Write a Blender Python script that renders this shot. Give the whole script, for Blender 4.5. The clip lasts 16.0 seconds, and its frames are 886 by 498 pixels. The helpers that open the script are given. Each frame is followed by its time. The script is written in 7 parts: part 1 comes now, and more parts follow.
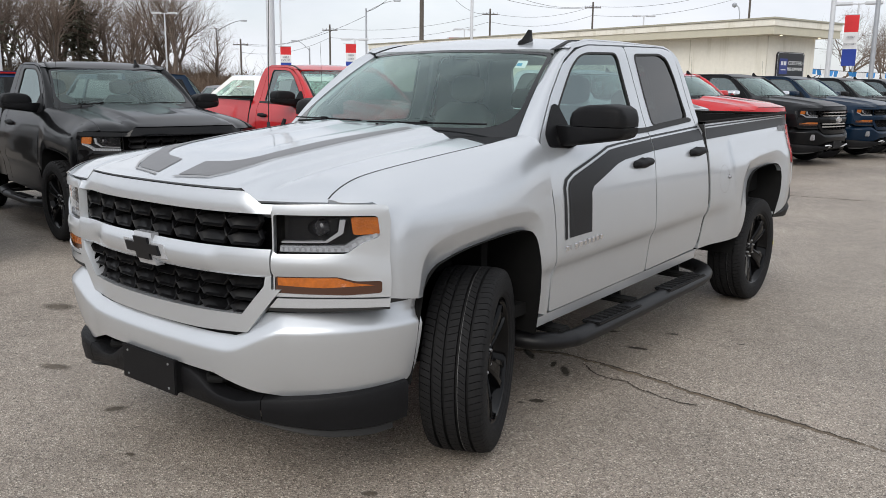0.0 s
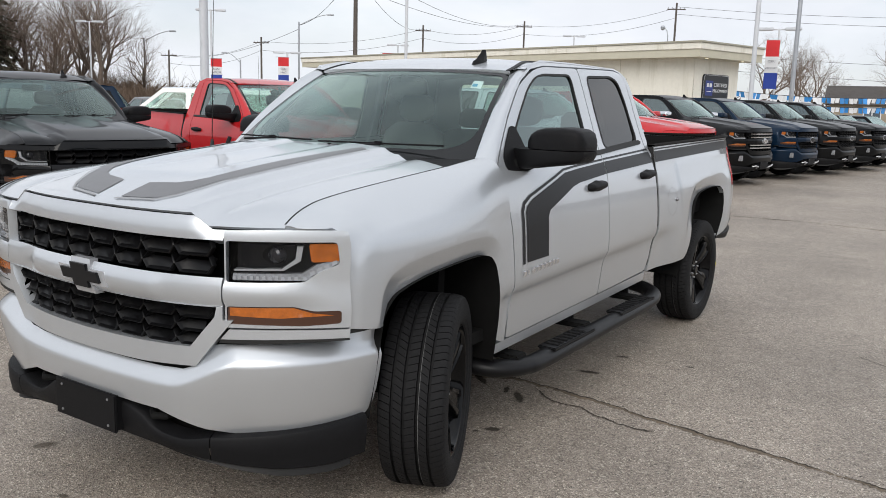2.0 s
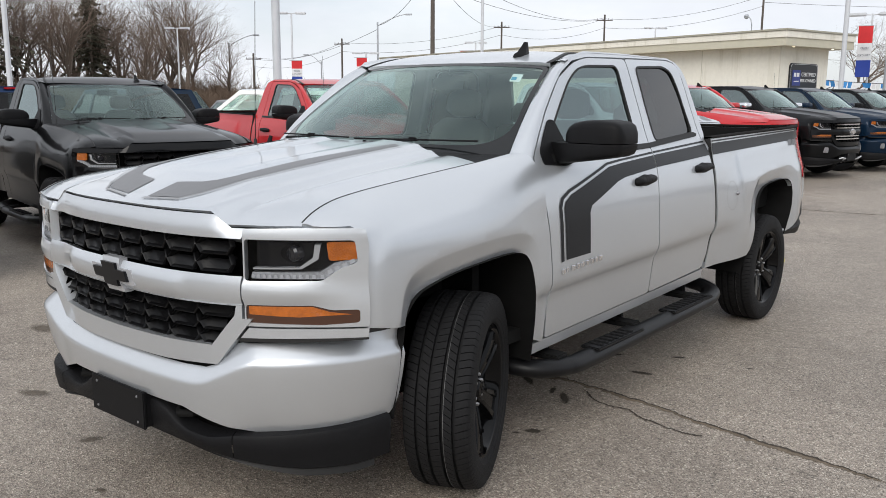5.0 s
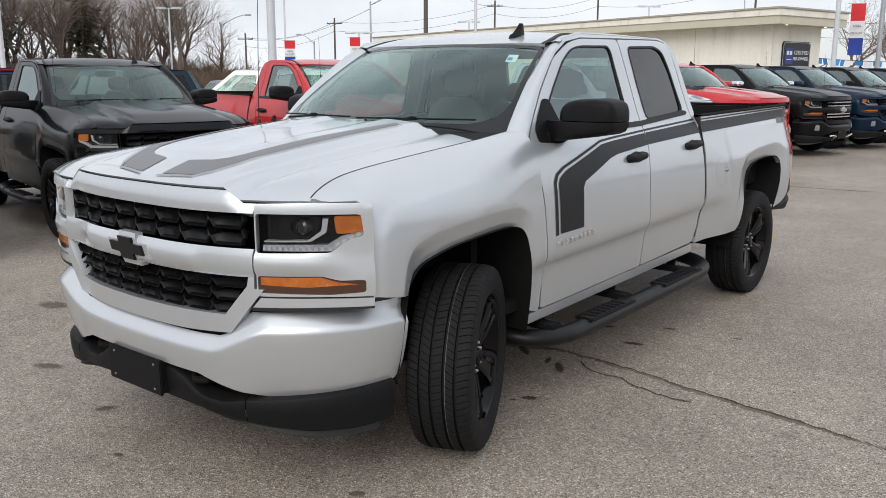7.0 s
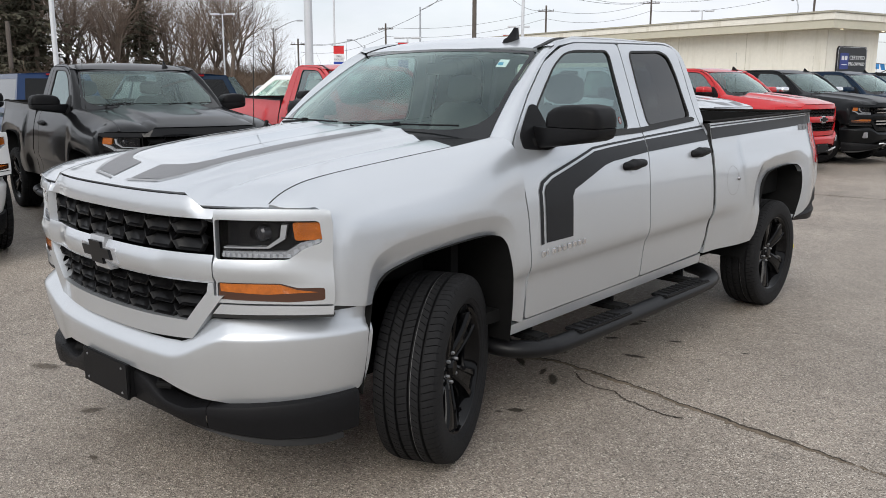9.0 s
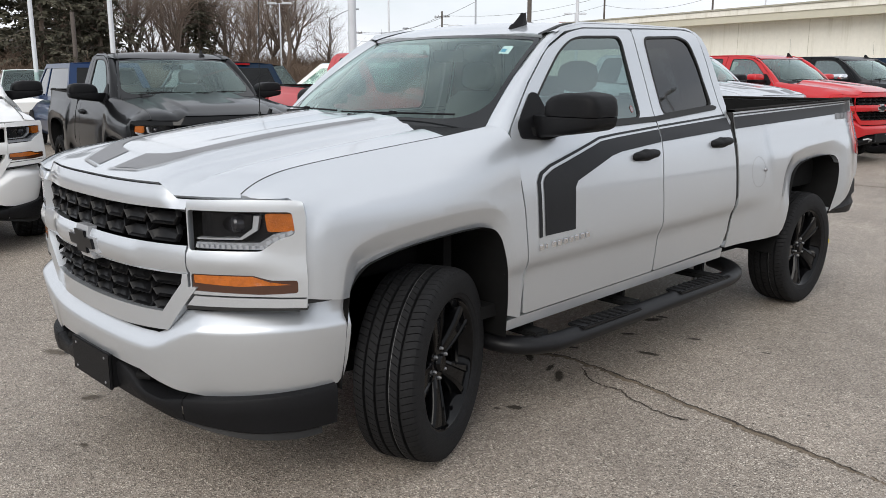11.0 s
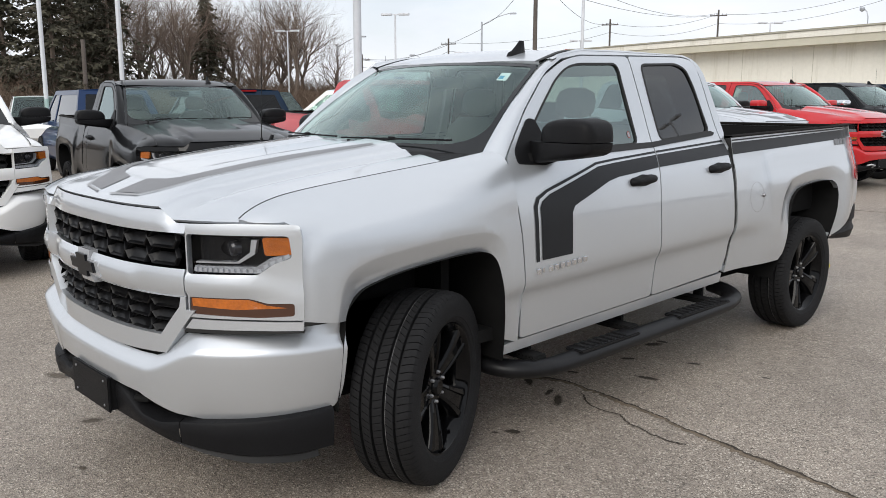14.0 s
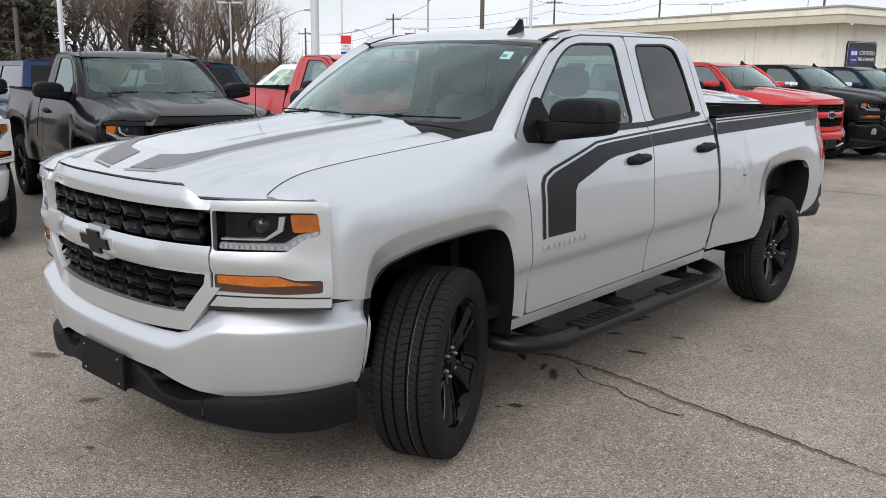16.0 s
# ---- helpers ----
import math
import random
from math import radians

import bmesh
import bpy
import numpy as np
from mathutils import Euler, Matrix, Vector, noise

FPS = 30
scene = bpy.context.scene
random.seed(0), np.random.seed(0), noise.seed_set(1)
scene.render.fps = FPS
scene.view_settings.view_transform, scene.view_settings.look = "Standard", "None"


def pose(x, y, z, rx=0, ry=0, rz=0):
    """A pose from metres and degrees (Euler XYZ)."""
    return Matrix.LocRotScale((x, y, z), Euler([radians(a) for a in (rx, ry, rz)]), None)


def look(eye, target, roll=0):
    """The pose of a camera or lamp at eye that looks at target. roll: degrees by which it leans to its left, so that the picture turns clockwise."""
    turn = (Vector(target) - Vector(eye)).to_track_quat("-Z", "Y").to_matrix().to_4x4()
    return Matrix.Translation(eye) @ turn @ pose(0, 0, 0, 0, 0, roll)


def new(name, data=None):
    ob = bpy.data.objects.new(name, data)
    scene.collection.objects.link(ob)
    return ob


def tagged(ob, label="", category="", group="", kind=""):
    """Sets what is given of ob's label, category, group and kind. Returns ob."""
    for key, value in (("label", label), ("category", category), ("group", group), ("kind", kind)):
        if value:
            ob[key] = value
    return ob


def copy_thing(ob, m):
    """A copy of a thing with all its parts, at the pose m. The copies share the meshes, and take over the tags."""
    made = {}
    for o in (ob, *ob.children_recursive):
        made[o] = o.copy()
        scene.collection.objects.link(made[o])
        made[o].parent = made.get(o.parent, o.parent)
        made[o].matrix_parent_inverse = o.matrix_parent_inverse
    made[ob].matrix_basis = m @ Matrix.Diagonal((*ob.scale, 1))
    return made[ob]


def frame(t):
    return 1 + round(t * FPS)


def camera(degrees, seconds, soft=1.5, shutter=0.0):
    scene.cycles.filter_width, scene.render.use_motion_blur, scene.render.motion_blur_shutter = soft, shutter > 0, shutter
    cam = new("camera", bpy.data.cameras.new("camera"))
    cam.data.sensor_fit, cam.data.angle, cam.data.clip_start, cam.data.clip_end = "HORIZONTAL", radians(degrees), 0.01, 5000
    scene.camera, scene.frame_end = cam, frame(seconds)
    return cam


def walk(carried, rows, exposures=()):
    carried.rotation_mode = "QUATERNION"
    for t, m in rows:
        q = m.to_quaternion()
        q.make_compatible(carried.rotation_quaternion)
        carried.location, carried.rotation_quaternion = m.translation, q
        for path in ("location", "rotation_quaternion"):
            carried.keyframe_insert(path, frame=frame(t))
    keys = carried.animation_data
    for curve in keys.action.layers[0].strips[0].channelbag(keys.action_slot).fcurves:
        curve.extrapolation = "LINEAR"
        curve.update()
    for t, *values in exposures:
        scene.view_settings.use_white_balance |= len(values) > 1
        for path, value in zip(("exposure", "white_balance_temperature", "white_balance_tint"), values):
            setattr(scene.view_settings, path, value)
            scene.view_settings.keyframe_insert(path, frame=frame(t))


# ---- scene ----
cam = camera(55.8, 16.0, soft=0.8)
PATH = [
    (0, (3.091, -3.066, 1.647), (1.872, -1.527, 1.266), 0.6),
    (0.5, (2.956, -3.092, 1.655), (1.774, -1.523, 1.277), 1.1),
    (1, (2.877, -3.115, 1.662), (1.743, -1.509, 1.295), 1.7),
    (1.5, (2.877, -3.101, 1.667), (1.781, -1.465, 1.315), 1.8),
    (2, (2.914, -3.027, 1.668), (1.822, -1.386, 1.325), 1.6),
    (2.5, (2.965, -2.912, 1.669), (1.834, -1.298, 1.328), 1.4),
    (3, (3.006, -2.856, 1.667), (1.84, -1.269, 1.318), 0.7),
    (3.5, (3.036, -2.839, 1.666), (1.843, -1.272, 1.318), 0.3),
    (4, (3.044, -2.83, 1.664), (1.825, -1.282, 1.316), 0.3),
    (6.5, (3.083, -2.905, 1.653), (1.825, -1.393, 1.288), 0.2),
    (7, (3.134, -2.983, 1.661), (1.904, -1.457, 1.263), 0.1),
    (7.5, (3.169, -3.021, 1.662), (1.964, -1.484, 1.230), 0.5),
    (8, (3.205, -2.976, 1.671), (1.984, -1.45, 1.247), 0.7),
    (8.5, (3.29, -2.805, 1.666), (2.023, -1.309, 1.272), 0.8),
    (9, (3.341, -2.711, 1.662), (2.018, -1.261, 1.275), 0.2),
    (11.5, (3.502, -2.396, 1.657), (2.082, -1.05, 1.241), 0.0),
    (12, (3.519, -2.388, 1.653), (2.099, -1.041, 1.239), -0.3),
    (12.5, (3.523, -2.394, 1.657), (2.105, -1.042, 1.258), -0.3),
    (13, (3.527, -2.4, 1.659), (2.104, -1.046, 1.280), -0.3),
    (13.5, (3.535, -2.416, 1.661), (2.106, -1.065, 1.297), -0.2),
    (14, (3.531, -2.423, 1.660), (2.097, -1.075, 1.306), -0.0),
    (14.5, (3.521, -2.452, 1.665), (2.088, -1.101, 1.311), 0.3),
    (15, (3.429, -2.524, 1.664), (2.024, -1.151, 1.286), 0.4),
    (15.5, (3.359, -2.627, 1.665), (2.0, -1.216, 1.263), 0.2),
    (16, (3.332, -2.669, 1.665), (2.003, -1.231, 1.258), 0.8),
]
walk(cam, [(t, look(eye, target, roll)) for t, eye, target, roll in PATH], [(0, 0.25), (2, 0.24), (4, 0.26), (7, 0.26), (9, 0.27), (11.5, 0.35), (12.5, 0.36), (14, 0.34), (16, 0.30)])

# ---- world and sun ----
SUN_AZ, SUN_EL = radians(156), radians(36)


def node(nt, kind, **inputs):
    n = nt.nodes.new(kind)
    for k, v in inputs.items():
        key = int(k[1:]) if k[0] == "i" and k[1:].isdigit() else k.replace("_", " ")
        if hasattr(v, "is_output"):
            nt.links.new(v, n.inputs[key])
        else:
            n.inputs[key].default_value = v
    return n


def ramp(nt, fac, *stops):
    n = nt.nodes.new("ShaderNodeValToRGB")
    el = n.color_ramp.elements
    while len(el) < len(stops):
        el.new(0.5)
    for e, (p, c) in zip(el, stops):
        e.position, e.color = p, (*c, 1) if len(c) == 3 else c
    nt.links.new(fac, n.inputs[0])
    return n.outputs[0]


def grey(v):
    return (v, v, v)


world = bpy.data.worlds.new("world")
scene.world = world
world.use_nodes = True
wt = world.node_tree
wt.nodes.clear()
sky = wt.nodes.new("ShaderNodeTexSky")
sky.sky_type, sky.sun_disc = "NISHITA", False
sky.sun_elevation, sky.sun_rotation = SUN_EL, SUN_AZ
sky.air_density, sky.dust_density = 1.0, 1.5
w_co = wt.nodes.new("ShaderNodeTexCoord")
w_map = node(wt, "ShaderNodeMapping", Vector=w_co.outputs["Generated"])
w_map.inputs["Scale"].default_value = (1.5, 1.5, 4.0)
w_n = node(wt, "ShaderNodeTexNoise", Vector=w_map.outputs[0], Scale=1.5, Detail=7.0, Roughness=0.55)
w_n2 = node(wt, "ShaderNodeTexNoise", Vector=w_map.outputs[0], Scale=2.3, Detail=5.0, Roughness=0.5)
cover = ramp(wt, w_n.outputs[0], (0.36, grey(0.7)), (0.52, grey(1.0)))
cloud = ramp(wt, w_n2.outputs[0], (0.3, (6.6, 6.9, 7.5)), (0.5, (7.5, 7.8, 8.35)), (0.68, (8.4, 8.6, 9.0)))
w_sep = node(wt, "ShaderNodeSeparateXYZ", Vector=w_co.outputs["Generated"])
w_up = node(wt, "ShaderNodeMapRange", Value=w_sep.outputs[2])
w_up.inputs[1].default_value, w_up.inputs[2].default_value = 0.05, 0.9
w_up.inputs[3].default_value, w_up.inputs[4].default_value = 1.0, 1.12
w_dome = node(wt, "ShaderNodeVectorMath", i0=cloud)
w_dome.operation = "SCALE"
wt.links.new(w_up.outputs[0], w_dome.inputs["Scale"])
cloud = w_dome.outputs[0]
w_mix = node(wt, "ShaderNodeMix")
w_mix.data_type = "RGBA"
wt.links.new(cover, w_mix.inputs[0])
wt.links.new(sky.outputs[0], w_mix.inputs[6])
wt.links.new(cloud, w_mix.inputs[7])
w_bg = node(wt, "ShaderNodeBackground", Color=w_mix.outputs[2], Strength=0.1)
w_out = wt.nodes.new("ShaderNodeOutputWorld")
wt.links.new(w_bg.outputs[0], w_out.inputs[0])

sun = new("sun", bpy.data.lights.new("sun", "SUN"))
sun.data.energy, sun.data.angle, sun.data.color = 1.45, radians(40), (1.0, 0.955, 0.89)
sun_dir = Vector((math.sin(SUN_AZ) * math.cos(SUN_EL), math.cos(SUN_AZ) * math.cos(SUN_EL), math.sin(SUN_EL)))
sun.matrix_world = Matrix.Translation((0, 0, 40)) @ sun_dir.to_track_quat("Z", "Y").to_matrix().to_4x4()


# ---- materials ----
def mat(name, colour, rough=0.5, metal=0.0, grain=None, bump=0.0, bscale=200.0, coat=0.0, spec=0.5, vary=0.0):
    """grain: (scale, darker, lighter) multiplies the colour; bump: strength of fine relief; vary: spread of lightness per object."""
    m = bpy.data.materials.new(name)
    m.use_nodes = True
    nt = m.node_tree
    b = nt.nodes["Principled BSDF"]
    b.inputs["Base Color"].default_value = (*colour, 1)
    b.inputs["Roughness"].default_value, b.inputs["Metallic"].default_value = rough, metal
    b.inputs["Coat Weight"].default_value, b.inputs["Coat Roughness"].default_value = coat, 0.04
    b.inputs["Specular IOR Level"].default_value = spec
    co = nt.nodes.new("ShaderNodeTexCoord")
    last = None
    if grain:
        n1 = node(nt, "ShaderNodeTexNoise", Vector=co.outputs["Object"], Scale=grain[0], Detail=5.0, Roughness=0.6)
        n2 = node(nt, "ShaderNodeTexNoise", Vector=co.outputs["Object"], Scale=grain[0] * 0.08, Detail=3.0)
        add = node(nt, "ShaderNodeMath", i0=n1.outputs[0], i1=n2.outputs[0])
        add.operation = "ADD"
        half = node(nt, "ShaderNodeMath", i0=add.outputs[0], i1=0.5)
        half.operation = "MULTIPLY"
        lo, hi = tuple(c * grain[1] for c in colour), tuple(min(1, c * grain[2]) for c in colour)
        last = ramp(nt, half.outputs[0], (0.33, lo), (0.67, hi))
    if vary:
        info = nt.nodes.new("ShaderNodeObjectInfo")
        val = node(nt, "ShaderNodeMapRange", Value=info.outputs["Random"])
        val.inputs[3].default_value, val.inputs[4].default_value = 1 - vary, 1 + vary
        hsv = node(nt, "ShaderNodeHueSaturation", Value=val.outputs[0])
        if last:
            nt.links.new(last, hsv.inputs["Color"])
        else:
            hsv.inputs["Color"].default_value = (*colour, 1)
        last = hsv.outputs[0]
    if last:
        nt.links.new(last, b.inputs["Base Color"])
    if bump:
        n3 = node(nt, "ShaderNodeTexNoise", Vector=co.outputs["Object"], Scale=bscale, Detail=4.0)
        bp = node(nt, "ShaderNodeBump", Height=n3.outputs[0], Strength=bump, Distance=0.01)
        nt.links.new(bp.outputs[0], b.inputs["Normal"])
    return m


def paint(name, colour, metal=0.0, rough=0.35, flake=0.0, coat=1.0):
    """Car paint: a base with fine flakes and light dust under a clear coat."""
    m = mat(name, colour, rough, metal, coat=coat, spec=0.03)
    nt = m.node_tree
    b = nt.nodes["Principled BSDF"]
    co = nt.nodes.new("ShaderNodeTexCoord")
    dust = node(nt, "ShaderNodeTexNoise", Vector=co.outputs["Object"], Scale=2.2, Detail=6.0, Roughness=0.65)
    r = node(nt, "ShaderNodeMapRange", Value=dust.outputs[0])
    r.inputs[1].default_value, r.inputs[2].default_value = 0.35, 0.7
    r.inputs[3].default_value, r.inputs[4].default_value = 0.02, 0.09
    nt.links.new(r.outputs[0], b.inputs["Coat Roughness"])
    if flake:
        fl = node(nt, "ShaderNodeTexNoise", Vector=co.outputs["Object"], Scale=1400.0, Detail=1.0)
        c = ramp(nt, fl.outputs[0], (0.3, tuple(x * (1 - flake) for x in colour)), (0.7, tuple(min(1, x * (1 + flake)) for x in colour)))
        nt.links.new(c, b.inputs["Base Color"])
    return m


def glass(name, tint, gloss_ior=1.5, gloss_tint=(1, 1, 1), power=5.0):
    """A thin pane: a tinted clear sheet with a mirror gloss by the angle."""
    m = bpy.data.materials.new(name)
    m.use_nodes = True
    nt = m.node_tree
    nt.nodes.clear()
    tr = node(nt, "ShaderNodeBsdfTransparent", Color=(*tint, 1))
    gl = node(nt, "ShaderNodeBsdfGlossy", Roughness=0.02, Color=(*gloss_tint, 1))
    lw = node(nt, "ShaderNodeLayerWeight", Blend=0.5)
    p5 = node(nt, "ShaderNodeMath", i0=lw.outputs["Facing"], i1=power)
    p5.operation = "POWER"
    f0 = 2 * ((gloss_ior - 1) / (gloss_ior + 1)) ** 2
    fr = node(nt, "ShaderNodeMapRange", Value=p5.outputs[0])
    fr.inputs[3].default_value, fr.inputs[4].default_value = f0, 1.0
    mx = node(nt, "ShaderNodeMixShader", i0=fr.outputs[0], i1=tr.outputs[0], i2=gl.outputs[0])
    out = nt.nodes.new("ShaderNodeOutputMaterial")
    nt.links.new(mx.outputs[0], out.inputs[0])
    return m


def glow(name, colour, strength):
    m = bpy.data.materials.new(name)
    m.use_nodes = True
    b = m.node_tree.nodes["Principled BSDF"]
    b.inputs["Base Color"].default_value = (*colour, 1)
    b.inputs["Emission Color"].default_value, b.inputs["Emission Strength"].default_value = (*colour, 1), strength
    return m


M_SILVER = paint("silver_paint", (0.573, 0.597, 0.623), 0.69, 0.36, 0.10)
M_BLACK = paint("black_paint", (0.0035, 0.0035, 0.004), 0.0, 0.3, coat=0.5)
M_RED = paint("red_paint", (0.50, 0.018, 0.022), 0.15, 0.35, 0.06)
M_BLUE = paint("blue_paint", (0.005, 0.017, 0.038), 0.3, 0.35, 0.1, coat=0.4)
M_BLUE_LIGHT = paint("mid_blue_paint", (0.012, 0.032, 0.09), 0.3, 0.35, 0.1, coat=0.5)
M_CHARCOAL = paint("charcoal_paint", (0.009, 0.0095, 0.0105), 0.3, 0.35, 0.1, coat=0.28)
M_WHITE = paint("white_paint", (0.78, 0.78, 0.77), 0.0, 0.3)
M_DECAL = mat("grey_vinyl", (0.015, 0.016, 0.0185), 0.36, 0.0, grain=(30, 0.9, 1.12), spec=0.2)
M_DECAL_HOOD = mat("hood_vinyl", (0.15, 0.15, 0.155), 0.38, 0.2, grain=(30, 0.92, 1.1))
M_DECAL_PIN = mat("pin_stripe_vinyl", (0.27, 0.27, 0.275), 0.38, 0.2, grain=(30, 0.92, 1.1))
M_PLASTIC = mat("textured_black_plastic", (0.008, 0.008, 0.0088), 0.5, grain=(60, 0.85, 1.2), bump=0.15, bscale=900, spec=0.13)
M_STEP = mat("satin_black_step", (0.008, 0.008, 0.0088), 0.40, grain=(50, 0.8, 1.25), spec=0.24)
M_RAIL = mat("bed_rail_plastic", (0.014, 0.013, 0.012), 0.85, grain=(30, 0.8, 1.2), spec=0.05)
M_GLOSS = mat("gloss_black_plastic", (0.006, 0.006, 0.006), 0.18, coat=0.3)
M_RIM = mat("black_alloy", (0.003, 0.003, 0.0034), 0.12, coat=0.28, spec=0.06)
M_RUBBER = mat("tyre_rubber", (0.0098, 0.0098, 0.0105), 0.72, grain=(25, 0.8, 1.3), bump=0.2, bscale=400, spec=0.2)
M_GRILLE = mat("grille_black_plastic", (0.0045, 0.0045, 0.005), 0.32, grain=(40, 0.8, 1.2), spec=0.22)
# near-black colour that stands in for the shade deep in the grille
M_GRILLE_SHADE = mat("grille_depth_shade", (0.0015, 0.0015, 0.0015), 0.9, spec=0.05)
# real rubber seals, and dark strips that stand in for shade in gaps
M_SEAL_SHADE = mat("rubber_seal_and_gap_shade", (0.008, 0.008, 0.008), 0.6)
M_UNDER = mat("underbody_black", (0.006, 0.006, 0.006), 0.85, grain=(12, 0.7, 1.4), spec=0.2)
M_CHROME = mat("chrome", (0.75, 0.76, 0.78), 0.08, 1.0)
M_STEEL = mat("dull_steel", (0.35, 0.35, 0.36), 0.4, 0.8, grain=(40, 0.8, 1.1))
M_AMBER = mat("amber_lens", (0.42, 0.108, 0.009), 0.15, grain=(35, 0.55, 1.3), bump=0.25, bscale=120, coat=0.6)
M_AMBER_DARK = mat("smoked_amber_lens", (0.055, 0.018, 0.007), 0.15, coat=0.6)
M_RED_LENS = mat("red_lens", (0.32, 0.008, 0.012), 0.12, coat=0.6)
M_LAMP_DARK = mat("lamp_housing_black", (0.006, 0.006, 0.007), 0.35, spec=0.25)
M_LAMP_CLEAR = mat("clear_lamp_optic", (0.36, 0.37, 0.39), 0.25, 0.25, grain=(90, 0.6, 1.3), bump=0.3, bscale=150, coat=0.6)
M_LED = mat("clear_led_optic", (0.50, 0.515, 0.54), 0.2, 0.3, coat=0.4)
M_LAMP_BRIGHT = mat("bright_lamp_trim", (0.46, 0.47, 0.49), 0.22, 0.35, coat=0.3)
M_PROJECTOR = mat("projector_glass", (0.03, 0.03, 0.034), 0.10, 0.3, coat=0.35)
M_FRIT = mat("black_glass_border", (0.012, 0.013, 0.014), 0.10, coat=0.3, spec=0.2)
M_STICKER = mat("blue_sticker_print", (0.05, 0.30, 0.50), 0.6)
M_CLOTH = mat("grey_seat_cloth", (0.16, 0.16, 0.162), 0.9, grain=(90, 0.8, 1.2))
M_DASH = mat("dash_vinyl", (0.10, 0.10, 0.105), 0.65, grain=(40, 0.85, 1.2))
M_HEADLINER = mat("headliner_cloth", (0.5, 0.5, 0.49), 0.95)
M_GLASS = glass("clear_window_glass", (0.68, 0.82, 0.775), 1.44, (0.82, 0.98, 0.94), 3.5)
M_GLASS_SIDE = glass("side_window_glass", (0.27, 0.35, 0.34), 2.0, (0.78, 0.90, 0.89))
M_GLASS_DARK = glass("privacy_glass", (0.022, 0.024, 0.024), 1.52)
M_GLASS_BACK = glass("tinted_privacy_back_glass", (0.06, 0.065, 0.07), 1.26)
M_GLASS_LENS = glass("lamp_lens_glass", (0.85, 0.86, 0.87), 1.14)
M_PAPER = mat("white_paper", (0.75, 0.77, 0.78), 0.7, grain=(60, 0.93, 1.05))
M_CHALK = mat("faint_chalk", (0.11, 0.11, 0.11), 0.8, grain=(40, 0.15, 1.6))
M_RED_RING = mat("red_sticker_ink", (0.24, 0.07, 0.06), 0.6)
M_YELLOW = mat("yellow_paint_dot", (0.75, 0.65, 0.02), 0.6)
M_MIRROR = mat("mirror_glass", (0.8, 0.8, 0.8), 0.03, 1.0)

# ---- mesh tools ----
from mathutils.geometry import delaunay_2d_cdt


def part(name, bm, material, parent=None, label="", smooth=35):
    me = bpy.data.meshes.new(name)
    bm.to_mesh(me)
    bm.free()
    me.materials.append(material)
    if smooth:
        me.shade_smooth()
        me.set_sharp_from_angle(angle=radians(smooth))
    ob = new(name, me)
    ob.parent = parent
    ob.visible_shadow = "glass" not in material.name or "privacy" in material.name
    if label:
        ob["label"] = label
    return ob


def thing(name, label, category, group="", m=None):
    ob = new(name)
    ob.empty_display_size = 0.2
    tagged(ob, label, category, group)
    if m is not None:
        ob.matrix_basis = m
    return ob


def box(bm, x0, y0, z0, x1, y1, z1, m=None, bevel=0.0):
    r = bmesh.ops.create_cube(bm, size=1)
    vs = r["verts"]
    bmesh.ops.scale(bm, vec=(x1 - x0, y1 - y0, z1 - z0), verts=vs)
    bmesh.ops.translate(bm, vec=((x0 + x1) / 2, (y0 + y1) / 2, (z0 + z1) / 2), verts=vs)
    if bevel:
        es = list({e for v in vs for e in v.link_edges})
        vs = list({v for f in bmesh.ops.bevel(bm, geom=es, offset=bevel, segments=2, affect="EDGES")["faces"] for v in f.verts} | {v for v in vs if v.is_valid})
    if m is not None:
        bmesh.ops.transform(bm, matrix=m, verts=vs)
    return vs


def boxes(*bs, bevel=0.0):
    bm = bmesh.new()
    for b in bs:
        box(bm, *b, bevel=bevel)
    return bm


def rod(bm, a, b, r0, r1=None, n=10, caps=True):
    a, b = Vector(a), Vector(b)
    d = b - a
    q = d.to_track_quat("Z", "Y").to_matrix().to_4x4()
    bmesh.ops.create_cone(bm, cap_ends=caps, segments=n, radius1=r0, radius2=r0 if r1 is None else r1, depth=d.length, matrix=Matrix.Translation((a + b) / 2) @ q)


def lathe(profile, n=48, axis="X", closed=False):
    """Turns (distance along the axis, radius) about the axis through the origin."""
    bm = bmesh.new()
    rings = []
    for k in range(n):
        a = 2 * math.pi * k / n
        c, s = math.cos(a), math.sin(a)
        ring = []
        for d, r in profile:
            p = {"X": (d, r * c, r * s), "Y": (r * c, d, r * s), "Z": (r * c, r * s, d)}[axis]
            ring.append(bm.verts.new(p))
        rings.append(ring)
    m = len(profile)
    for k in range(n):
        p, q = rings[k], rings[(k + 1) % n]
        for i in range(m if closed else m - 1):
            j = (i + 1) % m
            bm.faces.new((p[i], p[j], q[j], q[i]))
    bmesh.ops.recalc_face_normals(bm, faces=bm.faces)
    return bm


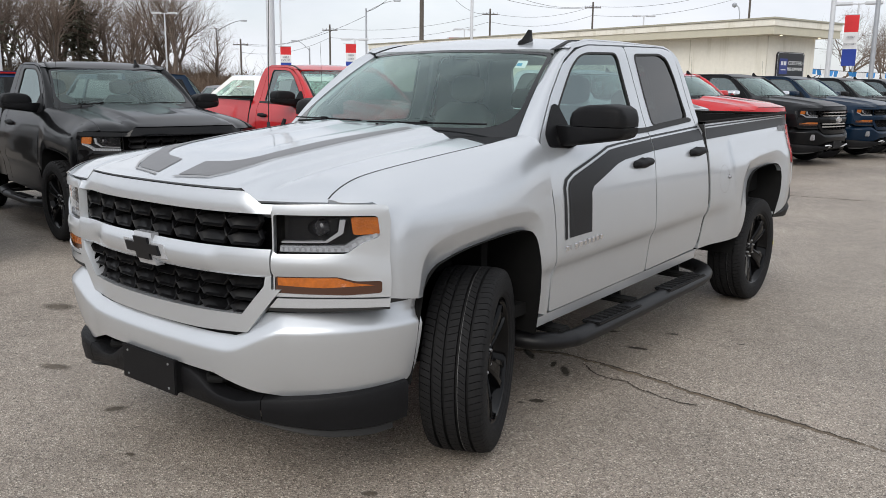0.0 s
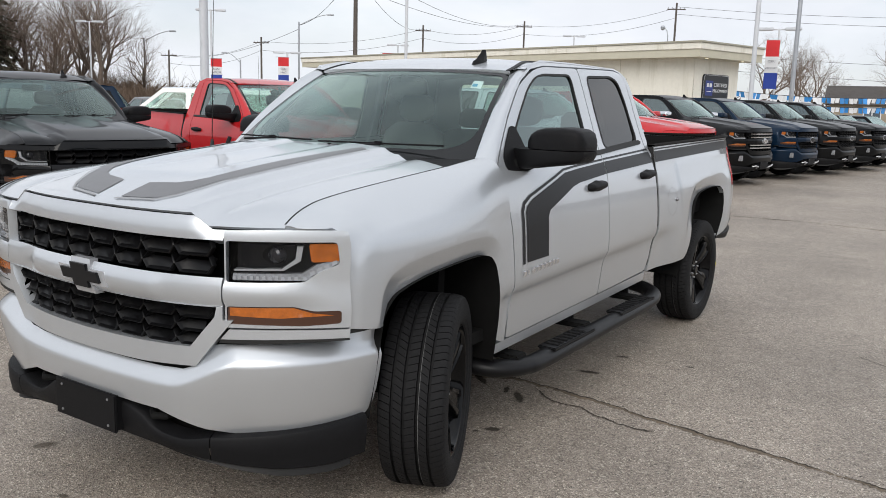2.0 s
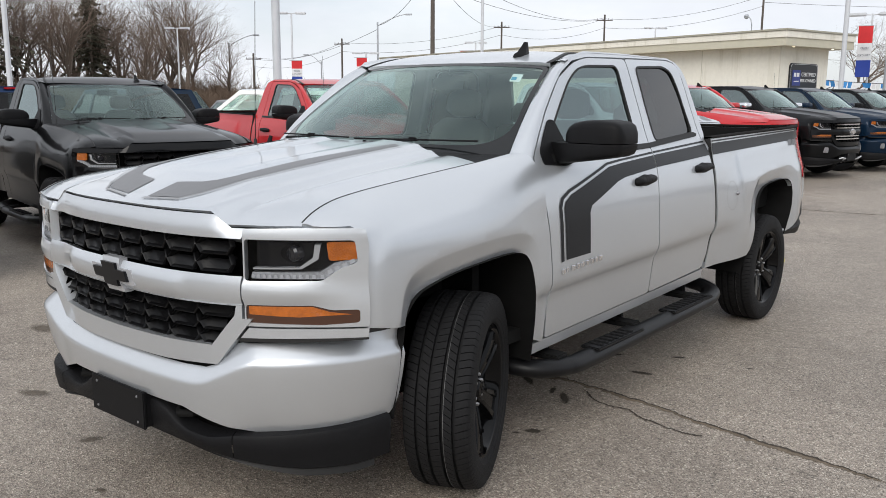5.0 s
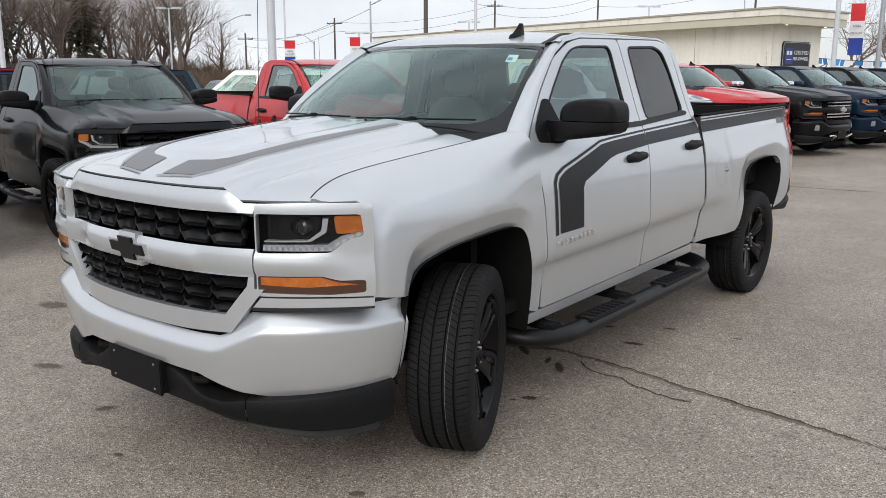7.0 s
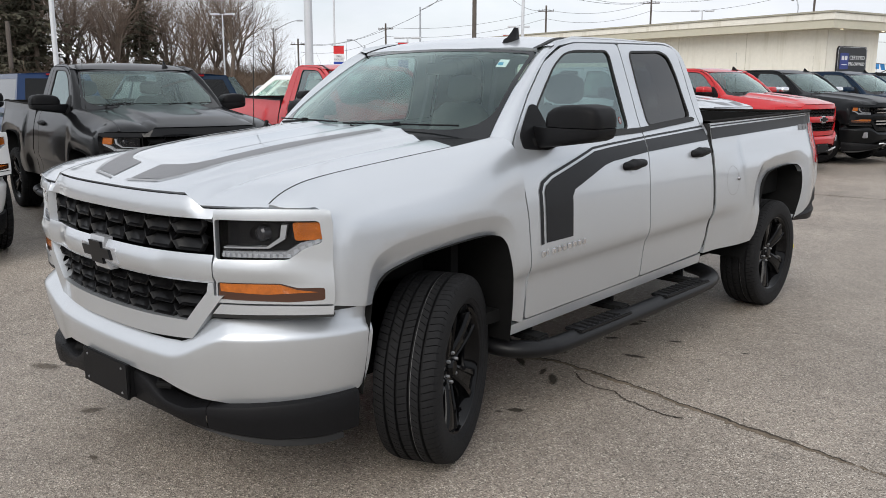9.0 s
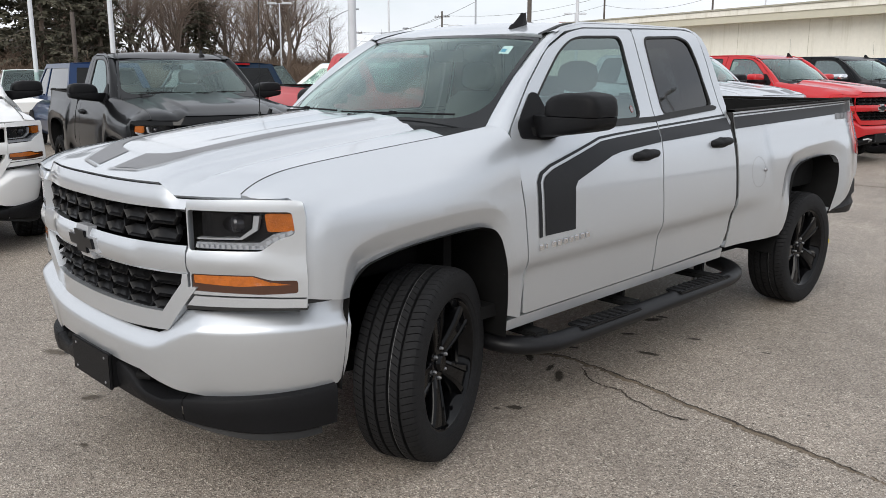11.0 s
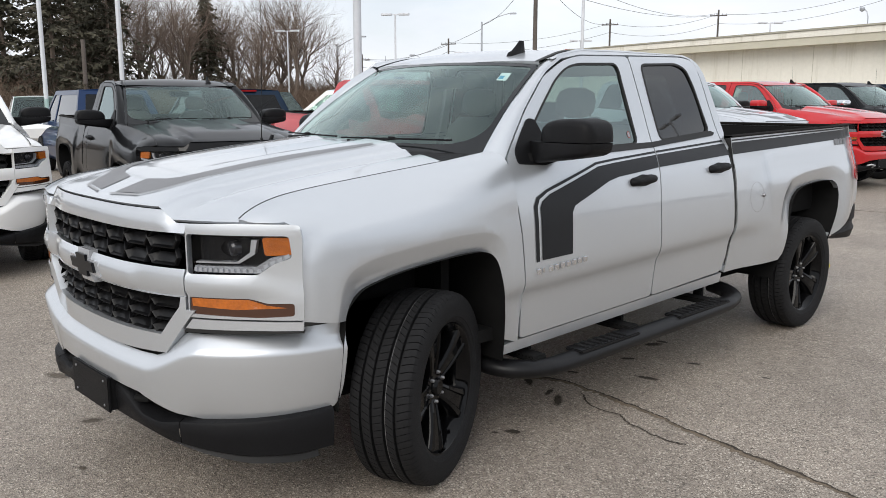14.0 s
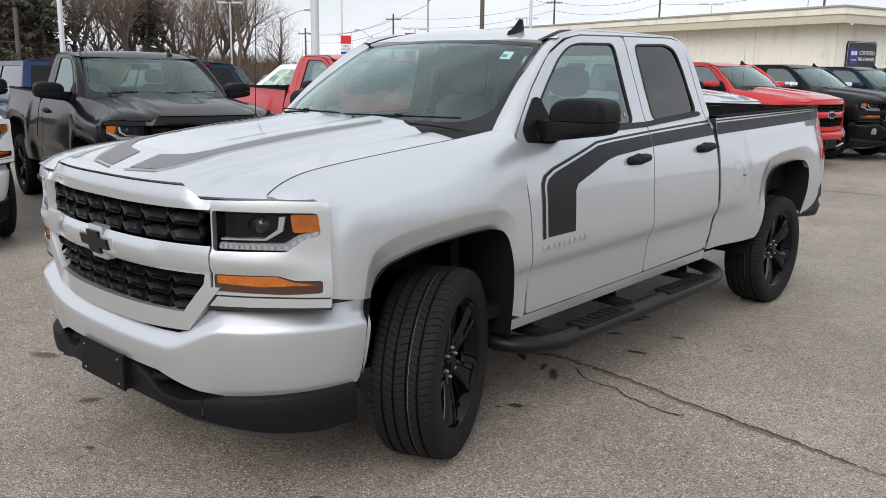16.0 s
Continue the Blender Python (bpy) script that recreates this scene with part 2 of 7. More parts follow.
def tube(points, radius, n=10, squash=1.0):
    """A tube along points; squash flattens it in z."""
    bm = bmesh.new()
    ps = [Vector(p) for p in points]
    rings = []
    for i, p in enumerate(ps):
        d = (ps[min(i + 1, len(ps) - 1)] - ps[max(i - 1, 0)]).normalized()
        side = d.cross(Vector((0, 0, 1)))
        side = side.normalized() if side.length > 1e-3 else Vector((1, 0, 0))
        up = side.cross(d).normalized()
        r = radius[i] if isinstance(radius, (list, tuple)) else radius
        rings.append([bm.verts.new(p + r * (math.cos(a) * side + squash * math.sin(a) * up)) for a in (2 * math.pi * k / n for k in range(n))])
    for p, q in zip(rings, rings[1:]):
        for k in range(n):
            bm.faces.new((p[k], p[(k + 1) % n], q[(k + 1) % n], q[k]))
    bm.faces.new(rings[0][::-1])
    bm.faces.new(rings[-1])
    bmesh.ops.recalc_face_normals(bm, faces=bm.faces)
    return bm


def rounded(pts, radius=0.03, n=5):
    """A polygon with its corners rounded; a point may carry its own radius as a third number."""
    out = []
    k = len(pts)
    for i in range(k):
        p = Vector(pts[i][:2])
        r = pts[i][2] if len(pts[i]) > 2 else radius
        a, b = Vector(pts[i - 1][:2]) - p, Vector(pts[(i + 1) % k][:2]) - p
        t = min(r, a.length * 0.45, b.length * 0.45)
        if r <= 0:
            out.append(tuple(p))
            continue
        s, e = p + a.normalized() * t, p + b.normalized() * t
        for j in range(n + 1):
            w = j / n
            out.append(tuple((1 - w) ** 2 * s + 2 * w * (1 - w) * p + w * w * e))
    return out


def densify(poly, step):
    out = []
    for a, b in zip(poly, poly[1:] + poly[:1]):
        d = math.dist(a, b)
        k = max(1, math.ceil(d / step))
        out += [(a[0] + (b[0] - a[0]) * i / k, a[1] + (b[1] - a[1]) * i / k) for i in range(k) if d > 1e-5]
    return out


def inside(P, poly):
    x, y = P[:, 0], P[:, 1]
    hit = np.zeros(len(P), bool)
    for (x0, y0), (x1, y1) in zip(poly, poly[1:] + poly[:1]):
        if y0 != y1:
            hit ^= ((y0 > y) != (y1 > y)) & (x < (x1 - x0) * (y - y0) / (y1 - y0) + x0)
    return hit


def away(P, poly):
    best = np.full(len(P), 1e9)
    for a, b in zip(poly, poly[1:] + poly[:1]):
        a, b = np.array(a), np.array(b)
        d = b - a
        t = np.clip(((P - a) @ d) / max(d @ d, 1e-12), 0, 1)
        best = np.minimum(best, np.linalg.norm(P - a - t[:, None] * d, axis=1))
    return best


def panel(outline, fn, step=0.05, holes=(), thick=0.0, out=None, flip_x=False, along=None, creases=()):
    """A sheet cut to an outline in two parameters and laid on the surface fn(u, v); its rims are turned in by thick."""
    outline = densify(list(outline), step)
    holes = [densify(list(h), step) for h in holes]
    verts, edges = [], []
    for loop in [outline] + holes:
        k = len(verts)
        verts += loop
        edges += [(k + i, k + (i + 1) % len(loop)) for i in range(len(loop))]
    lo, hi = np.min(outline, axis=0), np.max(outline, axis=0)
    gx, gy = np.meshgrid(np.arange(lo[0] + step / 2, hi[0], step), np.arange(lo[1] + step / 2, hi[1], step))
    G = np.stack([gx.ravel(), gy.ravel()], 1)
    lines = []
    for chain in creases:
        C = np.array(densify(list(chain) + [chain[-1]], step * 0.7) + [chain[-1]])
        keep = inside(C, outline) & (away(C, outline) > step * 0.35)
        for h in holes:
            keep &= ~inside(C, h) & (away(C, h) > step * 0.35)
        run = None
        for p, k in zip(C, keep):
            if not k:
                run = None
                continue
            verts = verts + [tuple(p)]
            lines.append(tuple(p))
            if run is not None:
                edges.append((run, len(verts) - 1))
            run = len(verts) - 1
    if len(G):
        ok = inside(G, outline) & (away(G, outline) > step * 0.4)
        for h in holes:
            ok &= ~inside(G, h) & (away(G, h) > step * 0.4)
        if lines:
            L = np.array(lines)
            ok &= ((G[:, None, :] - L[None]) ** 2).sum(2).min(1) > (step * 0.55) ** 2
        verts = verts + [tuple(p) for p in G[ok]]
    r = delaunay_2d_cdt([Vector(v) for v in verts], edges, [], 0, 1e-6)
    P = np.array([tuple(v) for v in r[0]])
    tris = np.array([f for f in r[2] if len(f) == 3])
    C = P[tris].mean(axis=1)
    ok = inside(C, outline)
    for h in holes:
        ok &= ~inside(C, h)
    bm = bmesh.new()
    vs = [bm.verts.new(fn(float(u), float(v))) for u, v in P]
    for t in tris[ok]:
        bm.faces.new([vs[i] for i in t])
    for v in [v for v in bm.verts if not v.link_faces]:
        bm.verts.remove(v)
    bm.normal_update()
    if out is not None:
        tot = Vector((0, 0, 0))
        for f in bm.faces:
            tot += f.normal * f.calc_area()
        if tot.dot(Vector(out)) < 0:
            bmesh.ops.reverse_faces(bm, faces=bm.faces)
            bm.normal_update()
    if thick:
        rim = [e for e in bm.edges if len(e.link_faces) == 1]
        nor = {v: v.normal.copy() for e in rim for v in e.verts}
        ex = bmesh.ops.extrude_edge_only(bm, edges=rim)
        for v in (g for g in ex["geom"] if isinstance(g, bmesh.types.BMVert)):
            src = min((e.other_vert(v) for e in v.link_edges if e.other_vert(v) in nor), key=lambda w: (w.co - v.co).length)
            v.co = v.co + (Vector(along) * thick if along else nor[src] * -thick)
        bm.normal_update()
    if flip_x:
        for v in bm.verts:
            v.co.x = -v.co.x
        bmesh.ops.reverse_faces(bm, faces=bm.faces)
    return bm


def lut(pairs, smooth=3, n=400):
    xs, ys = zip(*pairs)
    t = np.linspace(xs[0], xs[-1], n)
    v = np.interp(t, xs, ys)
    for _ in range(smooth):
        w = np.r_[np.repeat(v[0], 6), v, np.repeat(v[-1], 6)]
        v = np.convolve(w, np.ones(13) / 13, "valid")
        v[0], v[-1] = ys[0], ys[-1]
    return lambda q: float(np.interp(q, t, v))


def sstep(a, b, x):
    t = min(1.0, max(0.0, (x - a) / (b - a)))
    return t * t * (3 - 2 * t)

import functools

# ---- pickup trucks: x to the truck's left, y to its rear from the front axle, z up ----
SIDE = lut([(0.40, 0.925), (0.46, 0.940), (0.54, 0.952), (0.64, 0.962), (0.735, 0.973), (0.765, 0.996), (0.80, 1.004), (0.87, 1.003), (0.95, 0.998), (1.05, 0.990), (1.15, 0.976),
            (1.22, 0.962), (1.28, 0.944), (1.33, 0.917), (1.37, 0.893), (1.45, 0.863), (1.60, 0.815), (1.75, 0.772), (1.83, 0.748), (1.87, 0.727), (1.90, 0.69)], 1)
FEND = lut([(0.40, 0.955), (0.50, 0.980), (0.62, 1.003), (0.74, 1.018), (0.82, 1.0205), (0.90, 1.0185), (0.98, 1.0140), (1.05, 1.007), (1.10, 1.000), (1.15, 0.990)], 2)
ARCH_F = [(-0.565, 0.40), (-0.56, 0.808), (-0.53, 0.85), (-0.475, 0.895), (-0.37, 0.92), (-0.24, 0.94), (-0.09, 0.952), (0.08, 0.962), (0.19, 0.962), (0.255, 0.945), (0.295, 0.90), (0.332, 0.79), (0.365, 0.60), (0.395, 0.40)]
ARCH_R = [(3.13, 0.40), (3.20, 0.66), (3.235, 0.86), (3.275, 0.955), (3.37, 1.01), (3.52, 1.03), (3.74, 1.04), (3.92, 1.035), (4.00, 1.0), (4.035, 0.93), (4.03, 0.82), (3.985, 0.69), (3.90, 0.40)]
ARCH_F, ARCH_R = ([a[0]] + rounded([(*p, 0.09) for p in a], 0.09, 3)[4:-4] + [a[-1]] for a in (ARCH_F, ARCH_R))


BLISTER_F = [(-0.732, 0.40), (-0.730, 0.96), (-0.716, 1.07), (-0.676, 1.135), (-0.551, 1.169), (-0.37, 1.191), (-0.105, 1.208), (0.268, 1.223), (0.50, 1.230)]
BLISTER_R = [(3.00, 0.45), (2.95, 0.80), (2.88, 1.05), (2.864, 1.198), (2.891, 1.272), (3.098, 1.300), (3.555, 1.312), (4.068, 1.322), (4.30, 1.305), (4.38, 1.22), (4.36, 0.95), (4.25, 0.45)]
LIP_F = [(-0.635, 0.40), (-0.613, 0.795), (-0.588, 0.918), (-0.544, 0.976), (-0.436, 1.010), (-0.243, 1.030), (0.039, 1.047), (0.20, 1.046), (0.30, 1.02), (0.36, 0.95), (0.40, 0.80), (0.46, 0.40)]
LIP_R = [(3.02, 0.45), (3.06, 0.80), (3.09, 0.98), (3.20, 1.085), (3.439, 1.12), (3.935, 1.140), (4.08, 1.12), (4.14, 1.0), (4.13, 0.80), (4.06, 0.45)]


def bow(chain, r=0.06):
    return [chain[0]] + rounded([(*p, r) for p in chain], r, 4)[5:-5] + [chain[-1]]


BLISTER_F, BLISTER_R, LIP_F, LIP_R = bow(BLISTER_F), bow(BLISTER_R, 0.08), bow(LIP_F), bow(LIP_R)


_legs = {}


def within(y, z, chain, foot):
    """How far a point lies inside an open line that is closed below; outside it is negative."""
    if id(chain) not in _legs:
        c = np.array(chain)
        ring = np.array(chain + [(chain[-1][0], foot), (chain[0][0], foot)])
        nxt = np.roll(ring, -1, 0)
        _legs[id(chain)] = (c[:-1], c[1:] - c[:-1], ((c[1:] - c[:-1]) ** 2).sum(1), ring, nxt, np.where(nxt[:, 1] == ring[:, 1], 1e-9, nxt[:, 1] - ring[:, 1]))
    a, d, q, r, n, dz = _legs[id(chain)]
    p = np.array((y, z))
    w = np.clip(((p - a) * d).sum(1) / q, 0, 1)
    near = float(np.sqrt((((p - a) - w[:, None] * d) ** 2).sum(1).min()))
    hit = ((r[:, 1] > z) != (n[:, 1] > z)) & (y < r[:, 0] + (z - r[:, 1]) * (n[:, 0] - r[:, 0]) / dz)
    return near if hit.sum() % 2 else -near


@functools.lru_cache(None)
def flare(y, z, front):
    bl, lip = (BLISTER_F, LIP_F) if front else (BLISTER_R, LIP_R)
    if front:
        k, q = 1 - sstep(-0.25, 0.40, y), 1 - sstep(0.22, 0.44, y)
    else:
        k, q = 1 - sstep(3.6, 4.3, y), 1.0 - 0.6 * sstep(3.7, 4.1, y)
    if not front:
        k, q = k * sstep(0.80, 1.12, z), q * (1 if y > 3.6 else sstep(0.62, 0.98, z))
    f = sstep(-0.004, 0.032, within(y, z, bl, 0.2)) * (0.010 if front else 0.012) * k
    return f - 0.44 * min(0.09, max(0.0, within(y, z, lip, 0.2) + 0.004)) * q


def nose(x):
    return -1.125 + 0.396 * abs(x) ** 2.975


BUMP = [(0, -1.165), (0.2, -1.162), (0.4, -1.147), (0.56, -1.11), (0.70, -1.04), (0.81, -0.945), (0.89, -0.845), (0.945, -0.74), (0.975, -0.64), (0.985, -0.54)]
_bx, _by = np.array([p[0] for p in BUMP]), np.array([p[1] for p in BUMP])
_bs = np.r_[0, np.cumsum(np.hypot(np.diff(_bx), np.diff(_by)))]
_bt = np.linspace(0, _bs[-1], 300)


def _soft(v):
    for _ in range(3):
        w = np.r_[2 * v[0] - v[15:0:-1], v, 2 * v[-1] - v[-2:-17:-1]]
        v = np.convolve(w, np.ones(31) / 31, "valid")
    return v


_cx, _cy = _soft(np.interp(_bt, _bs, _bx)), _soft(np.interp(_bt, _bs, _by))
_cy[:20] = _cy[20] + (_cy[:20] - _cy[20]) * 0.5
BUMP_END = float(_bs[-1])


def wrap(u, off):
    """A point of the bumper's plan, u metres round from the middle, pushed out by off."""
    a = abs(u)
    x, y = float(np.interp(a, _bt, _cx)), float(np.interp(a, _bt, _cy))
    e = 0.01
    dx, dy = float(np.interp(a + e, _bt, _cx)) - float(np.interp(a - e if a > e else 0, _bt, _cx)), float(np.interp(a + e, _bt, _cy)) - float(np.interp(a - e if a > e else 0, _bt, _cy))
    n = math.hypot(dx, dy) or 1
    x, y = x + dy / n * off, y - dx / n * off
    return (x if u >= 0 else -x), y


BUMP_PROFILE = lut([(0.30, -0.10), (0.42, -0.046), (0.50, -0.022), (0.60, -0.004), (0.680, 0.005), (0.692, 0.001), (0.71, -0.014), (0.74, -0.042), (0.80, -0.098), (0.86, -0.13)], 1)


def lip_z(x):
    return 1.226 - 0.046 * min(1.0, max(0.0, (abs(x) - 0.525) / 0.062))


@functools.lru_cache(None)
def hood_z(x, y):
    a = abs(x)
    s = max(0.0, y - nose(x))
    base = lip_z(x) + (0.034 - 0.006 * (a / 0.8) ** 2 + 0.045 * sstep(0.50, 0.66, a)) * (1 - math.exp(-s / 0.10)) + 0.118 * s / 1.25
    dome = 0.022 * (1 - sstep(0.44, 0.49, a)) * sstep(0.05, 0.35, s)
    dip = -0.012 * (1 - sstep(0.16, 0.21, a)) * sstep(0.3, 0.7, s)
    return base + 0.030 * (1 - (a / 0.8) ** 2) * sstep(0.0, 0.8, s) + dome + dip


def corner(u):
    return 0.026 * sstep(0.60, 0.80, -u) + 0.07 * sstep(0.79, 0.91, -u)


@functools.lru_cache(None)
def fender(u, v, lift=0.0):
    """The front wing: v is the height up to 1.10, then runs over the shoulder to the bonnet's seam."""
    zt = hood_z(0.80, min(u, 0.14)) + max(0.0, u - 0.14) * 0.12
    k = sstep(0.16, 0.47, u)
    if v <= 1.10:
        return ((FEND(v) * (1 - k) + side(u, v)[0] * k) + flare(u, v, True) + lift - corner(u), u, v)
    t = (v - 1.10) / 0.30
    x0 = FEND(1.10) * (1 - k) + SIDE(1.10) * k - corner(u)
    e = sstep(-0.30, 0.46, u)
    p0, p1, p2 = Vector((x0, 0, 1.10)), Vector((x0 - 0.022 + 0.014 * e, 0, (1 - e) * (1.10 + (0.48 + 0.30 * sstep(0.50, 0.76, -u)) * (zt - 1.10)) + e * (zt - 0.013))), Vector((0.809 + 0.027 * e, 0, zt + 0.004 * e))
    p2 = p2 + Vector((0.022 * min(1.0, max(0.0, (-u - 0.72) / 0.197)), 0, 0))
    p = (1 - t) ** 2 * p0 + 2 * t * (1 - t) * p1 + t * t * p2
    return (p.x + lift + flare(u, p.z, True) * (1 - t), u, p.z)


def fender_v(u, z):
    """The wing's parameter at a height."""
    if z <= 1.10:
        return z
    lo, hi = 1.10, 1.40
    for _ in range(24):
        mid = (lo + hi) / 2
        lo, hi = (mid, hi) if fender(u, mid)[2] < z else (lo, mid)
    return lo


def raise_line(chain, d):
    """A line set off sideways from another, to the left of its run."""
    a = np.array(chain)
    n = np.gradient(a, axis=0)
    n = np.stack([-n[:, 1], n[:, 0]], 1) / np.maximum(np.linalg.norm(n, axis=1), 1e-9)[:, None]
    return [tuple(p) for p in a + n * d]


def side(u, v, lift=0.0):
    return (SIDE(v - 0.026 * (u - 1.45) * (1 - sstep(0.9, 1.1, v))) + lift, u, v)


def bedside(u, v, lift=0.0, dy=0.0):
    zr = 1.0 - 0.03 * sstep(1.20, 1.40, v)
    high = max(SIDE(min(v, 1.30)), 0.955) * zr
    k = 1 - sstep(2.60, 2.99, u)
    low = FEND(min(v, 1.15)) * (1 - k) + side(u, min(v, 1.15))[0] * k
    w = sstep(1.08, 1.20, v)
    return (low * (1 - w) + high * w + flare(u, v, False) + lift - 0.088 * sstep(4.15, 4.60, u), u + dy, v)


def roof_z(x, y, dy=0.0):
    z = 1.905 - 0.028 * (x / 0.72) ** 2 - 0.02 * (abs(x) / 0.72) ** 8
    if y < 1.30:
        z -= 0.088 * ((1.30 - y) / 0.43) ** 2
    e = 2.10 + dy
    if y > e:
        z -= 0.05 * ((y - e) / 0.22) ** 2
    return z


def screen(u, v, lift=0.0):
    """The windscreen, u from -1 to 1 across, v from 0 below to 1 above."""
    b = Vector((0.815 * u, 0.17 + 0.205 * u * u, 1.372))
    t = Vector((0.665 * u, 0.868 + 0.085 * u * u, 1.822 - 0.025 * u * u))
    p = b.lerp(t, v)
    k = 4 * v * (1 - v) * 0.022
    return (p.x, p.y - k * 0.55 - lift * 0.55, p.z + k * 0.8 + lift * 0.8)


def loft(bm, rows):
    vs = [[bm.verts.new(p) for p in r] for r in rows]
    for a, b in zip(vs, vs[1:]):
        for i in range(len(a) - 1):
            bm.faces.new((a[i], a[i + 1], b[i + 1], b[i]))
    bmesh.ops.recalc_face_normals(bm, faces=bm.faces)
    return bm


# wheels, built once and shared
def tyre_mesh(fine=False):
    """Five ribs between four grooves, cut across by slanted sipes, and ribbed shoulders."""
    pitches = 84 if fine else 40
    cuts = (0.0, 0.055, 0.085, 0.36, 0.66, 0.965) if fine else (0.0, 0.10, 0.55)
    # columns across: place, radius, depth of the sipes, turn of the pattern along the tyre
    cols = [(-0.112, 0.270, 0, 0), (-0.126, 0.283, 0, 0), (-0.131, 0.297, 0, 0), (-0.1335, 0.300, 0, 0), (-0.136, 0.318, 0, 0), (-0.137, 0.345, 0, 0), (-0.134, 0.366, 0, 0), (-0.1305, 0.380, 0.004, 0), (-0.124, 0.3915, 0.008, 0)]
    ribs = ((-0.116, -0.0785, 0.012, 0.0), (-0.0655, -0.0325, 0.020, 0.021), (-0.0195, 0.0195, -0.012, 0.009), (0.0325, 0.0655, 0.020, 0.030), (0.0785, 0.116, -0.012, 0.014))
    crown = lambda x: 0.4045 - 3.6 * max(0.0, abs(x) - 0.07) ** 2
    for k, (x0, x1, slant, start) in enumerate(ribs):
        deep = 0.0085 if k in (0, 4) else (0.005 if k == 2 else 0.0075)
        if k:
            cols.append((x0 - 0.0015, 0.3885, 0, start))
        for q in (0, 0.33, 0.67, 1):
            x = x0 + (x1 - x0) * q
            cols.append((x, crown(x), deep, start + slant * q + (0.004 * math.sin(q * 9.4) if k == 2 else 0)))
        if k < 4:
            cols.append((x1 + 0.0015, 0.3885, 0, start + slant))
    cols += [(0.124, 0.3915, 0.008, 0.002), (0.1305, 0.380, 0.004, 0.002), (0.134, 0.366, 0, 0), (0.137, 0.345, 0, 0), (0.136, 0.318, 0, 0), (0.1335, 0.300, 0, 0), (0.131, 0.297, 0, 0), (0.126, 0.283, 0, 0), (0.112, 0.270, 0, 0)]
    bm = bmesh.new()
    rings = []
    for j in range(pitches):
        for i, c in enumerate(cuts):
            ring = []
            for x, r, deep, turn in cols:
                a = 2 * math.pi * (j + c) / pitches + turn / 0.4
                r -= deep if i < (2 if fine else 1) else 0.0
                ring.append(bm.verts.new((x, r * math.cos(a), r * math.sin(a))))
            rings.append(ring)
    for p, q in zip(rings, rings[1:] + rings[:1]):
        for i in range(len(cols) - 1):
            bm.faces.new((p[i], p[i + 1], q[i + 1], q[i]))
    bmesh.ops.recalc_face_normals(bm, faces=bm.faces)
    return bm


def rim_mesh():
    bm = lathe([(-0.10, 0.270), (-0.10, 0.243), (0.02, 0.233), (0.075, 0.244), (0.098, 0.258), (0.112, 0.266), (0.118, 0.274), (0.119, 0.281), (0.112, 0.282)], 72, "X")
    for k in range(5):
        a0 = 2 * math.pi * (k + 0.25) / 5
        rows = []
        for r, w, x in ((0.050, 0.036, 0.066), (0.075, 0.040, 0.076), (0.12, 0.045, 0.088), (0.18, 0.055, 0.100), (0.235, 0.068, 0.107), (0.266, 0.080, 0.107)):
            ring = []
            for t, dx in ((-w, -0.060), (-w, -0.018), (-w + 0.009, -0.003), (-w * 0.52, 0.0), (-w * 0.42, -0.006), (w * 0.42, -0.006), (w * 0.52, 0.0), (w - 0.009, -0.003), (w, -0.018), (w, -0.060)):
                ring.append((x + dx, r * math.cos(a0) - t * math.sin(a0), r * math.sin(a0) + t * math.cos(a0)))
            rows.append(ring)
        loft(bm, rows)
    return bm


def hub_mesh():
    return lathe([(0.02, 0.001), (0.02, 0.15), (0.0, 0.15), (0.0, 0.10), (-0.06, 0.09), (-0.06, 0.001)], 32, "X")


def cap_mesh():
    bm = lathe([(0.088, 0.0005), (0.087, 0.030), (0.080, 0.037), (0.070, 0.040), (0.066, 0.085), (0.05, 0.09)], 32, "X")
    return bm


def nut_mesh():
    return lathe([(0.084, 0.0005), (0.083, 0.005), (0.079, 0.008), (0.060, 0.0085)], 6, "X")


WHEEL = {}
LIFT = 0.033


def wheel(parent, x, y, steer=0.0, fancy=True, size=1.0, up=0.0):
    if not WHEEL:
        for key, bm, mt in (("hub", hub_mesh(), M_UNDER), ("tyre", tyre_mesh(), M_RUBBER), ("fine_tyre", tyre_mesh(True), M_RUBBER), ("rim", rim_mesh(), M_RIM), ("cap", cap_mesh(), M_RIM), ("nut", nut_mesh(), M_STEEL),
                            ("line", lathe([(0.0325, 0.4049), (0.0345, 0.4049)], 96, "X"), M_CHALK)):
            ob = part(key, bm, mt, smooth=20 if "tyre" in key else 35)
            WHEEL[key] = ob.data
            bpy.data.objects.remove(ob)
    w = new("wheel", WHEEL["hub"])
    w.parent = parent
    w.matrix_basis = pose(x, y, 0.4045 * size - LIFT + up, 0, 0, steer + (0 if x > 0 else 180)) @ pose(0, 0, 0, random.uniform(0, 72) if not fancy else 20, 0, 0) @ Matrix.Scale(size, 4)
    names = [("tyre", "fine_tyre" if fancy else "tyre"), ("rim", "rim"), ("hub_cap", "cap")] + ([("chalk_line", "line")] if fancy else [])
    for nm, key in names:
        o = new(nm, WHEEL[key])
        o.parent = w
    for k in range(6):
        o = new("wheel_nut", WHEEL["nut"])
        o.parent = w
        o.matrix_basis = Matrix.Rotation(2 * math.pi * (k + 0.5) / 6, 4, "X") @ Matrix.Translation((0, 0, 0.062))
    return w


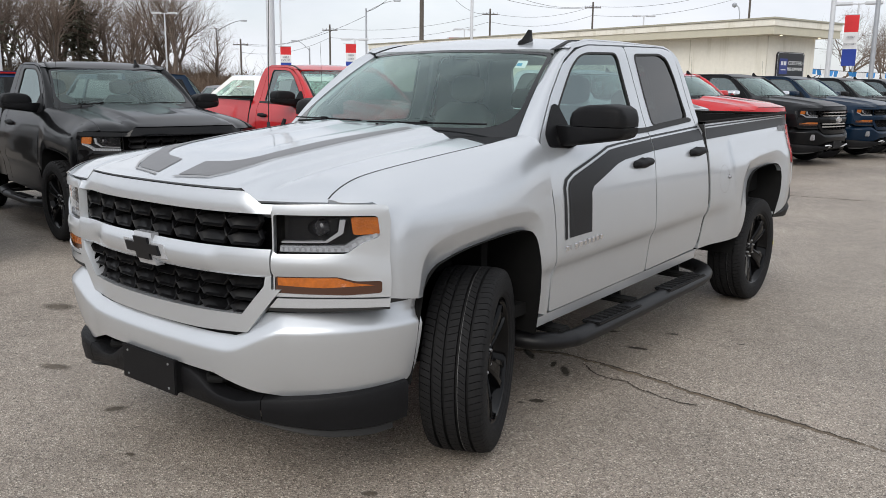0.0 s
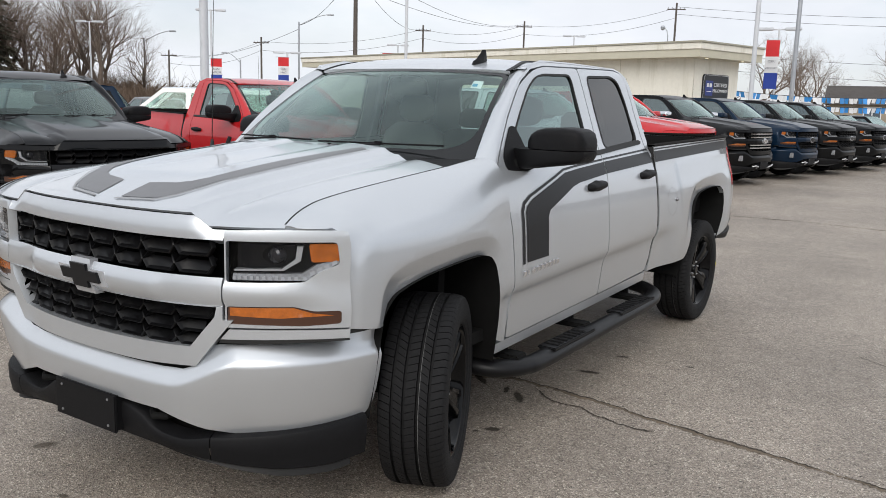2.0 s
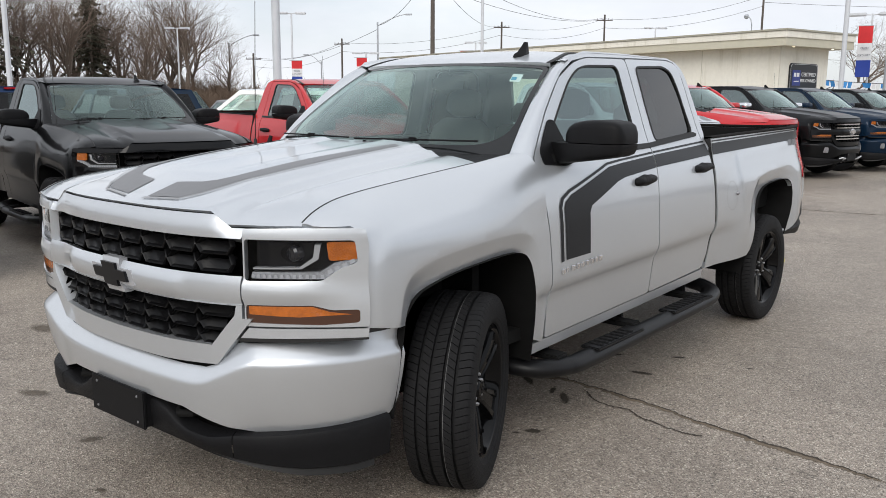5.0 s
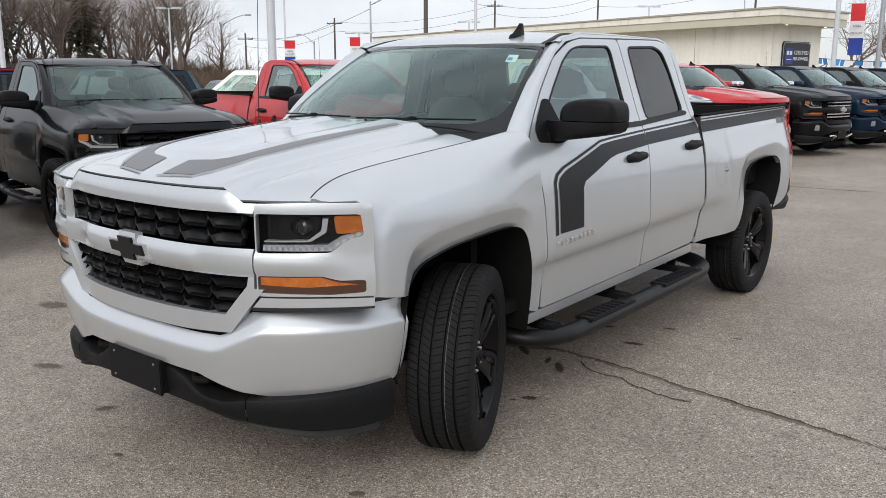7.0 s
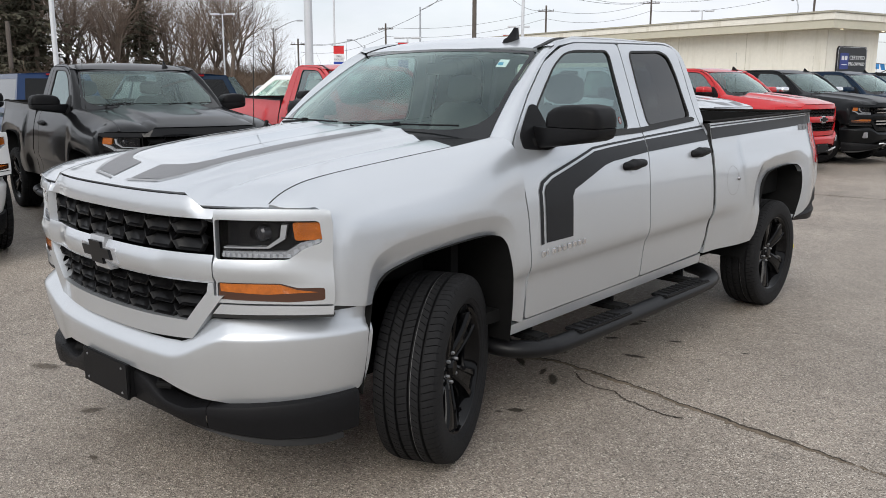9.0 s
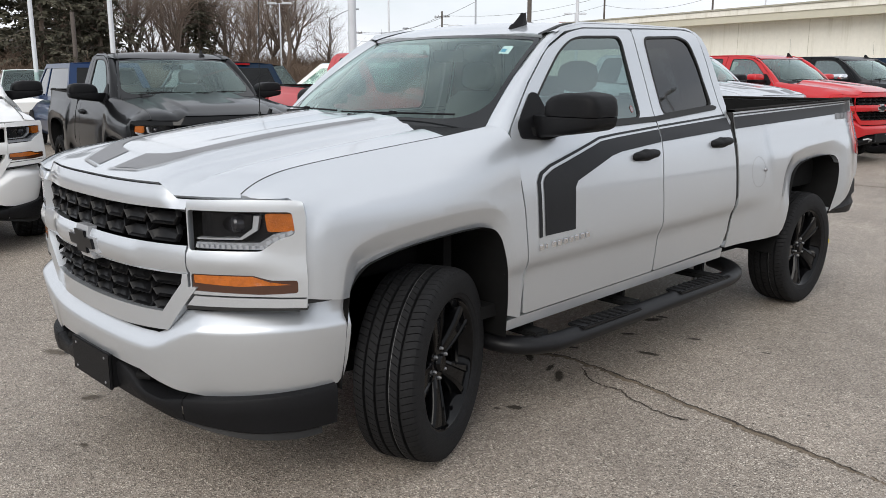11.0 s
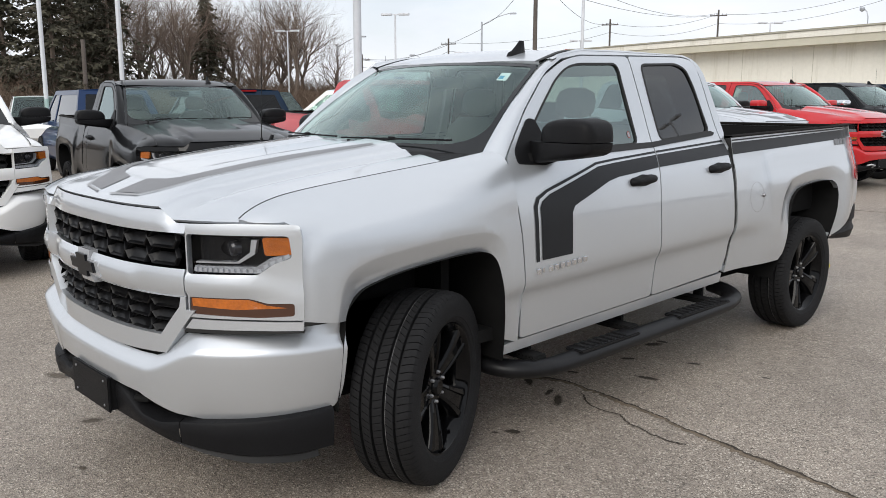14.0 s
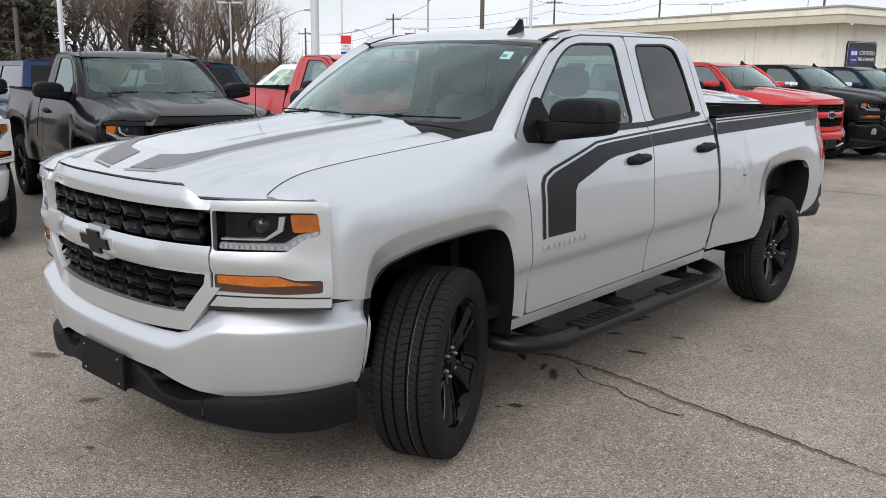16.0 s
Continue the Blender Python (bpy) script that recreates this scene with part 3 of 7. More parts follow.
def grille_bars(cells, rows, z0, z1, half, taper, depth):
    """Long six-sided cells in straight columns: a rim round a plate that leans back, with a slot above it."""
    bm = bmesh.new()
    h, w = (z1 - z0) / rows, 2 * half / cells
    for r in range(rows):
        hw = half - taper * (rows - 1 - r)
        cz = z0 + (r + 0.5) * h
        for c in range(cells):
            cx = -half + (c + 0.5) * w
            if abs(cx) > hw + 0.3 * w:
                continue
            rings = []
            for tip, flat, up, down, d in ((0.520, 0.375, 0.52, -0.52, 0.022), (0.508, 0.370, 0.50, -0.50, 0.006), (0.482, 0.350, 0.462, -0.44, 0.003), (0.460, 0.335, 0.44, -0.37, 0.009), (0.448, 0.325, 0.43, -0.325, 0.016), (0.415, 0.300, 0.41, 0.20, 0.6 * depth)):
                ring = []
                for a, b in ((-tip, (up + down) / 2), (-flat, up), (flat, up), (tip, (up + down) / 2), (flat, down), (-flat, down), (-tip, (up + down) / 2)):
                    x = min(hw, max(-hw, cx + a * w))
                    ring.append((x, nose(x) + d + (0.010 if b > 0.3 else 0.0), cz + b * h))
                rings.append(ring)
            loft(bm, rings)
    bmesh.ops.dissolve_degenerate(bm, dist=1e-4, edges=bm.edges)
    return bm


WING_LINES = []


def pickup(label, body, m=None, group="", step=0.07, trim=None, mirror=None, stripes=False, steps=True, fancy=False, regular=False, steer=0.0, chrome=False, fog=False, fold=False, paper=False, bonnet=False, drop=0.0):
    trim, mirror = trim or body, mirror or M_PLASTIC
    t = thing("pickup_truck", label, "pickup truck", group, m)
    dy = -0.62 if regular else 0.0
    P = dict(step=0.028 if fancy else step, thick=0.022, creases=[[(0.45, z - 0.026), (2.45, z + 0.026)] for z in (0.735, 0.75, 0.765, 0.785)])

    # bonnet and front wings
    xs = sorted(set([round(-0.80 + 0.05 * k, 3) for k in range(33)] + [-0.587, -0.525, 0.525, 0.587]))
    edge = [(x * (1.0275 if abs(x) > 0.799 else 1), nose(x * (1.0275 if abs(x) > 0.799 else 1)) + 0.004) for x in xs] + [(0.80, -0.72), (0.80, 0.13), (0.5, 0.16), (0, 0.175), (-0.5, 0.16), (-0.80, 0.13), (-0.80, -0.72)]
    part("bonnet", panel(edge, lambda u, v: (u, v, hood_z(u, v)), step=0.03 if fancy else (0.042 if regular else 0.07), thick=0.012, out=(0, 0, 1), along=(0, 0.8, -0.7), creases=[[(s * a, nose(a) + 0.02), (s * a, nose(a) + 0.25)] for s in (-1, 1) for a in (0.525, 0.587)] + [[(s * a, nose(a) + 0.06), (s * a, 0.15)] for s in (-1, 1) for a in (0.155, 0.185, 0.215, 0.435, 0.4525, 0.47, 0.4875)]), body, t)
    wing = [(-0.750, 0.815), (-0.746, 1.0), (-0.742, 1.09), (-0.743, fender_v(-0.743, 1.145)), (-0.755, fender_v(-0.755, 1.170))] + [(u, fender_v(u, 1.183)) for u in (-0.775, -0.80, -0.83, -0.86)] + [(-0.882, fender_v(-0.882, 1.186)), (-0.897, 1.375), (-0.903, 1.40), (-0.72, 1.40), (0.14, 1.40), (0.385, 1.40), (0.425, 1.335), (0.435, 1.20), (0.465, 1.0), (0.482, 0.74), (0.497, 0.475)] + ARCH_F[::-1][1:-1]
    wing = [(a, max(b, 0.475)) for a, b in wing]
    global WING_LINES
    WING_LINES = WING_LINES or [[(a, fender_v(a, b)) for a, b in raise_line(BLISTER_F, -d)] for d in (-0.004, 0.014, 0.032)] + [raise_line(LIP_F, -d) for d in (-0.006, 0.0, 0.014)]
    for f in (False, True):
        part("front_wing", panel(wing, fender, step=0.026 if fancy else 0.05, thick=0.025, out=(1, 0, 0.2), flip_x=f, creases=WING_LINES), body, t)
        part("wing_seal", panel([(-0.742, 0.794), (-0.57, 0.800), (-0.566, 0.822), (-0.742, 0.822)], lambda u, v: fender(u, v, -0.006), step=0.06, thick=0.03, out=(1, 0, 0), flip_x=f), M_SEAL_SHADE, t)
    for f in (False, True):
        part("bonnet_seam", loft(bmesh.new(), [[((-1 if f else 1) * (fender(float(u), 1.40)[0] + dx), float(u), fender(float(u), 1.40)[2] + dz) for dx, dz in ((-0.0075, 0.0002), (-0.0072, 0.0016), (-0.0005, 0.0016), (0.0, 0.0002))] for u in np.linspace(-0.90, 0.12, 40)]), M_SEAL_SHADE, t)

    # doors
    front_door = [(0.512, 0.49), (1.628, 0.52), (1.628, 1.03), (1.655, 1.27), (1.668, 1.36), (1.655, 1.59), (1.618, 1.858), (1.19, 1.848), (1.04, 1.825, 0.1), (0.85, 1.735), (0.66, 1.565), (0.53, 1.43), (0.455, 1.355), (0.432, 1.28), (0.445, 1.20), (0.473, 1.0), (0.49, 0.74)]
    front_door = rounded(front_door, 0.02, 2)
    front_win = rounded([(0.585, 1.375), (0.66, 1.465), (0.80, 1.595), (0.94, 1.722), (1.05, 1.785), (1.15, 1.805), (1.50, 1.815), (1.535, 1.385)], 0.05)
    rear_door = rounded([(1.637, 0.52), (2.40, 0.55), (2.452, 0.64), (2.458, 1.10), (2.445, 1.30), (2.405, 1.45), (2.365, 1.68), (2.322, 1.850, 0.13), (2.21, 1.872, 0.05), (1.628, 1.859), (1.664, 1.59), (1.677, 1.36), (1.664, 1.27), (1.637, 1.03)], 0.02, 2)
    rear_win = rounded([(1.77, 1.395), (1.73, 1.815), (2.10, 1.828), (2.20, 1.80, 0.1), (2.255, 1.68), (2.315, 1.43)], 0.04)

    def ring(win, grow):
        c = np.mean(win, axis=0)
        a = np.array(win)
        n = np.roll(a, -1, 0) - np.roll(a, 1, 0)
        n = np.stack([n[:, 1], -n[:, 0]], 1) / np.maximum(np.linalg.norm(n, axis=1), 1e-9)[:, None]
        if ((a - c) * n).sum() < 0:
            n = -n
        return [tuple(p) for p in a + n * grow]

    for f in (False, True):
        d = part("front_door", panel(front_door, side, holes=[front_win], flip_x=f, out=(1, 0, 0), **P), body, t)
        part("window_glass", panel(front_win, lambda u, v: side(u, v, -0.006), step=0.04 if fancy else 0.12, flip_x=f, out=(1, 0, 0)), M_GLASS_SIDE, d)
        part("window_seal", panel(ring(front_win, 0.006), lambda u, v: side(u, v, 0.003), step=0.06, holes=[ring(front_win, -0.004)], thick=0.02, flip_x=f, out=(1, 0, 0)), M_SEAL_SHADE, d)
        h0 = 1.365
        handle(d, h0, 1.190, f, body, trim if chrome else None)
        if not regular:
            d2 = part("rear_door", panel(rear_door, side, holes=[rear_win], flip_x=f, out=(1, 0, 0), **P), body, t)
            part("window_glass", panel(rear_win, lambda u, v: (0.8046 - 0.30 * (v - 1.62) - 0.03 * (v - 1.62) ** 2, u, v), step=0.03 if fancy else 0.12, flip_x=f, out=(1, 0, 0)), M_GLASS_DARK, d2)
            part("window_seal", panel(ring(rear_win, 0.008), lambda u, v: side(u, v, 0.003), step=0.06, holes=[ring(rear_win, -0.004)], thick=0.02, flip_x=f, out=(1, 0, 0)), M_SEAL_SHADE, d2)
            handle(d2, 2.185, 1.212, f, body, None)
        belt = [(0.60, 1.335), (1.66, 1.362), (1.66, 1.385), (0.60, 1.372)] if regular else [(0.60, 1.335), (1.66, 1.362), (2.34, 1.405), (2.36, 1.42), (2.32, 1.432), (1.66, 1.388), (0.60, 1.372)]
        part("belt_moulding", panel(belt, lambda u, v: side(u, v, 0.009), step=0.1, thick=0.012, flip_x=f, out=(1, 0, 0)), M_SEAL_SHADE, t)
        # cab side above and behind the doors
        if regular:
            cab = [(0.98, 1.822), (1.19, 1.855), (1.626, 1.866), (1.664, 1.59), (1.677, 1.36), (1.664, 1.27), (1.637, 1.03), (1.637, 0.52), (1.835, 0.55), (1.84, 1.3), (1.87, 1.40), (1.80, 1.72), (1.74, 1.84), (1.62, 1.885), (1.2, 1.882), (1.0, 1.848)]
        else:
            cab = [(0.98, 1.822), (1.19, 1.855), (1.626, 1.867), (2.212, 1.879), (2.272, 1.868), (2.318, 1.838), (2.345, 1.780), (2.374, 1.684), (2.414, 1.45), (2.450, 1.31), (2.460, 1.345), (2.478, 1.385), (2.492, 1.42), (2.455, 1.62), (2.425, 1.72), (2.402, 1.780), (2.365, 1.832), (2.315, 1.866), (2.25, 1.888), (1.6, 1.892), (1.2, 1.885), (1.0, 1.850)]
        part("cab_side", panel(cab, side, step=0.06, thick=0.05, flip_x=f, out=(1, 0, 0)), body, t)
        # front pillar
        sg = -1 if f else 1
        rows = []
        for k in range(-1, 9):
            w = k / 8
            p = Vector(screen(1.0, w)) if k >= 0 else Vector(screen(1.0, 0)) + Vector((-0.02, 0.0, -0.05))
            yy, zz = np.interp(w, [0, 0.05, 0.2, 0.5, 0.85, 1.0], [0.43, 0.452, 0.525, 0.66, 0.855, 1.03]), np.interp(w, [0, 0.05, 0.2, 0.5, 0.85, 1.0], [1.345, 1.362, 1.437, 1.577, 1.75, 1.832])
            q = Vector((SIDE(zz), yy, zz)) if k >= 0 else Vector((SIDE(1.30) - 0.03, 0.44, 1.30))
            mid = (p + q) / 2 + Vector((0.022, -0.022, 0.012)) * sstep(-0.15, 0.35, w)
            rows.append([tuple(Vector((sg * v.x, v.y, v.z))) for v in (p + Vector((-0.01, 0.02, -0.02)), p, p.lerp(mid, 0.55) + Vector((0.006, -0.006, 0.004)), mid, mid.lerp(q, 0.55) + Vector((0.006, -0.004, 0.004)), q, q + Vector((-0.03, 0.01, 0)))])
        part("front_pillar", loft(bmesh.new(), rows), body, t, smooth=50)
        # wheel-house liners
        for arch, off in ((ARCH_F, 0.0), (ARCH_R, dy)):
            bm = bmesh.new()
            rows = [[(sg * (FEND(min(max(z, 0.42), 1.1)) - 0.012), y + off, z) for y, z in arch], [(sg * 0.60, y + off, z) for y, z in arch]]
            loft(bm, rows)
            c = bm.verts.new((sg * 0.60, (arch[0][0] + arch[-1][0]) / 2 + off, 0.40))
            inner = [bm.verts.new(p) for p in rows[1]]
            for a, b in zip(inner, inner[1:]):
                bm.faces.new((c, a, b))
            part("wheel_arch_liner", bm, M_UNDER, t)
        # sill
        y1 = 1.84 if regular else 2.44
        sill = [(0.40, 0.425), (y1, 0.475), (y1, 0.535), (0.50, 0.482), (0.40, 0.475)]
        part("sill", panel(sill, lambda u, v: side(u, v, -0.004), step=0.15, thick=0.05, flip_x=f, out=(1, 0, 0)), body, t)
        mirror_part(t, f, mirror, body, chrome, fold and f)

    # roof
    rb = 2.30 + dy
    ro = [(0.66, 0.955), (0.70, 1.15), (0.705, 1.5), (0.70, rb - 0.05), (0.66, rb)]
    ro = ro + [(-x, y) for x, y in ro[::-1]] + [(-0.45, 0.912), (-0.2, 0.88), (0, 0.872), (0.2, 0.88), (0.45, 0.912)]
    part("roof", panel(ro, lambda u, v: (u, v, roof_z(u, v, dy)), step=0.07, thick=0.03, out=(0, 0, 1)), body, t)
    for sg in (-1, 1):
        part("roof_moulding", loft(bmesh.new(), [[(sg * (0.655 - 0.055 * sstep(0.98, 1.30, y) + d), float(y), roof_z(0.655 - 0.055 * sstep(0.98, 1.30, y) + d, float(y), dy) + e) for d, e in ((-0.013, -0.002), (-0.011, 0.005), (0.010, 0.006), (0.013, -0.004))] for y in np.linspace(0.945, 1.36, 16)]), M_SEAL_SHADE, t)
        rows = []
        for y in np.linspace(0.955, rb, 16):
            zq = float(np.interp(y, [0.95, 1.02, 1.2, 1.6, rb - 0.06, rb], [1.822, 1.846, 1.876, 1.884, 1.882, 1.862]))
            xr = float(np.interp(y, [0.95, 1.15, 1.5, rb - 0.05, rb], [0.655, 0.695, 0.70, 0.695, 0.655]))
            p, q = Vector((xr, y, roof_z(xr, y, dy) + 0.001)), Vector((SIDE(zq) + 0.001, y, zq))
            rows.append([(sg * v.x, v.y, v.z) for v in (p, p.lerp(q, 0.35) + Vector((0.004, 0, 0.005)), p.lerp(q, 0.7) + Vector((0.006, 0, 0.006)), q)])
        part("roof_rail", loft(bmesh.new(), rows), body, t)
    part("headliner", panel([(-0.64, 0.95), (0.64, 0.95), (0.64, rb - 0.05), (-0.64, rb - 0.05)], lambda u, v: (u, v, roof_z(u, v, dy) - 0.045), step=0.2, out=(0, 0, -1)), M_HEADLINER, t)
    fin = bmesh.new()
    rows = []
    for w, h, y0, y1 in ((0.032, 0.0, 0.985, 1.135), (0.027, 0.018, 0.995, 1.130), (0.016, 0.030, 1.02, 1.125), (0.010, 0.060, 1.055, 1.120), (0.005, 0.085, 1.078, 1.116)):
        rows.append([(0.41 + w * math.cos(a), (y0 + y1) / 2 + (y1 - y0) / 2 * math.sin(a), 1.852 + h) for a in (2 * math.pi * k / 12 for k in range(13))])
    loft(fin, rows)
    fin.faces.new([fin.verts.new(p) for p in rows[-1][:-1]])
    part("roof_antenna", fin, M_PLASTIC, t)

    bm = bmesh.new()
    rod(bm, (-0.82, 0.20, 1.36), (-0.82, 0.20, 1.40), 0.012, 0.008, 8)
    rod(bm, (-0.82, 0.20, 1.40), (-0.822, 0.23, 2.16), 0.0028, 0.0018, 6)
    part("mast_antenna", bm, M_GLOSS, t)
    # windscreen with its black band, wipers and cowl
    sq = [(-0.998, 0.0), (0.998, 0.0), (0.998, 0.998), (-0.998, 0.998)]
    ws = part("windscreen", panel(rounded(sq, 0.03), screen, step=0.12, out=(0, -1, 1)), M_GLASS, t)
    band = rounded([(-0.968, 0.075, 0.26), (0.968, 0.075, 0.26), (0.965, 0.962, 0.06), (-0.965, 0.962, 0.06)], 0.1, 8)
    part("windscreen_band", panel(rounded(sq, 0.03), lambda u, v: screen(u, v, 0.002), step=0.1, holes=[band], out=(0, -1, 1)), M_FRIT, ws)
    cow = bmesh.new()
    loft(cow, [[(x, 0.10, hood_z(x, 0.10) - 0.03) for x in np.linspace(-0.80, 0.80, 15)], [(0.83 * u, 0.20 + 0.20 * u * u, 1.378) for u in np.linspace(-1, 1, 15)]])
    part("cowl", cow, M_PLASTIC, t)
    for x0, x1 in ((0.10, 0.68), (-0.62, -0.04)):
        bm = bmesh.new()
        def on(x, h):
            return (x, 0.150 + 0.2 * (x / 0.815) ** 2 + 0.6 * h, 1.418 + 0.42 * h)
        rod(bm, on(x0, -0.01), on((x0 + x1) / 2, 0.035), 0.0065, 0.0045, 6)
        rod(bm, on(x0 - 0.09, 0.03), on(x1, 0.040), 0.004, 0.0045, 6)
        rod(bm, (x0, 0.135, 1.385), (x0 + 0.004, 0.148, 1.424), 0.013, 0.010, 10)
        h = on((x0 + x1) / 2 - 0.03, 0.040)
        box(bm, h[0] - 0.022, h[1] - 0.008, h[2] - 0.005, h[0] + 0.022, h[1] + 0.008, h[2] + 0.010, bevel=0.003)
        part("wiper", bm, M_PLASTIC, t)

    # nose: bars, lamps, grille
    def spread(u, v):
        return u * 1.022 + math.copysign(0.012, u) * sstep(0.82, 0.95, abs(u)) * (1 - sstep(0.88, 1.0, v))

    def skin(off):
        return lambda u, v: (spread(u, v), nose(u * 1.022) + off(v), v)

    def roll(u, v):
        return (u * 1.022, nose(u * 1.022) - 0.012 + 0.018 * sstep(lip_z(u) - 0.050, lip_z(u) - 0.010, v), v)

    inner = [x for x in xs if abs(x) < 0.632]
    bar_top = [(-0.632, 1.135), (0.632, 1.135), (0.632, lip_z(0.632) - 0.009)] + [(x, lip_z(x) - 0.009) for x in inner[::-1]] + [(-0.632, lip_z(0.632) - 0.009)]
    part("bonnet_seal", panel([(x, 1.150) for x in xs] + [(x, lip_z(x) + 0.002) for x in xs[::-1]], skin(lambda v: 0.026), step=0.08, out=(0, -1, 0)), M_SEAL_SHADE, t)
    part("grille_top_bar", panel(bar_top, roll, step=0.025 if fancy else 0.05, thick=0.045, out=(0, -1, 0)), trim, t)
    part("grille_middle_bar", panel([(-0.632, 0.895), (0.632, 0.895), (0.632, 1.0), (-0.632, 1.0)], lambda u, v: (u * 1.022, nose(u * 1.022) - 0.012 - 0.024 * (1 - sstep(0.02, 0.062, abs(v - 0.945))) * (0.45 + 0.55 * sstep(0.42, 0.36, abs(u))), v), step=0.025, thick=0.05, out=(0, -1, 0)), trim, t)
    low_out = [(-0.665, 0.845), (-0.535, 0.665), (-0.3, 0.655), (0, 0.652), (0.3, 0.655), (0.535, 0.665), (0.665, 0.845), (0.632, 0.845), (0.632, 0.894), (-0.632, 0.894), (-0.632, 0.845)]
    low_in = [(-0.612, 0.892), (0.612, 0.892), (0.605, 0.855), (0.515, 0.737), (0, 0.730), (-0.515, 0.737), (-0.605, 0.855)]
    part("grille_surround", panel(low_out, skin(lambda v: -0.018), step=0.05, holes=[low_in], thick=0.05, out=(0, -1, 0)), trim, t)
    # added sheet, coloured as the shade behind the grille's slots
    part("grille_backing", panel([(-0.62, 0.68), (0.62, 0.68), (0.62, 1.18), (-0.62, 1.18)], skin(lambda v: 0.075), step=0.15, out=(0, -1, 0)), M_GRILLE_SHADE, t)
    part("upper_grille", grille_bars(8, 2, 1.005, 1.135, 0.60, 0.0, 0.060), M_GRILLE, t)
    part("lower_grille", grille_bars(8, 3, 0.735, 0.892, 0.60, 0.03, 0.060), M_GRILLE, t)
    if chrome:
        for z in (1.03, 1.10, 0.80, 0.86):
            part("grille_blade", panel([(-0.55, z - 0.012), (0.55, z - 0.012), (0.55, z + 0.012), (-0.55, z + 0.012)], skin(lambda v: -0.02), step=0.1, thick=0.02, out=(0, -1, 0)), M_CHROME, t)
    emblem(t, chrome)
    for f in (False, True):
        kw = dict(flip_x=f, out=(0, -1, 0))
        lamp = rounded([(0.642, 1.135), (0.945, 1.135), (0.952, 1.055), (0.905, 1.03), (0.865, 0.99), (0.642, 0.985)], 0.012, 3)
        low = rounded([(0.642, 0.897), (0.84, 0.90), (0.885, 0.884), (0.950, 0.886), (0.950, 0.838), (0.86, 0.828), (0.642, 0.832)], 0.01, 3)
        bez = rounded([(0.637, 0.818), (0.972, 0.822), (0.977, 1.12), (0.970, 1.177, 0.018), (0.80, 1.178), (0.637, 1.172)], 0.008, 4)
        part("lamp_bezel", panel(bez, lambda u, v: (spread(u, v), nose(u * 1.022) - 0.012 - 0.012 * (1 - sstep(0.018, 0.045, abs(v - 0.945))) * (1 - sstep(0.80, 0.955, abs(u))) + 0.006 * sstep(1.155, 1.178, v), v), step=0.025 if fancy else 0.05, holes=[lamp, low], thick=0.03, **kw), trim, t)
        part("lamp_filler", panel([(0.618, 0.772), (0.968, 0.782), (0.970, 0.815), (0.648, 0.811)], skin(lambda v: -0.010), step=0.08, thick=0.03, **kw), trim, t)
        # black strip paints the dark of the gap above the bumper
        part("filler_seal", panel([(0.612, 0.757), (0.80, 0.762), (0.968, 0.773), (0.968, 0.781), (0.616, 0.771)], skin(lambda v: -0.008), step=0.08, thick=0.03, **kw), M_SEAL_SHADE, t)
        head = part("headlamp", panel(lamp, skin(lambda v: 0.045), step=0.08, **kw), M_LAMP_DARK, t)
        part("lens", panel(lamp, skin(lambda v: -0.004), step=0.06, **kw), M_GLASS_LENS, head)
        part("turn_signal", panel(rounded([(0.868, 1.128), (0.940, 1.128), (0.944, 1.064), (0.874, 1.060)], 0.01, 3), skin(lambda v: 0.004), step=0.05, thick=0.04, **kw), M_AMBER, head)
        led = [(0.648, 0.990), (0.862, 0.993), (0.902, 1.033), (0.942, 1.052), (0.942, 1.072), (0.885, 1.052), (0.846, 1.018), (0.648, 1.014)]
        part("daylight_strip", panel(led, skin(lambda v: 0.012), step=0.03, thick=0.03, **kw), M_LAMP_CLEAR, head)
        for k in range(12):
            a0 = 0.652 + k * 0.0178 if k < 11 else 0.852
            z0 = 0.995
            part("led_optic", panel([(a0, z0), (a0 + 0.011, z0), (a0 + 0.0095, z0 + 0.013), (a0 + 0.0015, z0 + 0.013)], skin(lambda v: 0.003), step=0.02, thick=0.01, **kw), M_LED, head)
        for k in range(4):
            a0, z0 = 0.872 + k * 0.018, 1.010 + k * 0.012
            part("led_optic", panel([(a0, z0), (a0 + 0.012, z0 + 0.008), (a0 + 0.010, z0 + 0.022), (a0 - 0.002, z0 + 0.015)], skin(lambda v: 0.003), step=0.02, thick=0.01, **kw), M_LED, head)
        part("chrome_trim", panel([(0.655, 1.025), (0.80, 1.029), (0.845, 1.065), (0.852, 1.118), (0.836, 1.118), (0.831, 1.071), (0.793, 1.035), (0.655, 1.031)], skin(lambda v: 0.008), step=0.03, thick=0.03, **kw), M_LAMP_BRIGHT, head)
        pj = lathe([(0.0, 0.001), (0.002, 0.022), (0.010, 0.030), (0.04, 0.034)], 20, "Y")
        bmesh.ops.transform(pj, matrix=Matrix.Translation(((-1 if f else 1) * 0.782, nose(0.782) + 0.014, 1.083)), verts=pj.verts)
        part("projector", pj, M_PROJECTOR, head)
        part("lamp_divider", panel([(0.655, 1.036), (0.785, 1.04), (0.818, 1.074), (0.824, 1.120), (0.70, 1.124), (0.655, 1.122)], lambda u, v: (spread(u, v), nose(u * 1.022) + 0.03 + 0.010 * math.sin(u * 60), v), step=0.02, holes=[[(0.765 + 0.036 * math.cos(a), 1.083 + 0.036 * math.sin(a)) for a in (math.pi * k / 9 for k in range(18))]], **kw), M_LAMP_DARK, head)
        fl = part("fog_turn_lamp", panel(low, skin(lambda v: -0.007), step=0.05, **kw), M_AMBER_DARK, t)
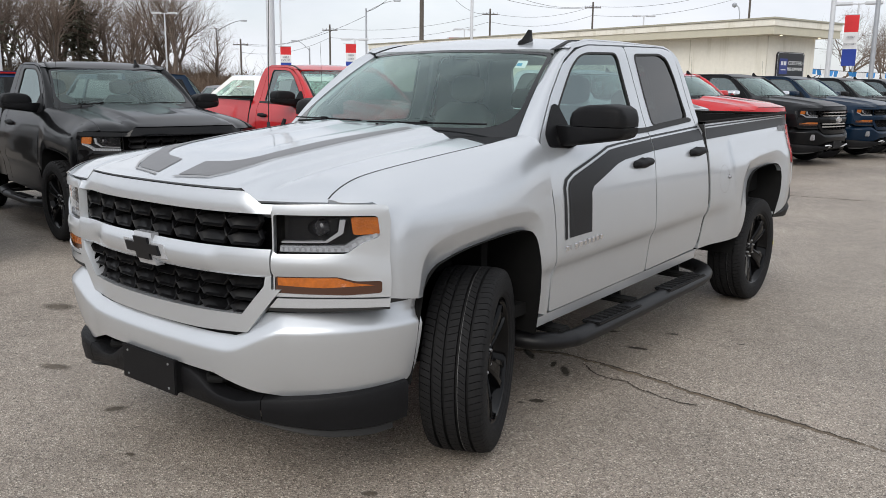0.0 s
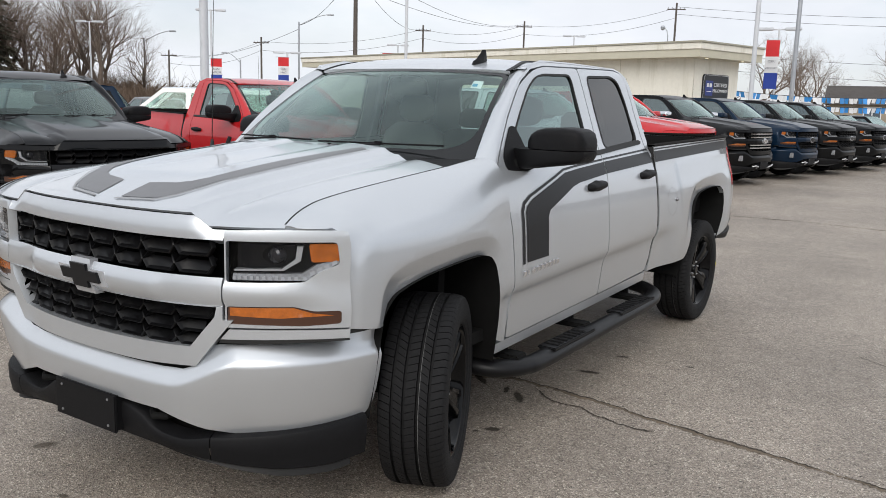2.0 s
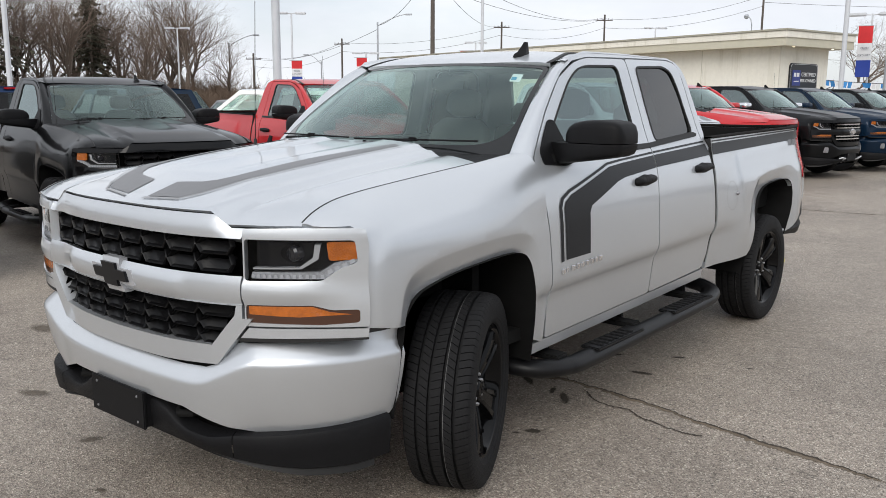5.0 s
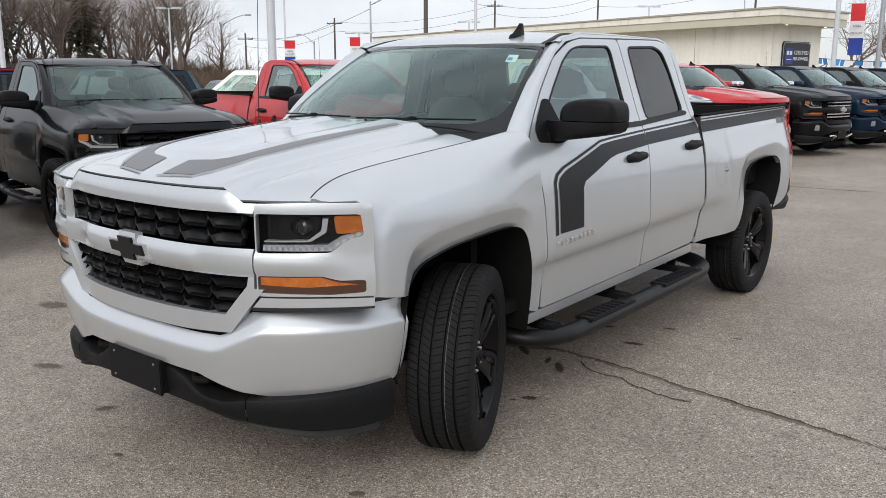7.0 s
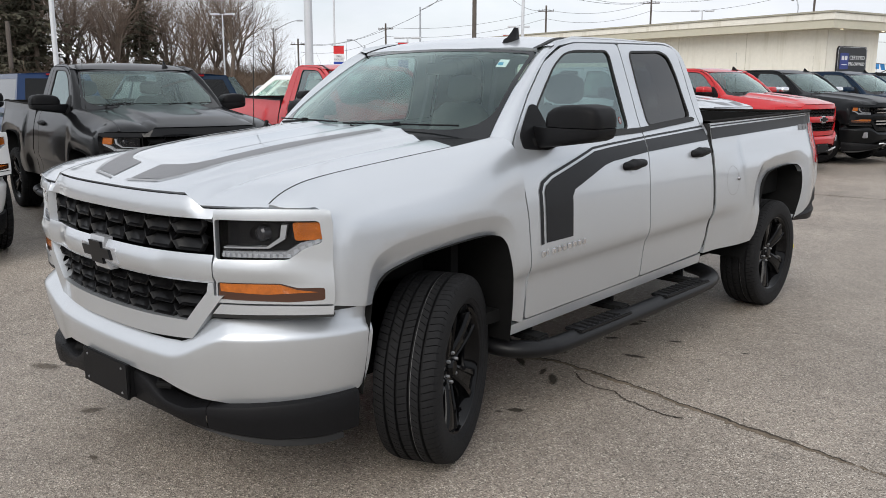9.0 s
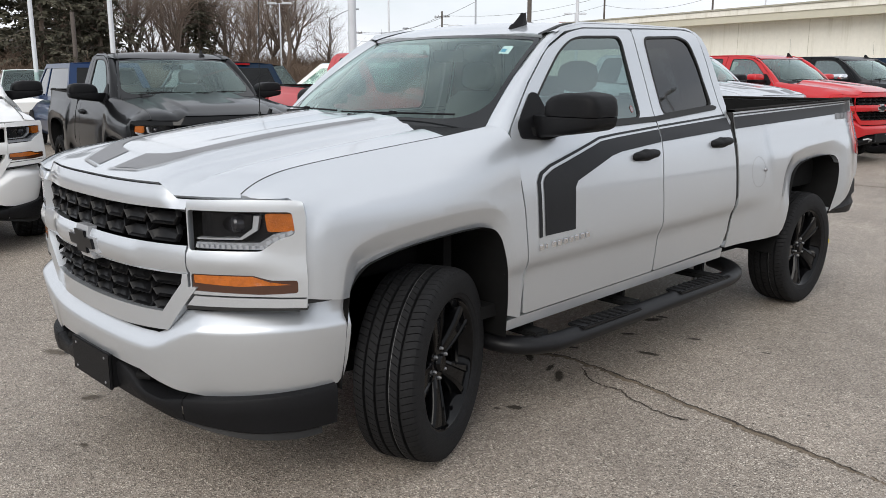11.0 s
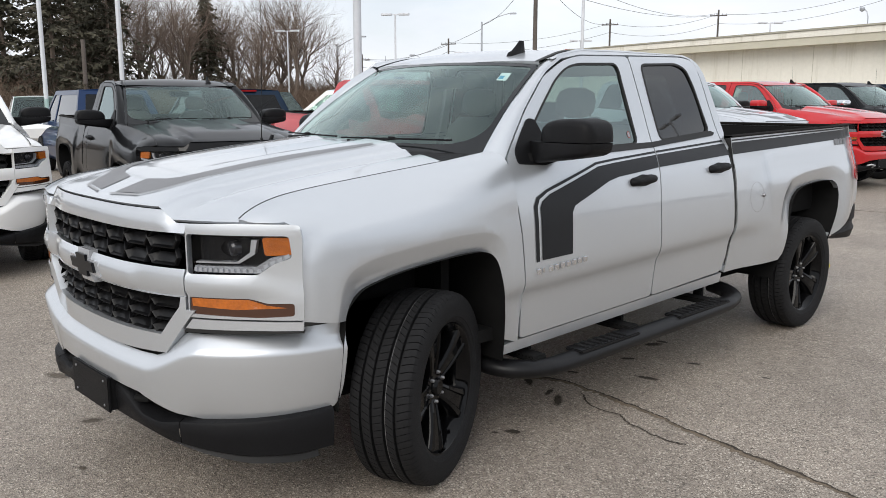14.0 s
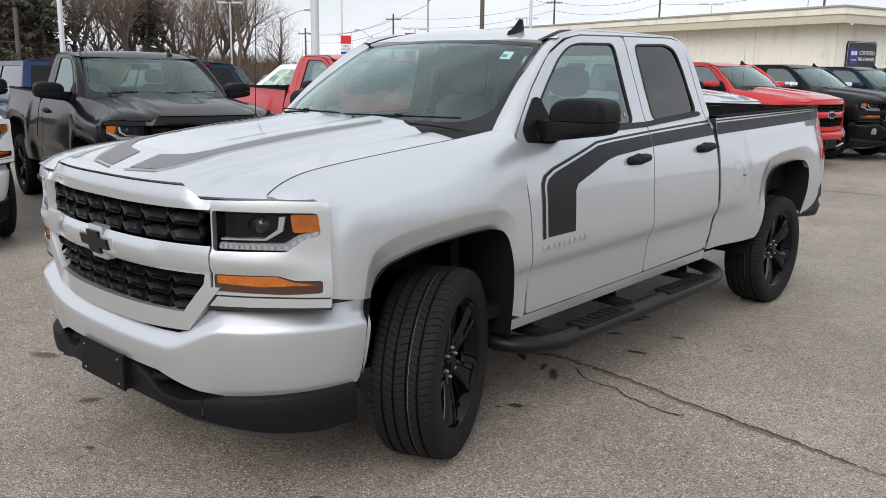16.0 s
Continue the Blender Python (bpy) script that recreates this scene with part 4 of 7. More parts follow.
        part("amber_reflector", panel([(0.650, 0.892), (0.835, 0.895), (0.88, 0.876), (0.93, 0.868), (0.80, 0.856), (0.650, 0.862)], skin(lambda v: -0.0085 + 0.001 * math.sin(v * 300)), step=0.03, thick=0.002, **kw), M_AMBER, fl)

    # bumper
    def ridge(u):
        return 0.594 + 0.094 * sstep(0.46, 0.74, abs(u))

    def bmp(u, v):
        x, y = wrap(u, BUMP_PROFILE(v - ridge(u) + 0.69) * (1 - 0.8 * sstep(1.0, E0, abs(u)) * sstep(0.70, 0.76, v)))
        return (x, y, v)

    E0 = BUMP_END
    top = [(0, 0.642), (0.40, 0.642), (0.50, 0.645), (0.545, 0.660), (0.585, 0.70), (0.620, 0.735), (0.652, 0.744), (0.70, 0.748), (0.9, 0.753), (1.1, 0.765), (1.25, 0.785), (E0 - 0.03, 0.797), (E0 - 0.006, 0.790), (E0, 0.768)]
    bot = [(E0 - 0.003, 0.64), (E0 - 0.010, 0.53), (E0 - 0.020, 0.460), (E0 - 0.042, 0.430), (E0 - 0.09, 0.418), (1.1, 0.405), (0.9, 0.402), (0.72, 0.408), (0.60, 0.425), (0.50, 0.455), (0.40, 0.485), (0.14, 0.492), (0, 0.492)]
    half = top + bot
    whole = [(-u, v) for u, v in top[::-1][:-1]] + half + [(-u, v) for u, v in bot[::-1][1:]]
    us = np.linspace(-E0, E0, 61)
    part("bumper_seal", panel([(-E0 + 0.03, 0.60), (E0 - 0.03, 0.60), (E0 - 0.03, 0.815), (0.66, 0.805), (0.60, 0.76), (-0.60, 0.76), (-0.66, 0.805), (-E0 + 0.03, 0.815)], lambda u, v: (*wrap(u, -0.115 if abs(u) > 0.6 else -0.10), v), step=0.06, out=(0, -1, 0)), M_SEAL_SHADE, t)
    part("front_bumper", panel(whole, bmp, step=0.035, thick=0.04, out=(0, -1, 0), creases=[[(float(u), ridge(u) + d) for u in us] for d in (-0.018, -0.006, 0.006, 0.018)]), trim, t)

    dam_top = lut([(0, 0.475), (0.24, 0.470), (0.30, 0.445), (0.37, 0.395), (0.50, 0.378), (0.62, 0.400), (0.8, 0.410), (E0, 0.436)], 1)
    dam_foot = lut([(0, 0.345), (0.35, 0.332), (0.6, 0.304), (0.9, 0.268), (1.1, 0.262), (E0, 0.272)], 1)
    dam_lip = lut([(0, 0.334), (0.35, 0.320), (0.6, 0.284), (0.9, 0.232), (1.1, 0.222), (E0, 0.240)], 1)

    def dam_strip(lines, u0, u1, n):
        return loft(bmesh.new(), [[(*wrap(float(u), off), z(abs(float(u)))) for off, z in lines] for u in np.linspace(u0, u1, n)])

    E1 = E0 - 0.058
    ledge = ((-0.085, lambda a: dam_top(a) + 0.012), (-0.040, lambda a: dam_top(a) + 0.002), (-0.022, lambda a: dam_top(a) - 0.004), (-0.016, lambda a: dam_top(a) - 0.014), (-0.017, lambda a: 0.5 * dam_top(a) + 0.5 * dam_foot(a)), (-0.026, lambda a: dam_foot(a) + 0.006), (-0.034, lambda a: dam_foot(a)), (-0.075, lambda a: dam_foot(a) - 0.002))
    for u0, u1 in ((-E1, -0.622), (-0.618, 0.618), (0.622, E1)):
        part("air_dam", dam_strip(ledge, u0, u1, 24 if fancy else 10), M_PLASTIC, t, smooth=40)
    part("dam_lip", dam_strip(((-0.055, dam_foot), (-0.050, lambda a: dam_foot(a) - 0.012), (-0.046, lambda a: dam_lip(a) + 0.004), (-0.052, dam_lip), (-0.090, dam_lip)), -E1 + 0.06, E1 - 0.06, 50), M_SEAL_SHADE, t)

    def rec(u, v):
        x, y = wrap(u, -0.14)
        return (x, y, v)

    # added dark sheet: hides the ground and gives the shade behind the bumper
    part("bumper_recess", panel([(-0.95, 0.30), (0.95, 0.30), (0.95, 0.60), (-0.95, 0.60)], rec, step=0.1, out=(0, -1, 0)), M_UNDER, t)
    for s in (-1, 1):
        part("tow_hook", tube([(s * 0.40, -1.00, 0.44), (s * 0.40, -1.10, 0.445), (s * 0.36, -1.125, 0.445), (s * 0.32, -1.10, 0.445), (s * 0.32, -1.00, 0.44)], 0.015, 8), M_UNDER, t)
    pl = part("plate_bracket", boxes((-0.195, -1.178, 0.346, 0.195, -1.164, 0.500), (-0.19, -1.166, 0.352, 0.19, -1.13, 0.494), bevel=0.004), M_PLASTIC, t)
    for x, z in ((-0.15, 0.475), (0.15, 0.475), (-0.15, 0.370), (0.15, 0.370)):
        bm = lathe([(-1.182, 0.0005), (-1.181, 0.005), (-1.177, 0.006)], 8, "Y")
        bmesh.ops.translate(bm, vec=(x, 0, z), verts=bm.verts)
        part("bolt", bm, M_STEEL, pl)
    if fog:
        for s in (-1, 1):
            x, y = 0.76, -1.0
            part("fog_lamp", boxes((s * x - 0.03, -1.02, 0.52, s * x + 0.03, -0.93, 0.64), bevel=0.01), M_LAMP_CLEAR, t)
            part("tow_hook", tube([(s * 0.45, -1.12, 0.40), (s * 0.42, -1.19, 0.42), (s * 0.33, -1.20, 0.40), (s * 0.30, -1.13, 0.36)], 0.015, 8), M_LAMP_BRIGHT, t)

    # bed
    for f in (False, True):
        bed = [(2.497, 1.385), (2.497, 1.12), (2.495, 0.86), (2.483, 0.66), (2.465, 0.535), (3.13, 0.535)] + ARCH_R[1:-1] + [(3.935, 0.60), (4.02, 0.615), (4.10, 0.642), (4.49, 0.795), (4.555, 0.83), (4.575, 0.87), (4.577, 1.05), (4.545, 1.38), (4.515, 1.422)]
        b = part("bed_side", panel(bed, lambda u, v: bedside(u, v, 0, dy), step=0.03 if fancy else 0.07, thick=0.03, flip_x=f, out=(1, 0, 0), creases=[raise_line(BLISTER_R, -d) for d in (-0.004, 0.014, 0.032)] + [raise_line(LIP_R, -d) for d in (-0.006, 0.0, 0.014)]), body, t)
        # dark strips paint the shade of the gap between cab and bed
        lips = [(bedside(2.497, z)[0] - 0.002, z) for z in (1.20, 1.25, 1.30, 1.34, 1.383)]
        part("bed_front_seal", panel([(0.86, 1.20)] + lips + [(0.86, 1.383)], lambda u, v: (u, 2.4895 + dy, v), step=0.1, thick=0.005, flip_x=f, out=(0, -1, 0)), M_SEAL_SHADE, t)
        part("cab_gap_seal", panel([(2.455, 0.58), (2.505, 0.58), (2.505, 1.36), (2.468, 1.385)], lambda u, v: (side(2.44, v)[0] - 0.007, u + dy, v), step=0.1, flip_x=f, out=(1, 0, 0)), M_SEAL_SHADE, t)
        sg = -1 if f else 1
        bm = bmesh.new()
        loft(bm, [[(sg * (x - 0.086 * sstep(4.15, 4.60, y)), y + dy, zz + h) for x, h in ((0.940, 0.001), (0.938, 0.009), (0.928, 0.014), (0.880, 0.013), (0.868, 0.0), (0.866, -0.06))] for y, zz in ((2.49, 1.385), (3.2, 1.398), (3.9, 1.410), (4.15, 1.414), (4.28, 1.416), (4.40, 1.418), (4.52, 1.420))])
        part("bed_rail_cap", bm, M_RAIL, b)
        part("tail_lamp", panel(rounded([(4.475, 1.01), (4.590, 0.98), (4.585, 1.31), (4.51, 1.335)], 0.03), lambda u, v: (bedside(min(u, 4.575), v)[0] + 0.006 - 0.25 * max(0, u - 4.55), u + dy + 0.012, v), step=0.05, thick=0.04, flip_x=f, out=(1, 0, 0)), M_RED_LENS, t)
        if not f:
            ringo = [(2.745 + 0.085 * math.cos(a), 1.0 + 0.098 * math.sin(a)) for a in (2 * math.pi * k / 28 for k in range(28))]
            ringi = [(2.745 + 0.0825 * math.cos(a), 1.0 + 0.0955 * math.sin(a)) for a in (2 * math.pi * k / 28 for k in range(28))]
            part("fuel_door_seam", panel(ringo, lambda u, v: bedside(u, v, 0.0012, dy), step=0.03, holes=[ringi], out=(1, 0, 0)), M_STEEL, b)
            bm = bmesh.new()
            bmesh.ops.create_uvsphere(bm, u_segments=12, v_segments=8, radius=0.014)
            bmesh.ops.translate(bm, vec=(bedside(2.820, 1.01)[0] + 0.004, 2.820 + dy, 1.01), verts=bm.verts)
            part("fuel_door_knob", bm, M_STEEL, b)
    part("bed_lining", boxes((-0.80, 2.50 + dy, 0.79, 0.80, 4.52 + dy, 0.81), (-0.80, 2.49 + dy, 0.80, 0.80, 2.52 + dy, 1.36), (-0.81, 2.5 + dy, 0.80, -0.79, 4.5 + dy, 1.37), (0.79, 2.5 + dy, 0.80, 0.81, 4.5 + dy, 1.37)), M_UNDER, t)
    part("tailgate", boxes((-0.80, 4.505 + dy, 0.72, 0.80, 4.56 + dy, 1.41), bevel=0.01), body, t)
    part("tailgate_cap", boxes((-0.79, 4.493 + dy, 1.402, 0.79, 4.565 + dy, 1.424), bevel=0.006), M_RAIL, t)
    part("tailgate_lining", boxes((-0.78, 4.487 + dy, 0.81, 0.78, 4.503 + dy, 1.40), (-0.70, 4.479 + dy, 1.24, 0.70, 4.488 + dy, 1.30), (-0.70, 4.479 + dy, 1.10, 0.70, 4.488 + dy, 1.16), bevel=0.003), M_UNDER, t)
    rbm = bmesh.new()
    ends = ((0.945, 4.13, 0.635, 0.575), (0.950, 4.30, 0.700, 0.545), (0.945, 4.46, 0.765, 0.525), (0.925, 4.59, 0.808, 0.52), (0.880, 4.665, 0.812, 0.52), (0.78, 4.70, 0.812, 0.52), (0.0, 4.73, 0.812, 0.52))
    ends = [(-x, y, a, b) for x, y, a, b in ends[:-1]] + list(ends[::-1])
    loft(rbm, [[(x * (1 - c), y + dy - d, b + (a - b) * q) for q, c, d in ((0.0, 0.10, 0.10), (0.04, 0.02, 0.01), (0.30, 0.0, 0.0), (0.42, 0.012, 0.012), (0.50, 0.014, 0.014), (0.58, 0.0, 0.0), (0.94, 0.004, 0.004), (1.0, 0.03, 0.03), (1.0, 0.16, 0.14))] for x, y, a, b in ends])
    part("rear_bumper", rbm, M_PLASTIC if not chrome else trim, t)

    # cabin: rear wall with its window, floor, seats, dash, wheel
    rw = 2.44 + dy
    hole = rounded([(-0.60, 1.42), (0.60, 1.42), (0.54, 1.78), (-0.54, 1.78)], 0.05)
    back = [(-0.93, 0.55), (0.93, 0.55), (0.92, 1.33), (0.86, 1.42), (0.72, 1.85), (-0.72, 1.85), (-0.86, 1.42), (-0.92, 1.33)]
    lean = lambda u, v: (u, rw + 0.04 - 0.14 * sstep(1.40, 1.86, v), v)
    part("cab_rear_wall", panel(back, lean, step=0.1, holes=[hole], thick=0.03, out=(0, 1, 0)), body, t)
    part("rear_window", panel(hole, lambda u, v: (u, lean(u, v)[1] - 0.01, v), step=0.2, out=(0, 1, 0)), M_GLASS, t)
    part("cab_floor", boxes((-0.90, 0.2, 0.50, 0.90, rw, 0.56), (-0.80, -0.75, 0.55, 0.80, -0.6, 1.10), (-0.78, 0.15, 0.56, 0.78, 0.20, 1.26)), M_UNDER, t)
    db = bmesh.new()
    loft(db, [[(x, y, z) for y, z in ((0.22, 1.31), (0.35, 1.345), (0.62, 1.325), (0.70, 1.27), (0.70, 1.0), (0.60, 0.85))] for x in np.linspace(-0.84, 0.84, 9)])
    part("dashboard", db, M_DASH, t)
    bm = lathe([(0.018 * math.sin(a), 0.185 + 0.018 * math.cos(a)) for a in (2 * math.pi * k / 8 for k in range(8))], 28, "Y", closed=True)
    box(bm, -0.17, -0.01, -0.03, 0.17, 0.015, 0.03, bevel=0.008)
    bmesh.ops.transform(bm, matrix=pose(0.40, 0.86, 1.22, -25, 0, 0), verts=bm.verts)
    part("steering_wheel", bm, M_DASH, t)
    def cushion(x, stations):
        rows = []
        for (y, z), hw, th, lean in stations:
            ring = []
            for k in range(29):
                a = 2 * math.pi * k / 28
                c, sn = math.cos(a), math.sin(a)
                d = th * math.copysign(abs(sn) ** 0.6, sn)
                ring.append((x + hw * math.copysign(abs(c) ** 0.5, c), y + d * math.cos(lean), z + d * math.sin(lean)))
            rows.append(ring)
        bm = loft(bmesh.new(), rows)
        for r in (rows[0], rows[-1]):
            bm.faces.new([bm.verts.new(p) for p in r[:-1]])
        return bm

    for x in (-0.40, 0.40):
        bm = cushion(x, (((0.93, 0.90), 0.22, 0.04, 1.57), ((0.98, 0.90), 0.26, 0.08, 1.57), ((1.40, 0.90), 0.26, 0.08, 1.57), ((1.48, 0.90), 0.22, 0.05, 1.57)))
        seat = part("seat", bm, M_CLOTH, t, smooth=60)
        part("seat_back", cushion(x, (((1.44, 0.88), 0.22, 0.06, -0.2), ((1.46, 1.0), 0.26, 0.08, -0.2), ((1.53, 1.30), 0.25, 0.075, -0.2), ((1.565, 1.44), 0.22, 0.065, -0.2), ((1.58, 1.50), 0.15, 0.04, -0.2))), M_CLOTH, seat, smooth=60)
        part("head_rest", cushion(x, (((1.585, 1.515), 0.05, 0.02, -0.15), ((1.587, 1.530), 0.10, 0.04, -0.15), ((1.59, 1.555), 0.128, 0.05, -0.15), ((1.60, 1.62), 0.130, 0.05, -0.15), ((1.607, 1.665), 0.115, 0.042, -0.15), ((1.61, 1.688), 0.06, 0.02, -0.15))), M_CLOTH, seat, smooth=60)
    part("centre_console", boxes((-0.11, 0.90, 0.60, 0.11, 1.40, 1.02), bevel=0.03), M_DASH, t)
    if not regular:
        bm = cushion(0, (((1.93, 0.90), 0.66, 0.04, 1.57), ((1.98, 0.90), 0.72, 0.08, 1.57), ((2.28, 0.90), 0.72, 0.08, 1.57)))
        rs = part("rear_seat", bm, M_CLOTH, t, smooth=60)
        part("seat_back", cushion(0, (((2.30, 0.90), 0.70, 0.05, -0.1), ((2.33, 1.20), 0.70, 0.055, -0.1), ((2.35, 1.42), 0.68, 0.05, -0.1), ((2.355, 1.45), 0.62, 0.03, -0.1))), M_CLOTH, rs, smooth=60)
        for x in (-0.42, 0.42):
            part("head_rest", cushion(x, (((2.35, 1.46), 0.09, 0.03, -0.1), ((2.35, 1.48), 0.12, 0.04, -0.1), ((2.355, 1.56), 0.12, 0.04, -0.1), ((2.36, 1.60), 0.08, 0.025, -0.1))), M_CLOTH, rs, smooth=60)
    part("rear_view_mirror", boxes((-0.12, 0.92, 1.68, 0.12, 0.95, 1.75), (-0.012, 0.88, 1.72, 0.012, 0.93, 1.82), bevel=0.01), M_GLOSS, t)

    # running gear
    for sx in (-1, 1):
        wheel(t, sx * 0.902, -0.085, steer, fancy, 1.045, drop)
        wheel(t, sx * 0.862, 3.615 + dy, 0, fancy, 1.0, drop)
    part("chassis", boxes((-0.58, -0.6, 0.34, -0.42, 4.3 + dy, 0.52), (0.42, -0.6, 0.34, 0.58, 4.3 + dy, 0.52), (-0.60, -0.55, 0.30, 0.60, 0.45, 0.75), (-0.7, 3.60 + dy, 0.33, 0.7, 3.70 + dy, 0.45), (-0.15, 3.5 + dy, 0.27, 0.15, 3.8 + dy, 0.50), (-0.42, 0.5, 0.42, 0.42, 3.2 + dy, 0.52), bevel=0.02), M_UNDER, t)
    part("suspension_arm", boxes((-0.80, -0.16, 0.33, 0.80, 0.0, 0.38), (-0.80, -0.30, 0.40, 0.80, -0.26, 0.44), bevel=0.01), M_UNDER, t)
    if steps:
        for s in (-1, 1):
            ye = 2.62 + dy
            pts = [(s * 0.74, 0.42, 0.352), (s * 0.86, 0.45, 0.340), (s * 0.945, 0.52, 0.332), (s * 0.992, 0.63, 0.327), (s * 1.010, 0.80, 0.325), (s * 1.012, 1.6, 0.3375), (s * 1.012, ye - 0.34, 0.35), (s * 0.995, ye - 0.15, 0.357), (s * 0.95, ye - 0.04, 0.366), (s * 0.87, ye + 0.02, 0.378), (s * 0.76, ye + 0.04, 0.39)]
            fine = []
            for k in range(71):
                w = k / 70 * (len(pts) - 1)
                i = min(int(w), len(pts) - 2)
                p0, p1, p2, p3 = (Vector(pts[min(max(i + j, 0), len(pts) - 1)]) for j in (-1, 0, 1, 2))
                q = w - i
                fine.append(0.5 * ((2 * p1) + (p2 - p0) * q + (2 * p0 - 5 * p1 + 4 * p2 - p3) * q * q + (3 * p1 - p0 - 3 * p2 + p3) * q ** 3))
            st = part("side_step", tube(fine, 0.060, 16, 0.74), M_STEP, t, "black oval tube side step")
            for y0, y1 in ((0.86, 1.38),) if regular else ((0.86, 1.38), (1.78, 2.36)):
                zt = 0.325 + 0.025 * (y0 - 0.7) / 1.7 + 0.044
                bm = boxes((s * 1.005 - 0.055, y0, zt - 0.012, s * 1.005 + 0.055, y1, zt + 0.006), bevel=0.006)
                pad = part("step_pad", bm, M_STEP, st)
                tread = bmesh.new()
                k = int((y1 - y0 - 0.08) / 0.055)
                for j in range(k):
                    yy = y0 + 0.05 + j * 0.055
                    box(tread, s * 1.005 - 0.042, yy, zt + 0.004, s * 1.005 + 0.042, yy + 0.03, zt + 0.014, bevel=0.004)
                part("tread_ribs", tread, M_RUBBER, pad)
            for y in (0.62, 1.42, 2.30) if not regular else (0.62, 1.62):
                bm = boxes((min(s * 0.62, s * 0.99), y - 0.05, 0.36, max(s * 0.62, s * 0.99), y + 0.05, 0.39), (min(s * 0.80, s * 0.86), y + 0.05, 0.37, max(s * 0.80, s * 0.86), y + 0.09, 0.46), bevel=0.008)
                part("step_bracket", bm, M_UNDER, st)
    if stripes:
        striping(t)
        square_up(t)
        part("window_sticker", panel([(0.76, 0.775), (0.84, 0.775), (0.83, 0.875), (0.75, 0.875)], lambda u, v: screen(u, v, -0.004), step=0.05, out=(0, -1, 1)), M_PAPER, ws)
        part("sticker_print", panel([(0.765, 0.795), (0.805, 0.795), (0.80, 0.835), (0.76, 0.835)], lambda u, v: screen(u, v, -0.003), step=0.05, out=(0, -1, 1)), M_STICKER, ws)
        ringo = [(1.475 + 0.014 * math.cos(a), 1.432 + 0.019 * math.sin(a)) for a in (2 * math.pi * k / 20 for k in range(20))]
        disc = [(1.475 + 0.010 * math.cos(a), 1.432 + 0.014 * math.sin(a)) for a in (2 * math.pi * k / 20 for k in range(20))]
        sr = part("glass_sticker", panel(ringo, lambda u, v: side(u, v, -0.004), step=0.02, holes=[disc], out=(1, 0, 0)), M_RED_RING, t, "small red ring sticker on the window")
        part("sticker_centre", panel(disc, lambda u, v: side(u, v, -0.004), step=0.02, out=(1, 0, 0)), M_STEEL, sr)
        part("paint_mark", boxes((0.975, 4.005, 0.355, 0.990, 4.020, 0.385), bevel=0.003), M_YELLOW, t)
    if bonnet:
        bonnet_stripes(t)
    if paper:
        part("window_paper", panel([(0.98, 1.50), (1.28, 1.48), (1.28, 1.66), (0.98, 1.68)], lambda u, v: side(u, v, -0.014), step=0.1, flip_x=True, out=(1, 0, 0)), M_PAPER, t)
    return t


def square_up(t):
    """Draws the right half of the nose a little forward, as the truck stands."""
    for o in t.children_recursive:
        if o.name.split(".")[0] in ("wheel", "tyre", "rim", "hub_cap", "chalk_line", "wheel_nut"):
            continue
        co = np.empty(len(o.data.vertices) * 3)
        o.data.vertices.foreach_get("co", co)
        co = co.reshape(-1, 3)
        a, b = np.maximum(0, -co[:, 0]), np.clip((-co[:, 1] - 0.40) / 0.40, 0, 1)
        co[:, 1] -= 0.21 * (np.sqrt((a - 0.52) ** 2 + 0.0016) + a - 0.52) * b * b * (3 - 2 * b)
        o.data.vertices.foreach_set("co", co.ravel())
        o.data.update()


def handle(door, y0, z0, flip, body, plated):
    s = -1 if flip else 1
    x = SIDE(z0)
    bm = bmesh.new()
    rows = []
    for k in range(19):
        w = k / 18
        e = 1 - abs(2 * w - 1) ** 6
        h = 0.008 + 0.016 * e ** 0.5 + 0.008 * math.exp(-((w - 0.5) / 0.15) ** 2)
        o = 0.010 + 0.030 * e
        rows.append([(s * (x - 0.004 + (o + 0.008) * math.sin(math.pi * j / 8) ** 0.7), y0 - 0.010 + 0.235 * w, z0 + 0.012 * (w - 0.5) + h * math.cos(math.pi * j / 8)) for j in range(9)])
    loft(bm, rows)
    for r in (rows[0], rows[-1]):
        bm.faces.new([bm.verts.new(p) for p in r])
    part("door_handle", bm, plated or M_PLASTIC, door, "" if plated else "black plastic door handle")
    cup = [(y0 + 0.105 + 0.060 * math.cos(a), z0 - 0.014 + 0.034 * math.sin(a)) for a in (2 * math.pi * k / 24 for k in range(24))]
    part("handle_cup", panel(cup, lambda u, v: side(u, v, 0.0015), step=0.03, flip_x=flip, out=(1, 0, 0)), body, door)


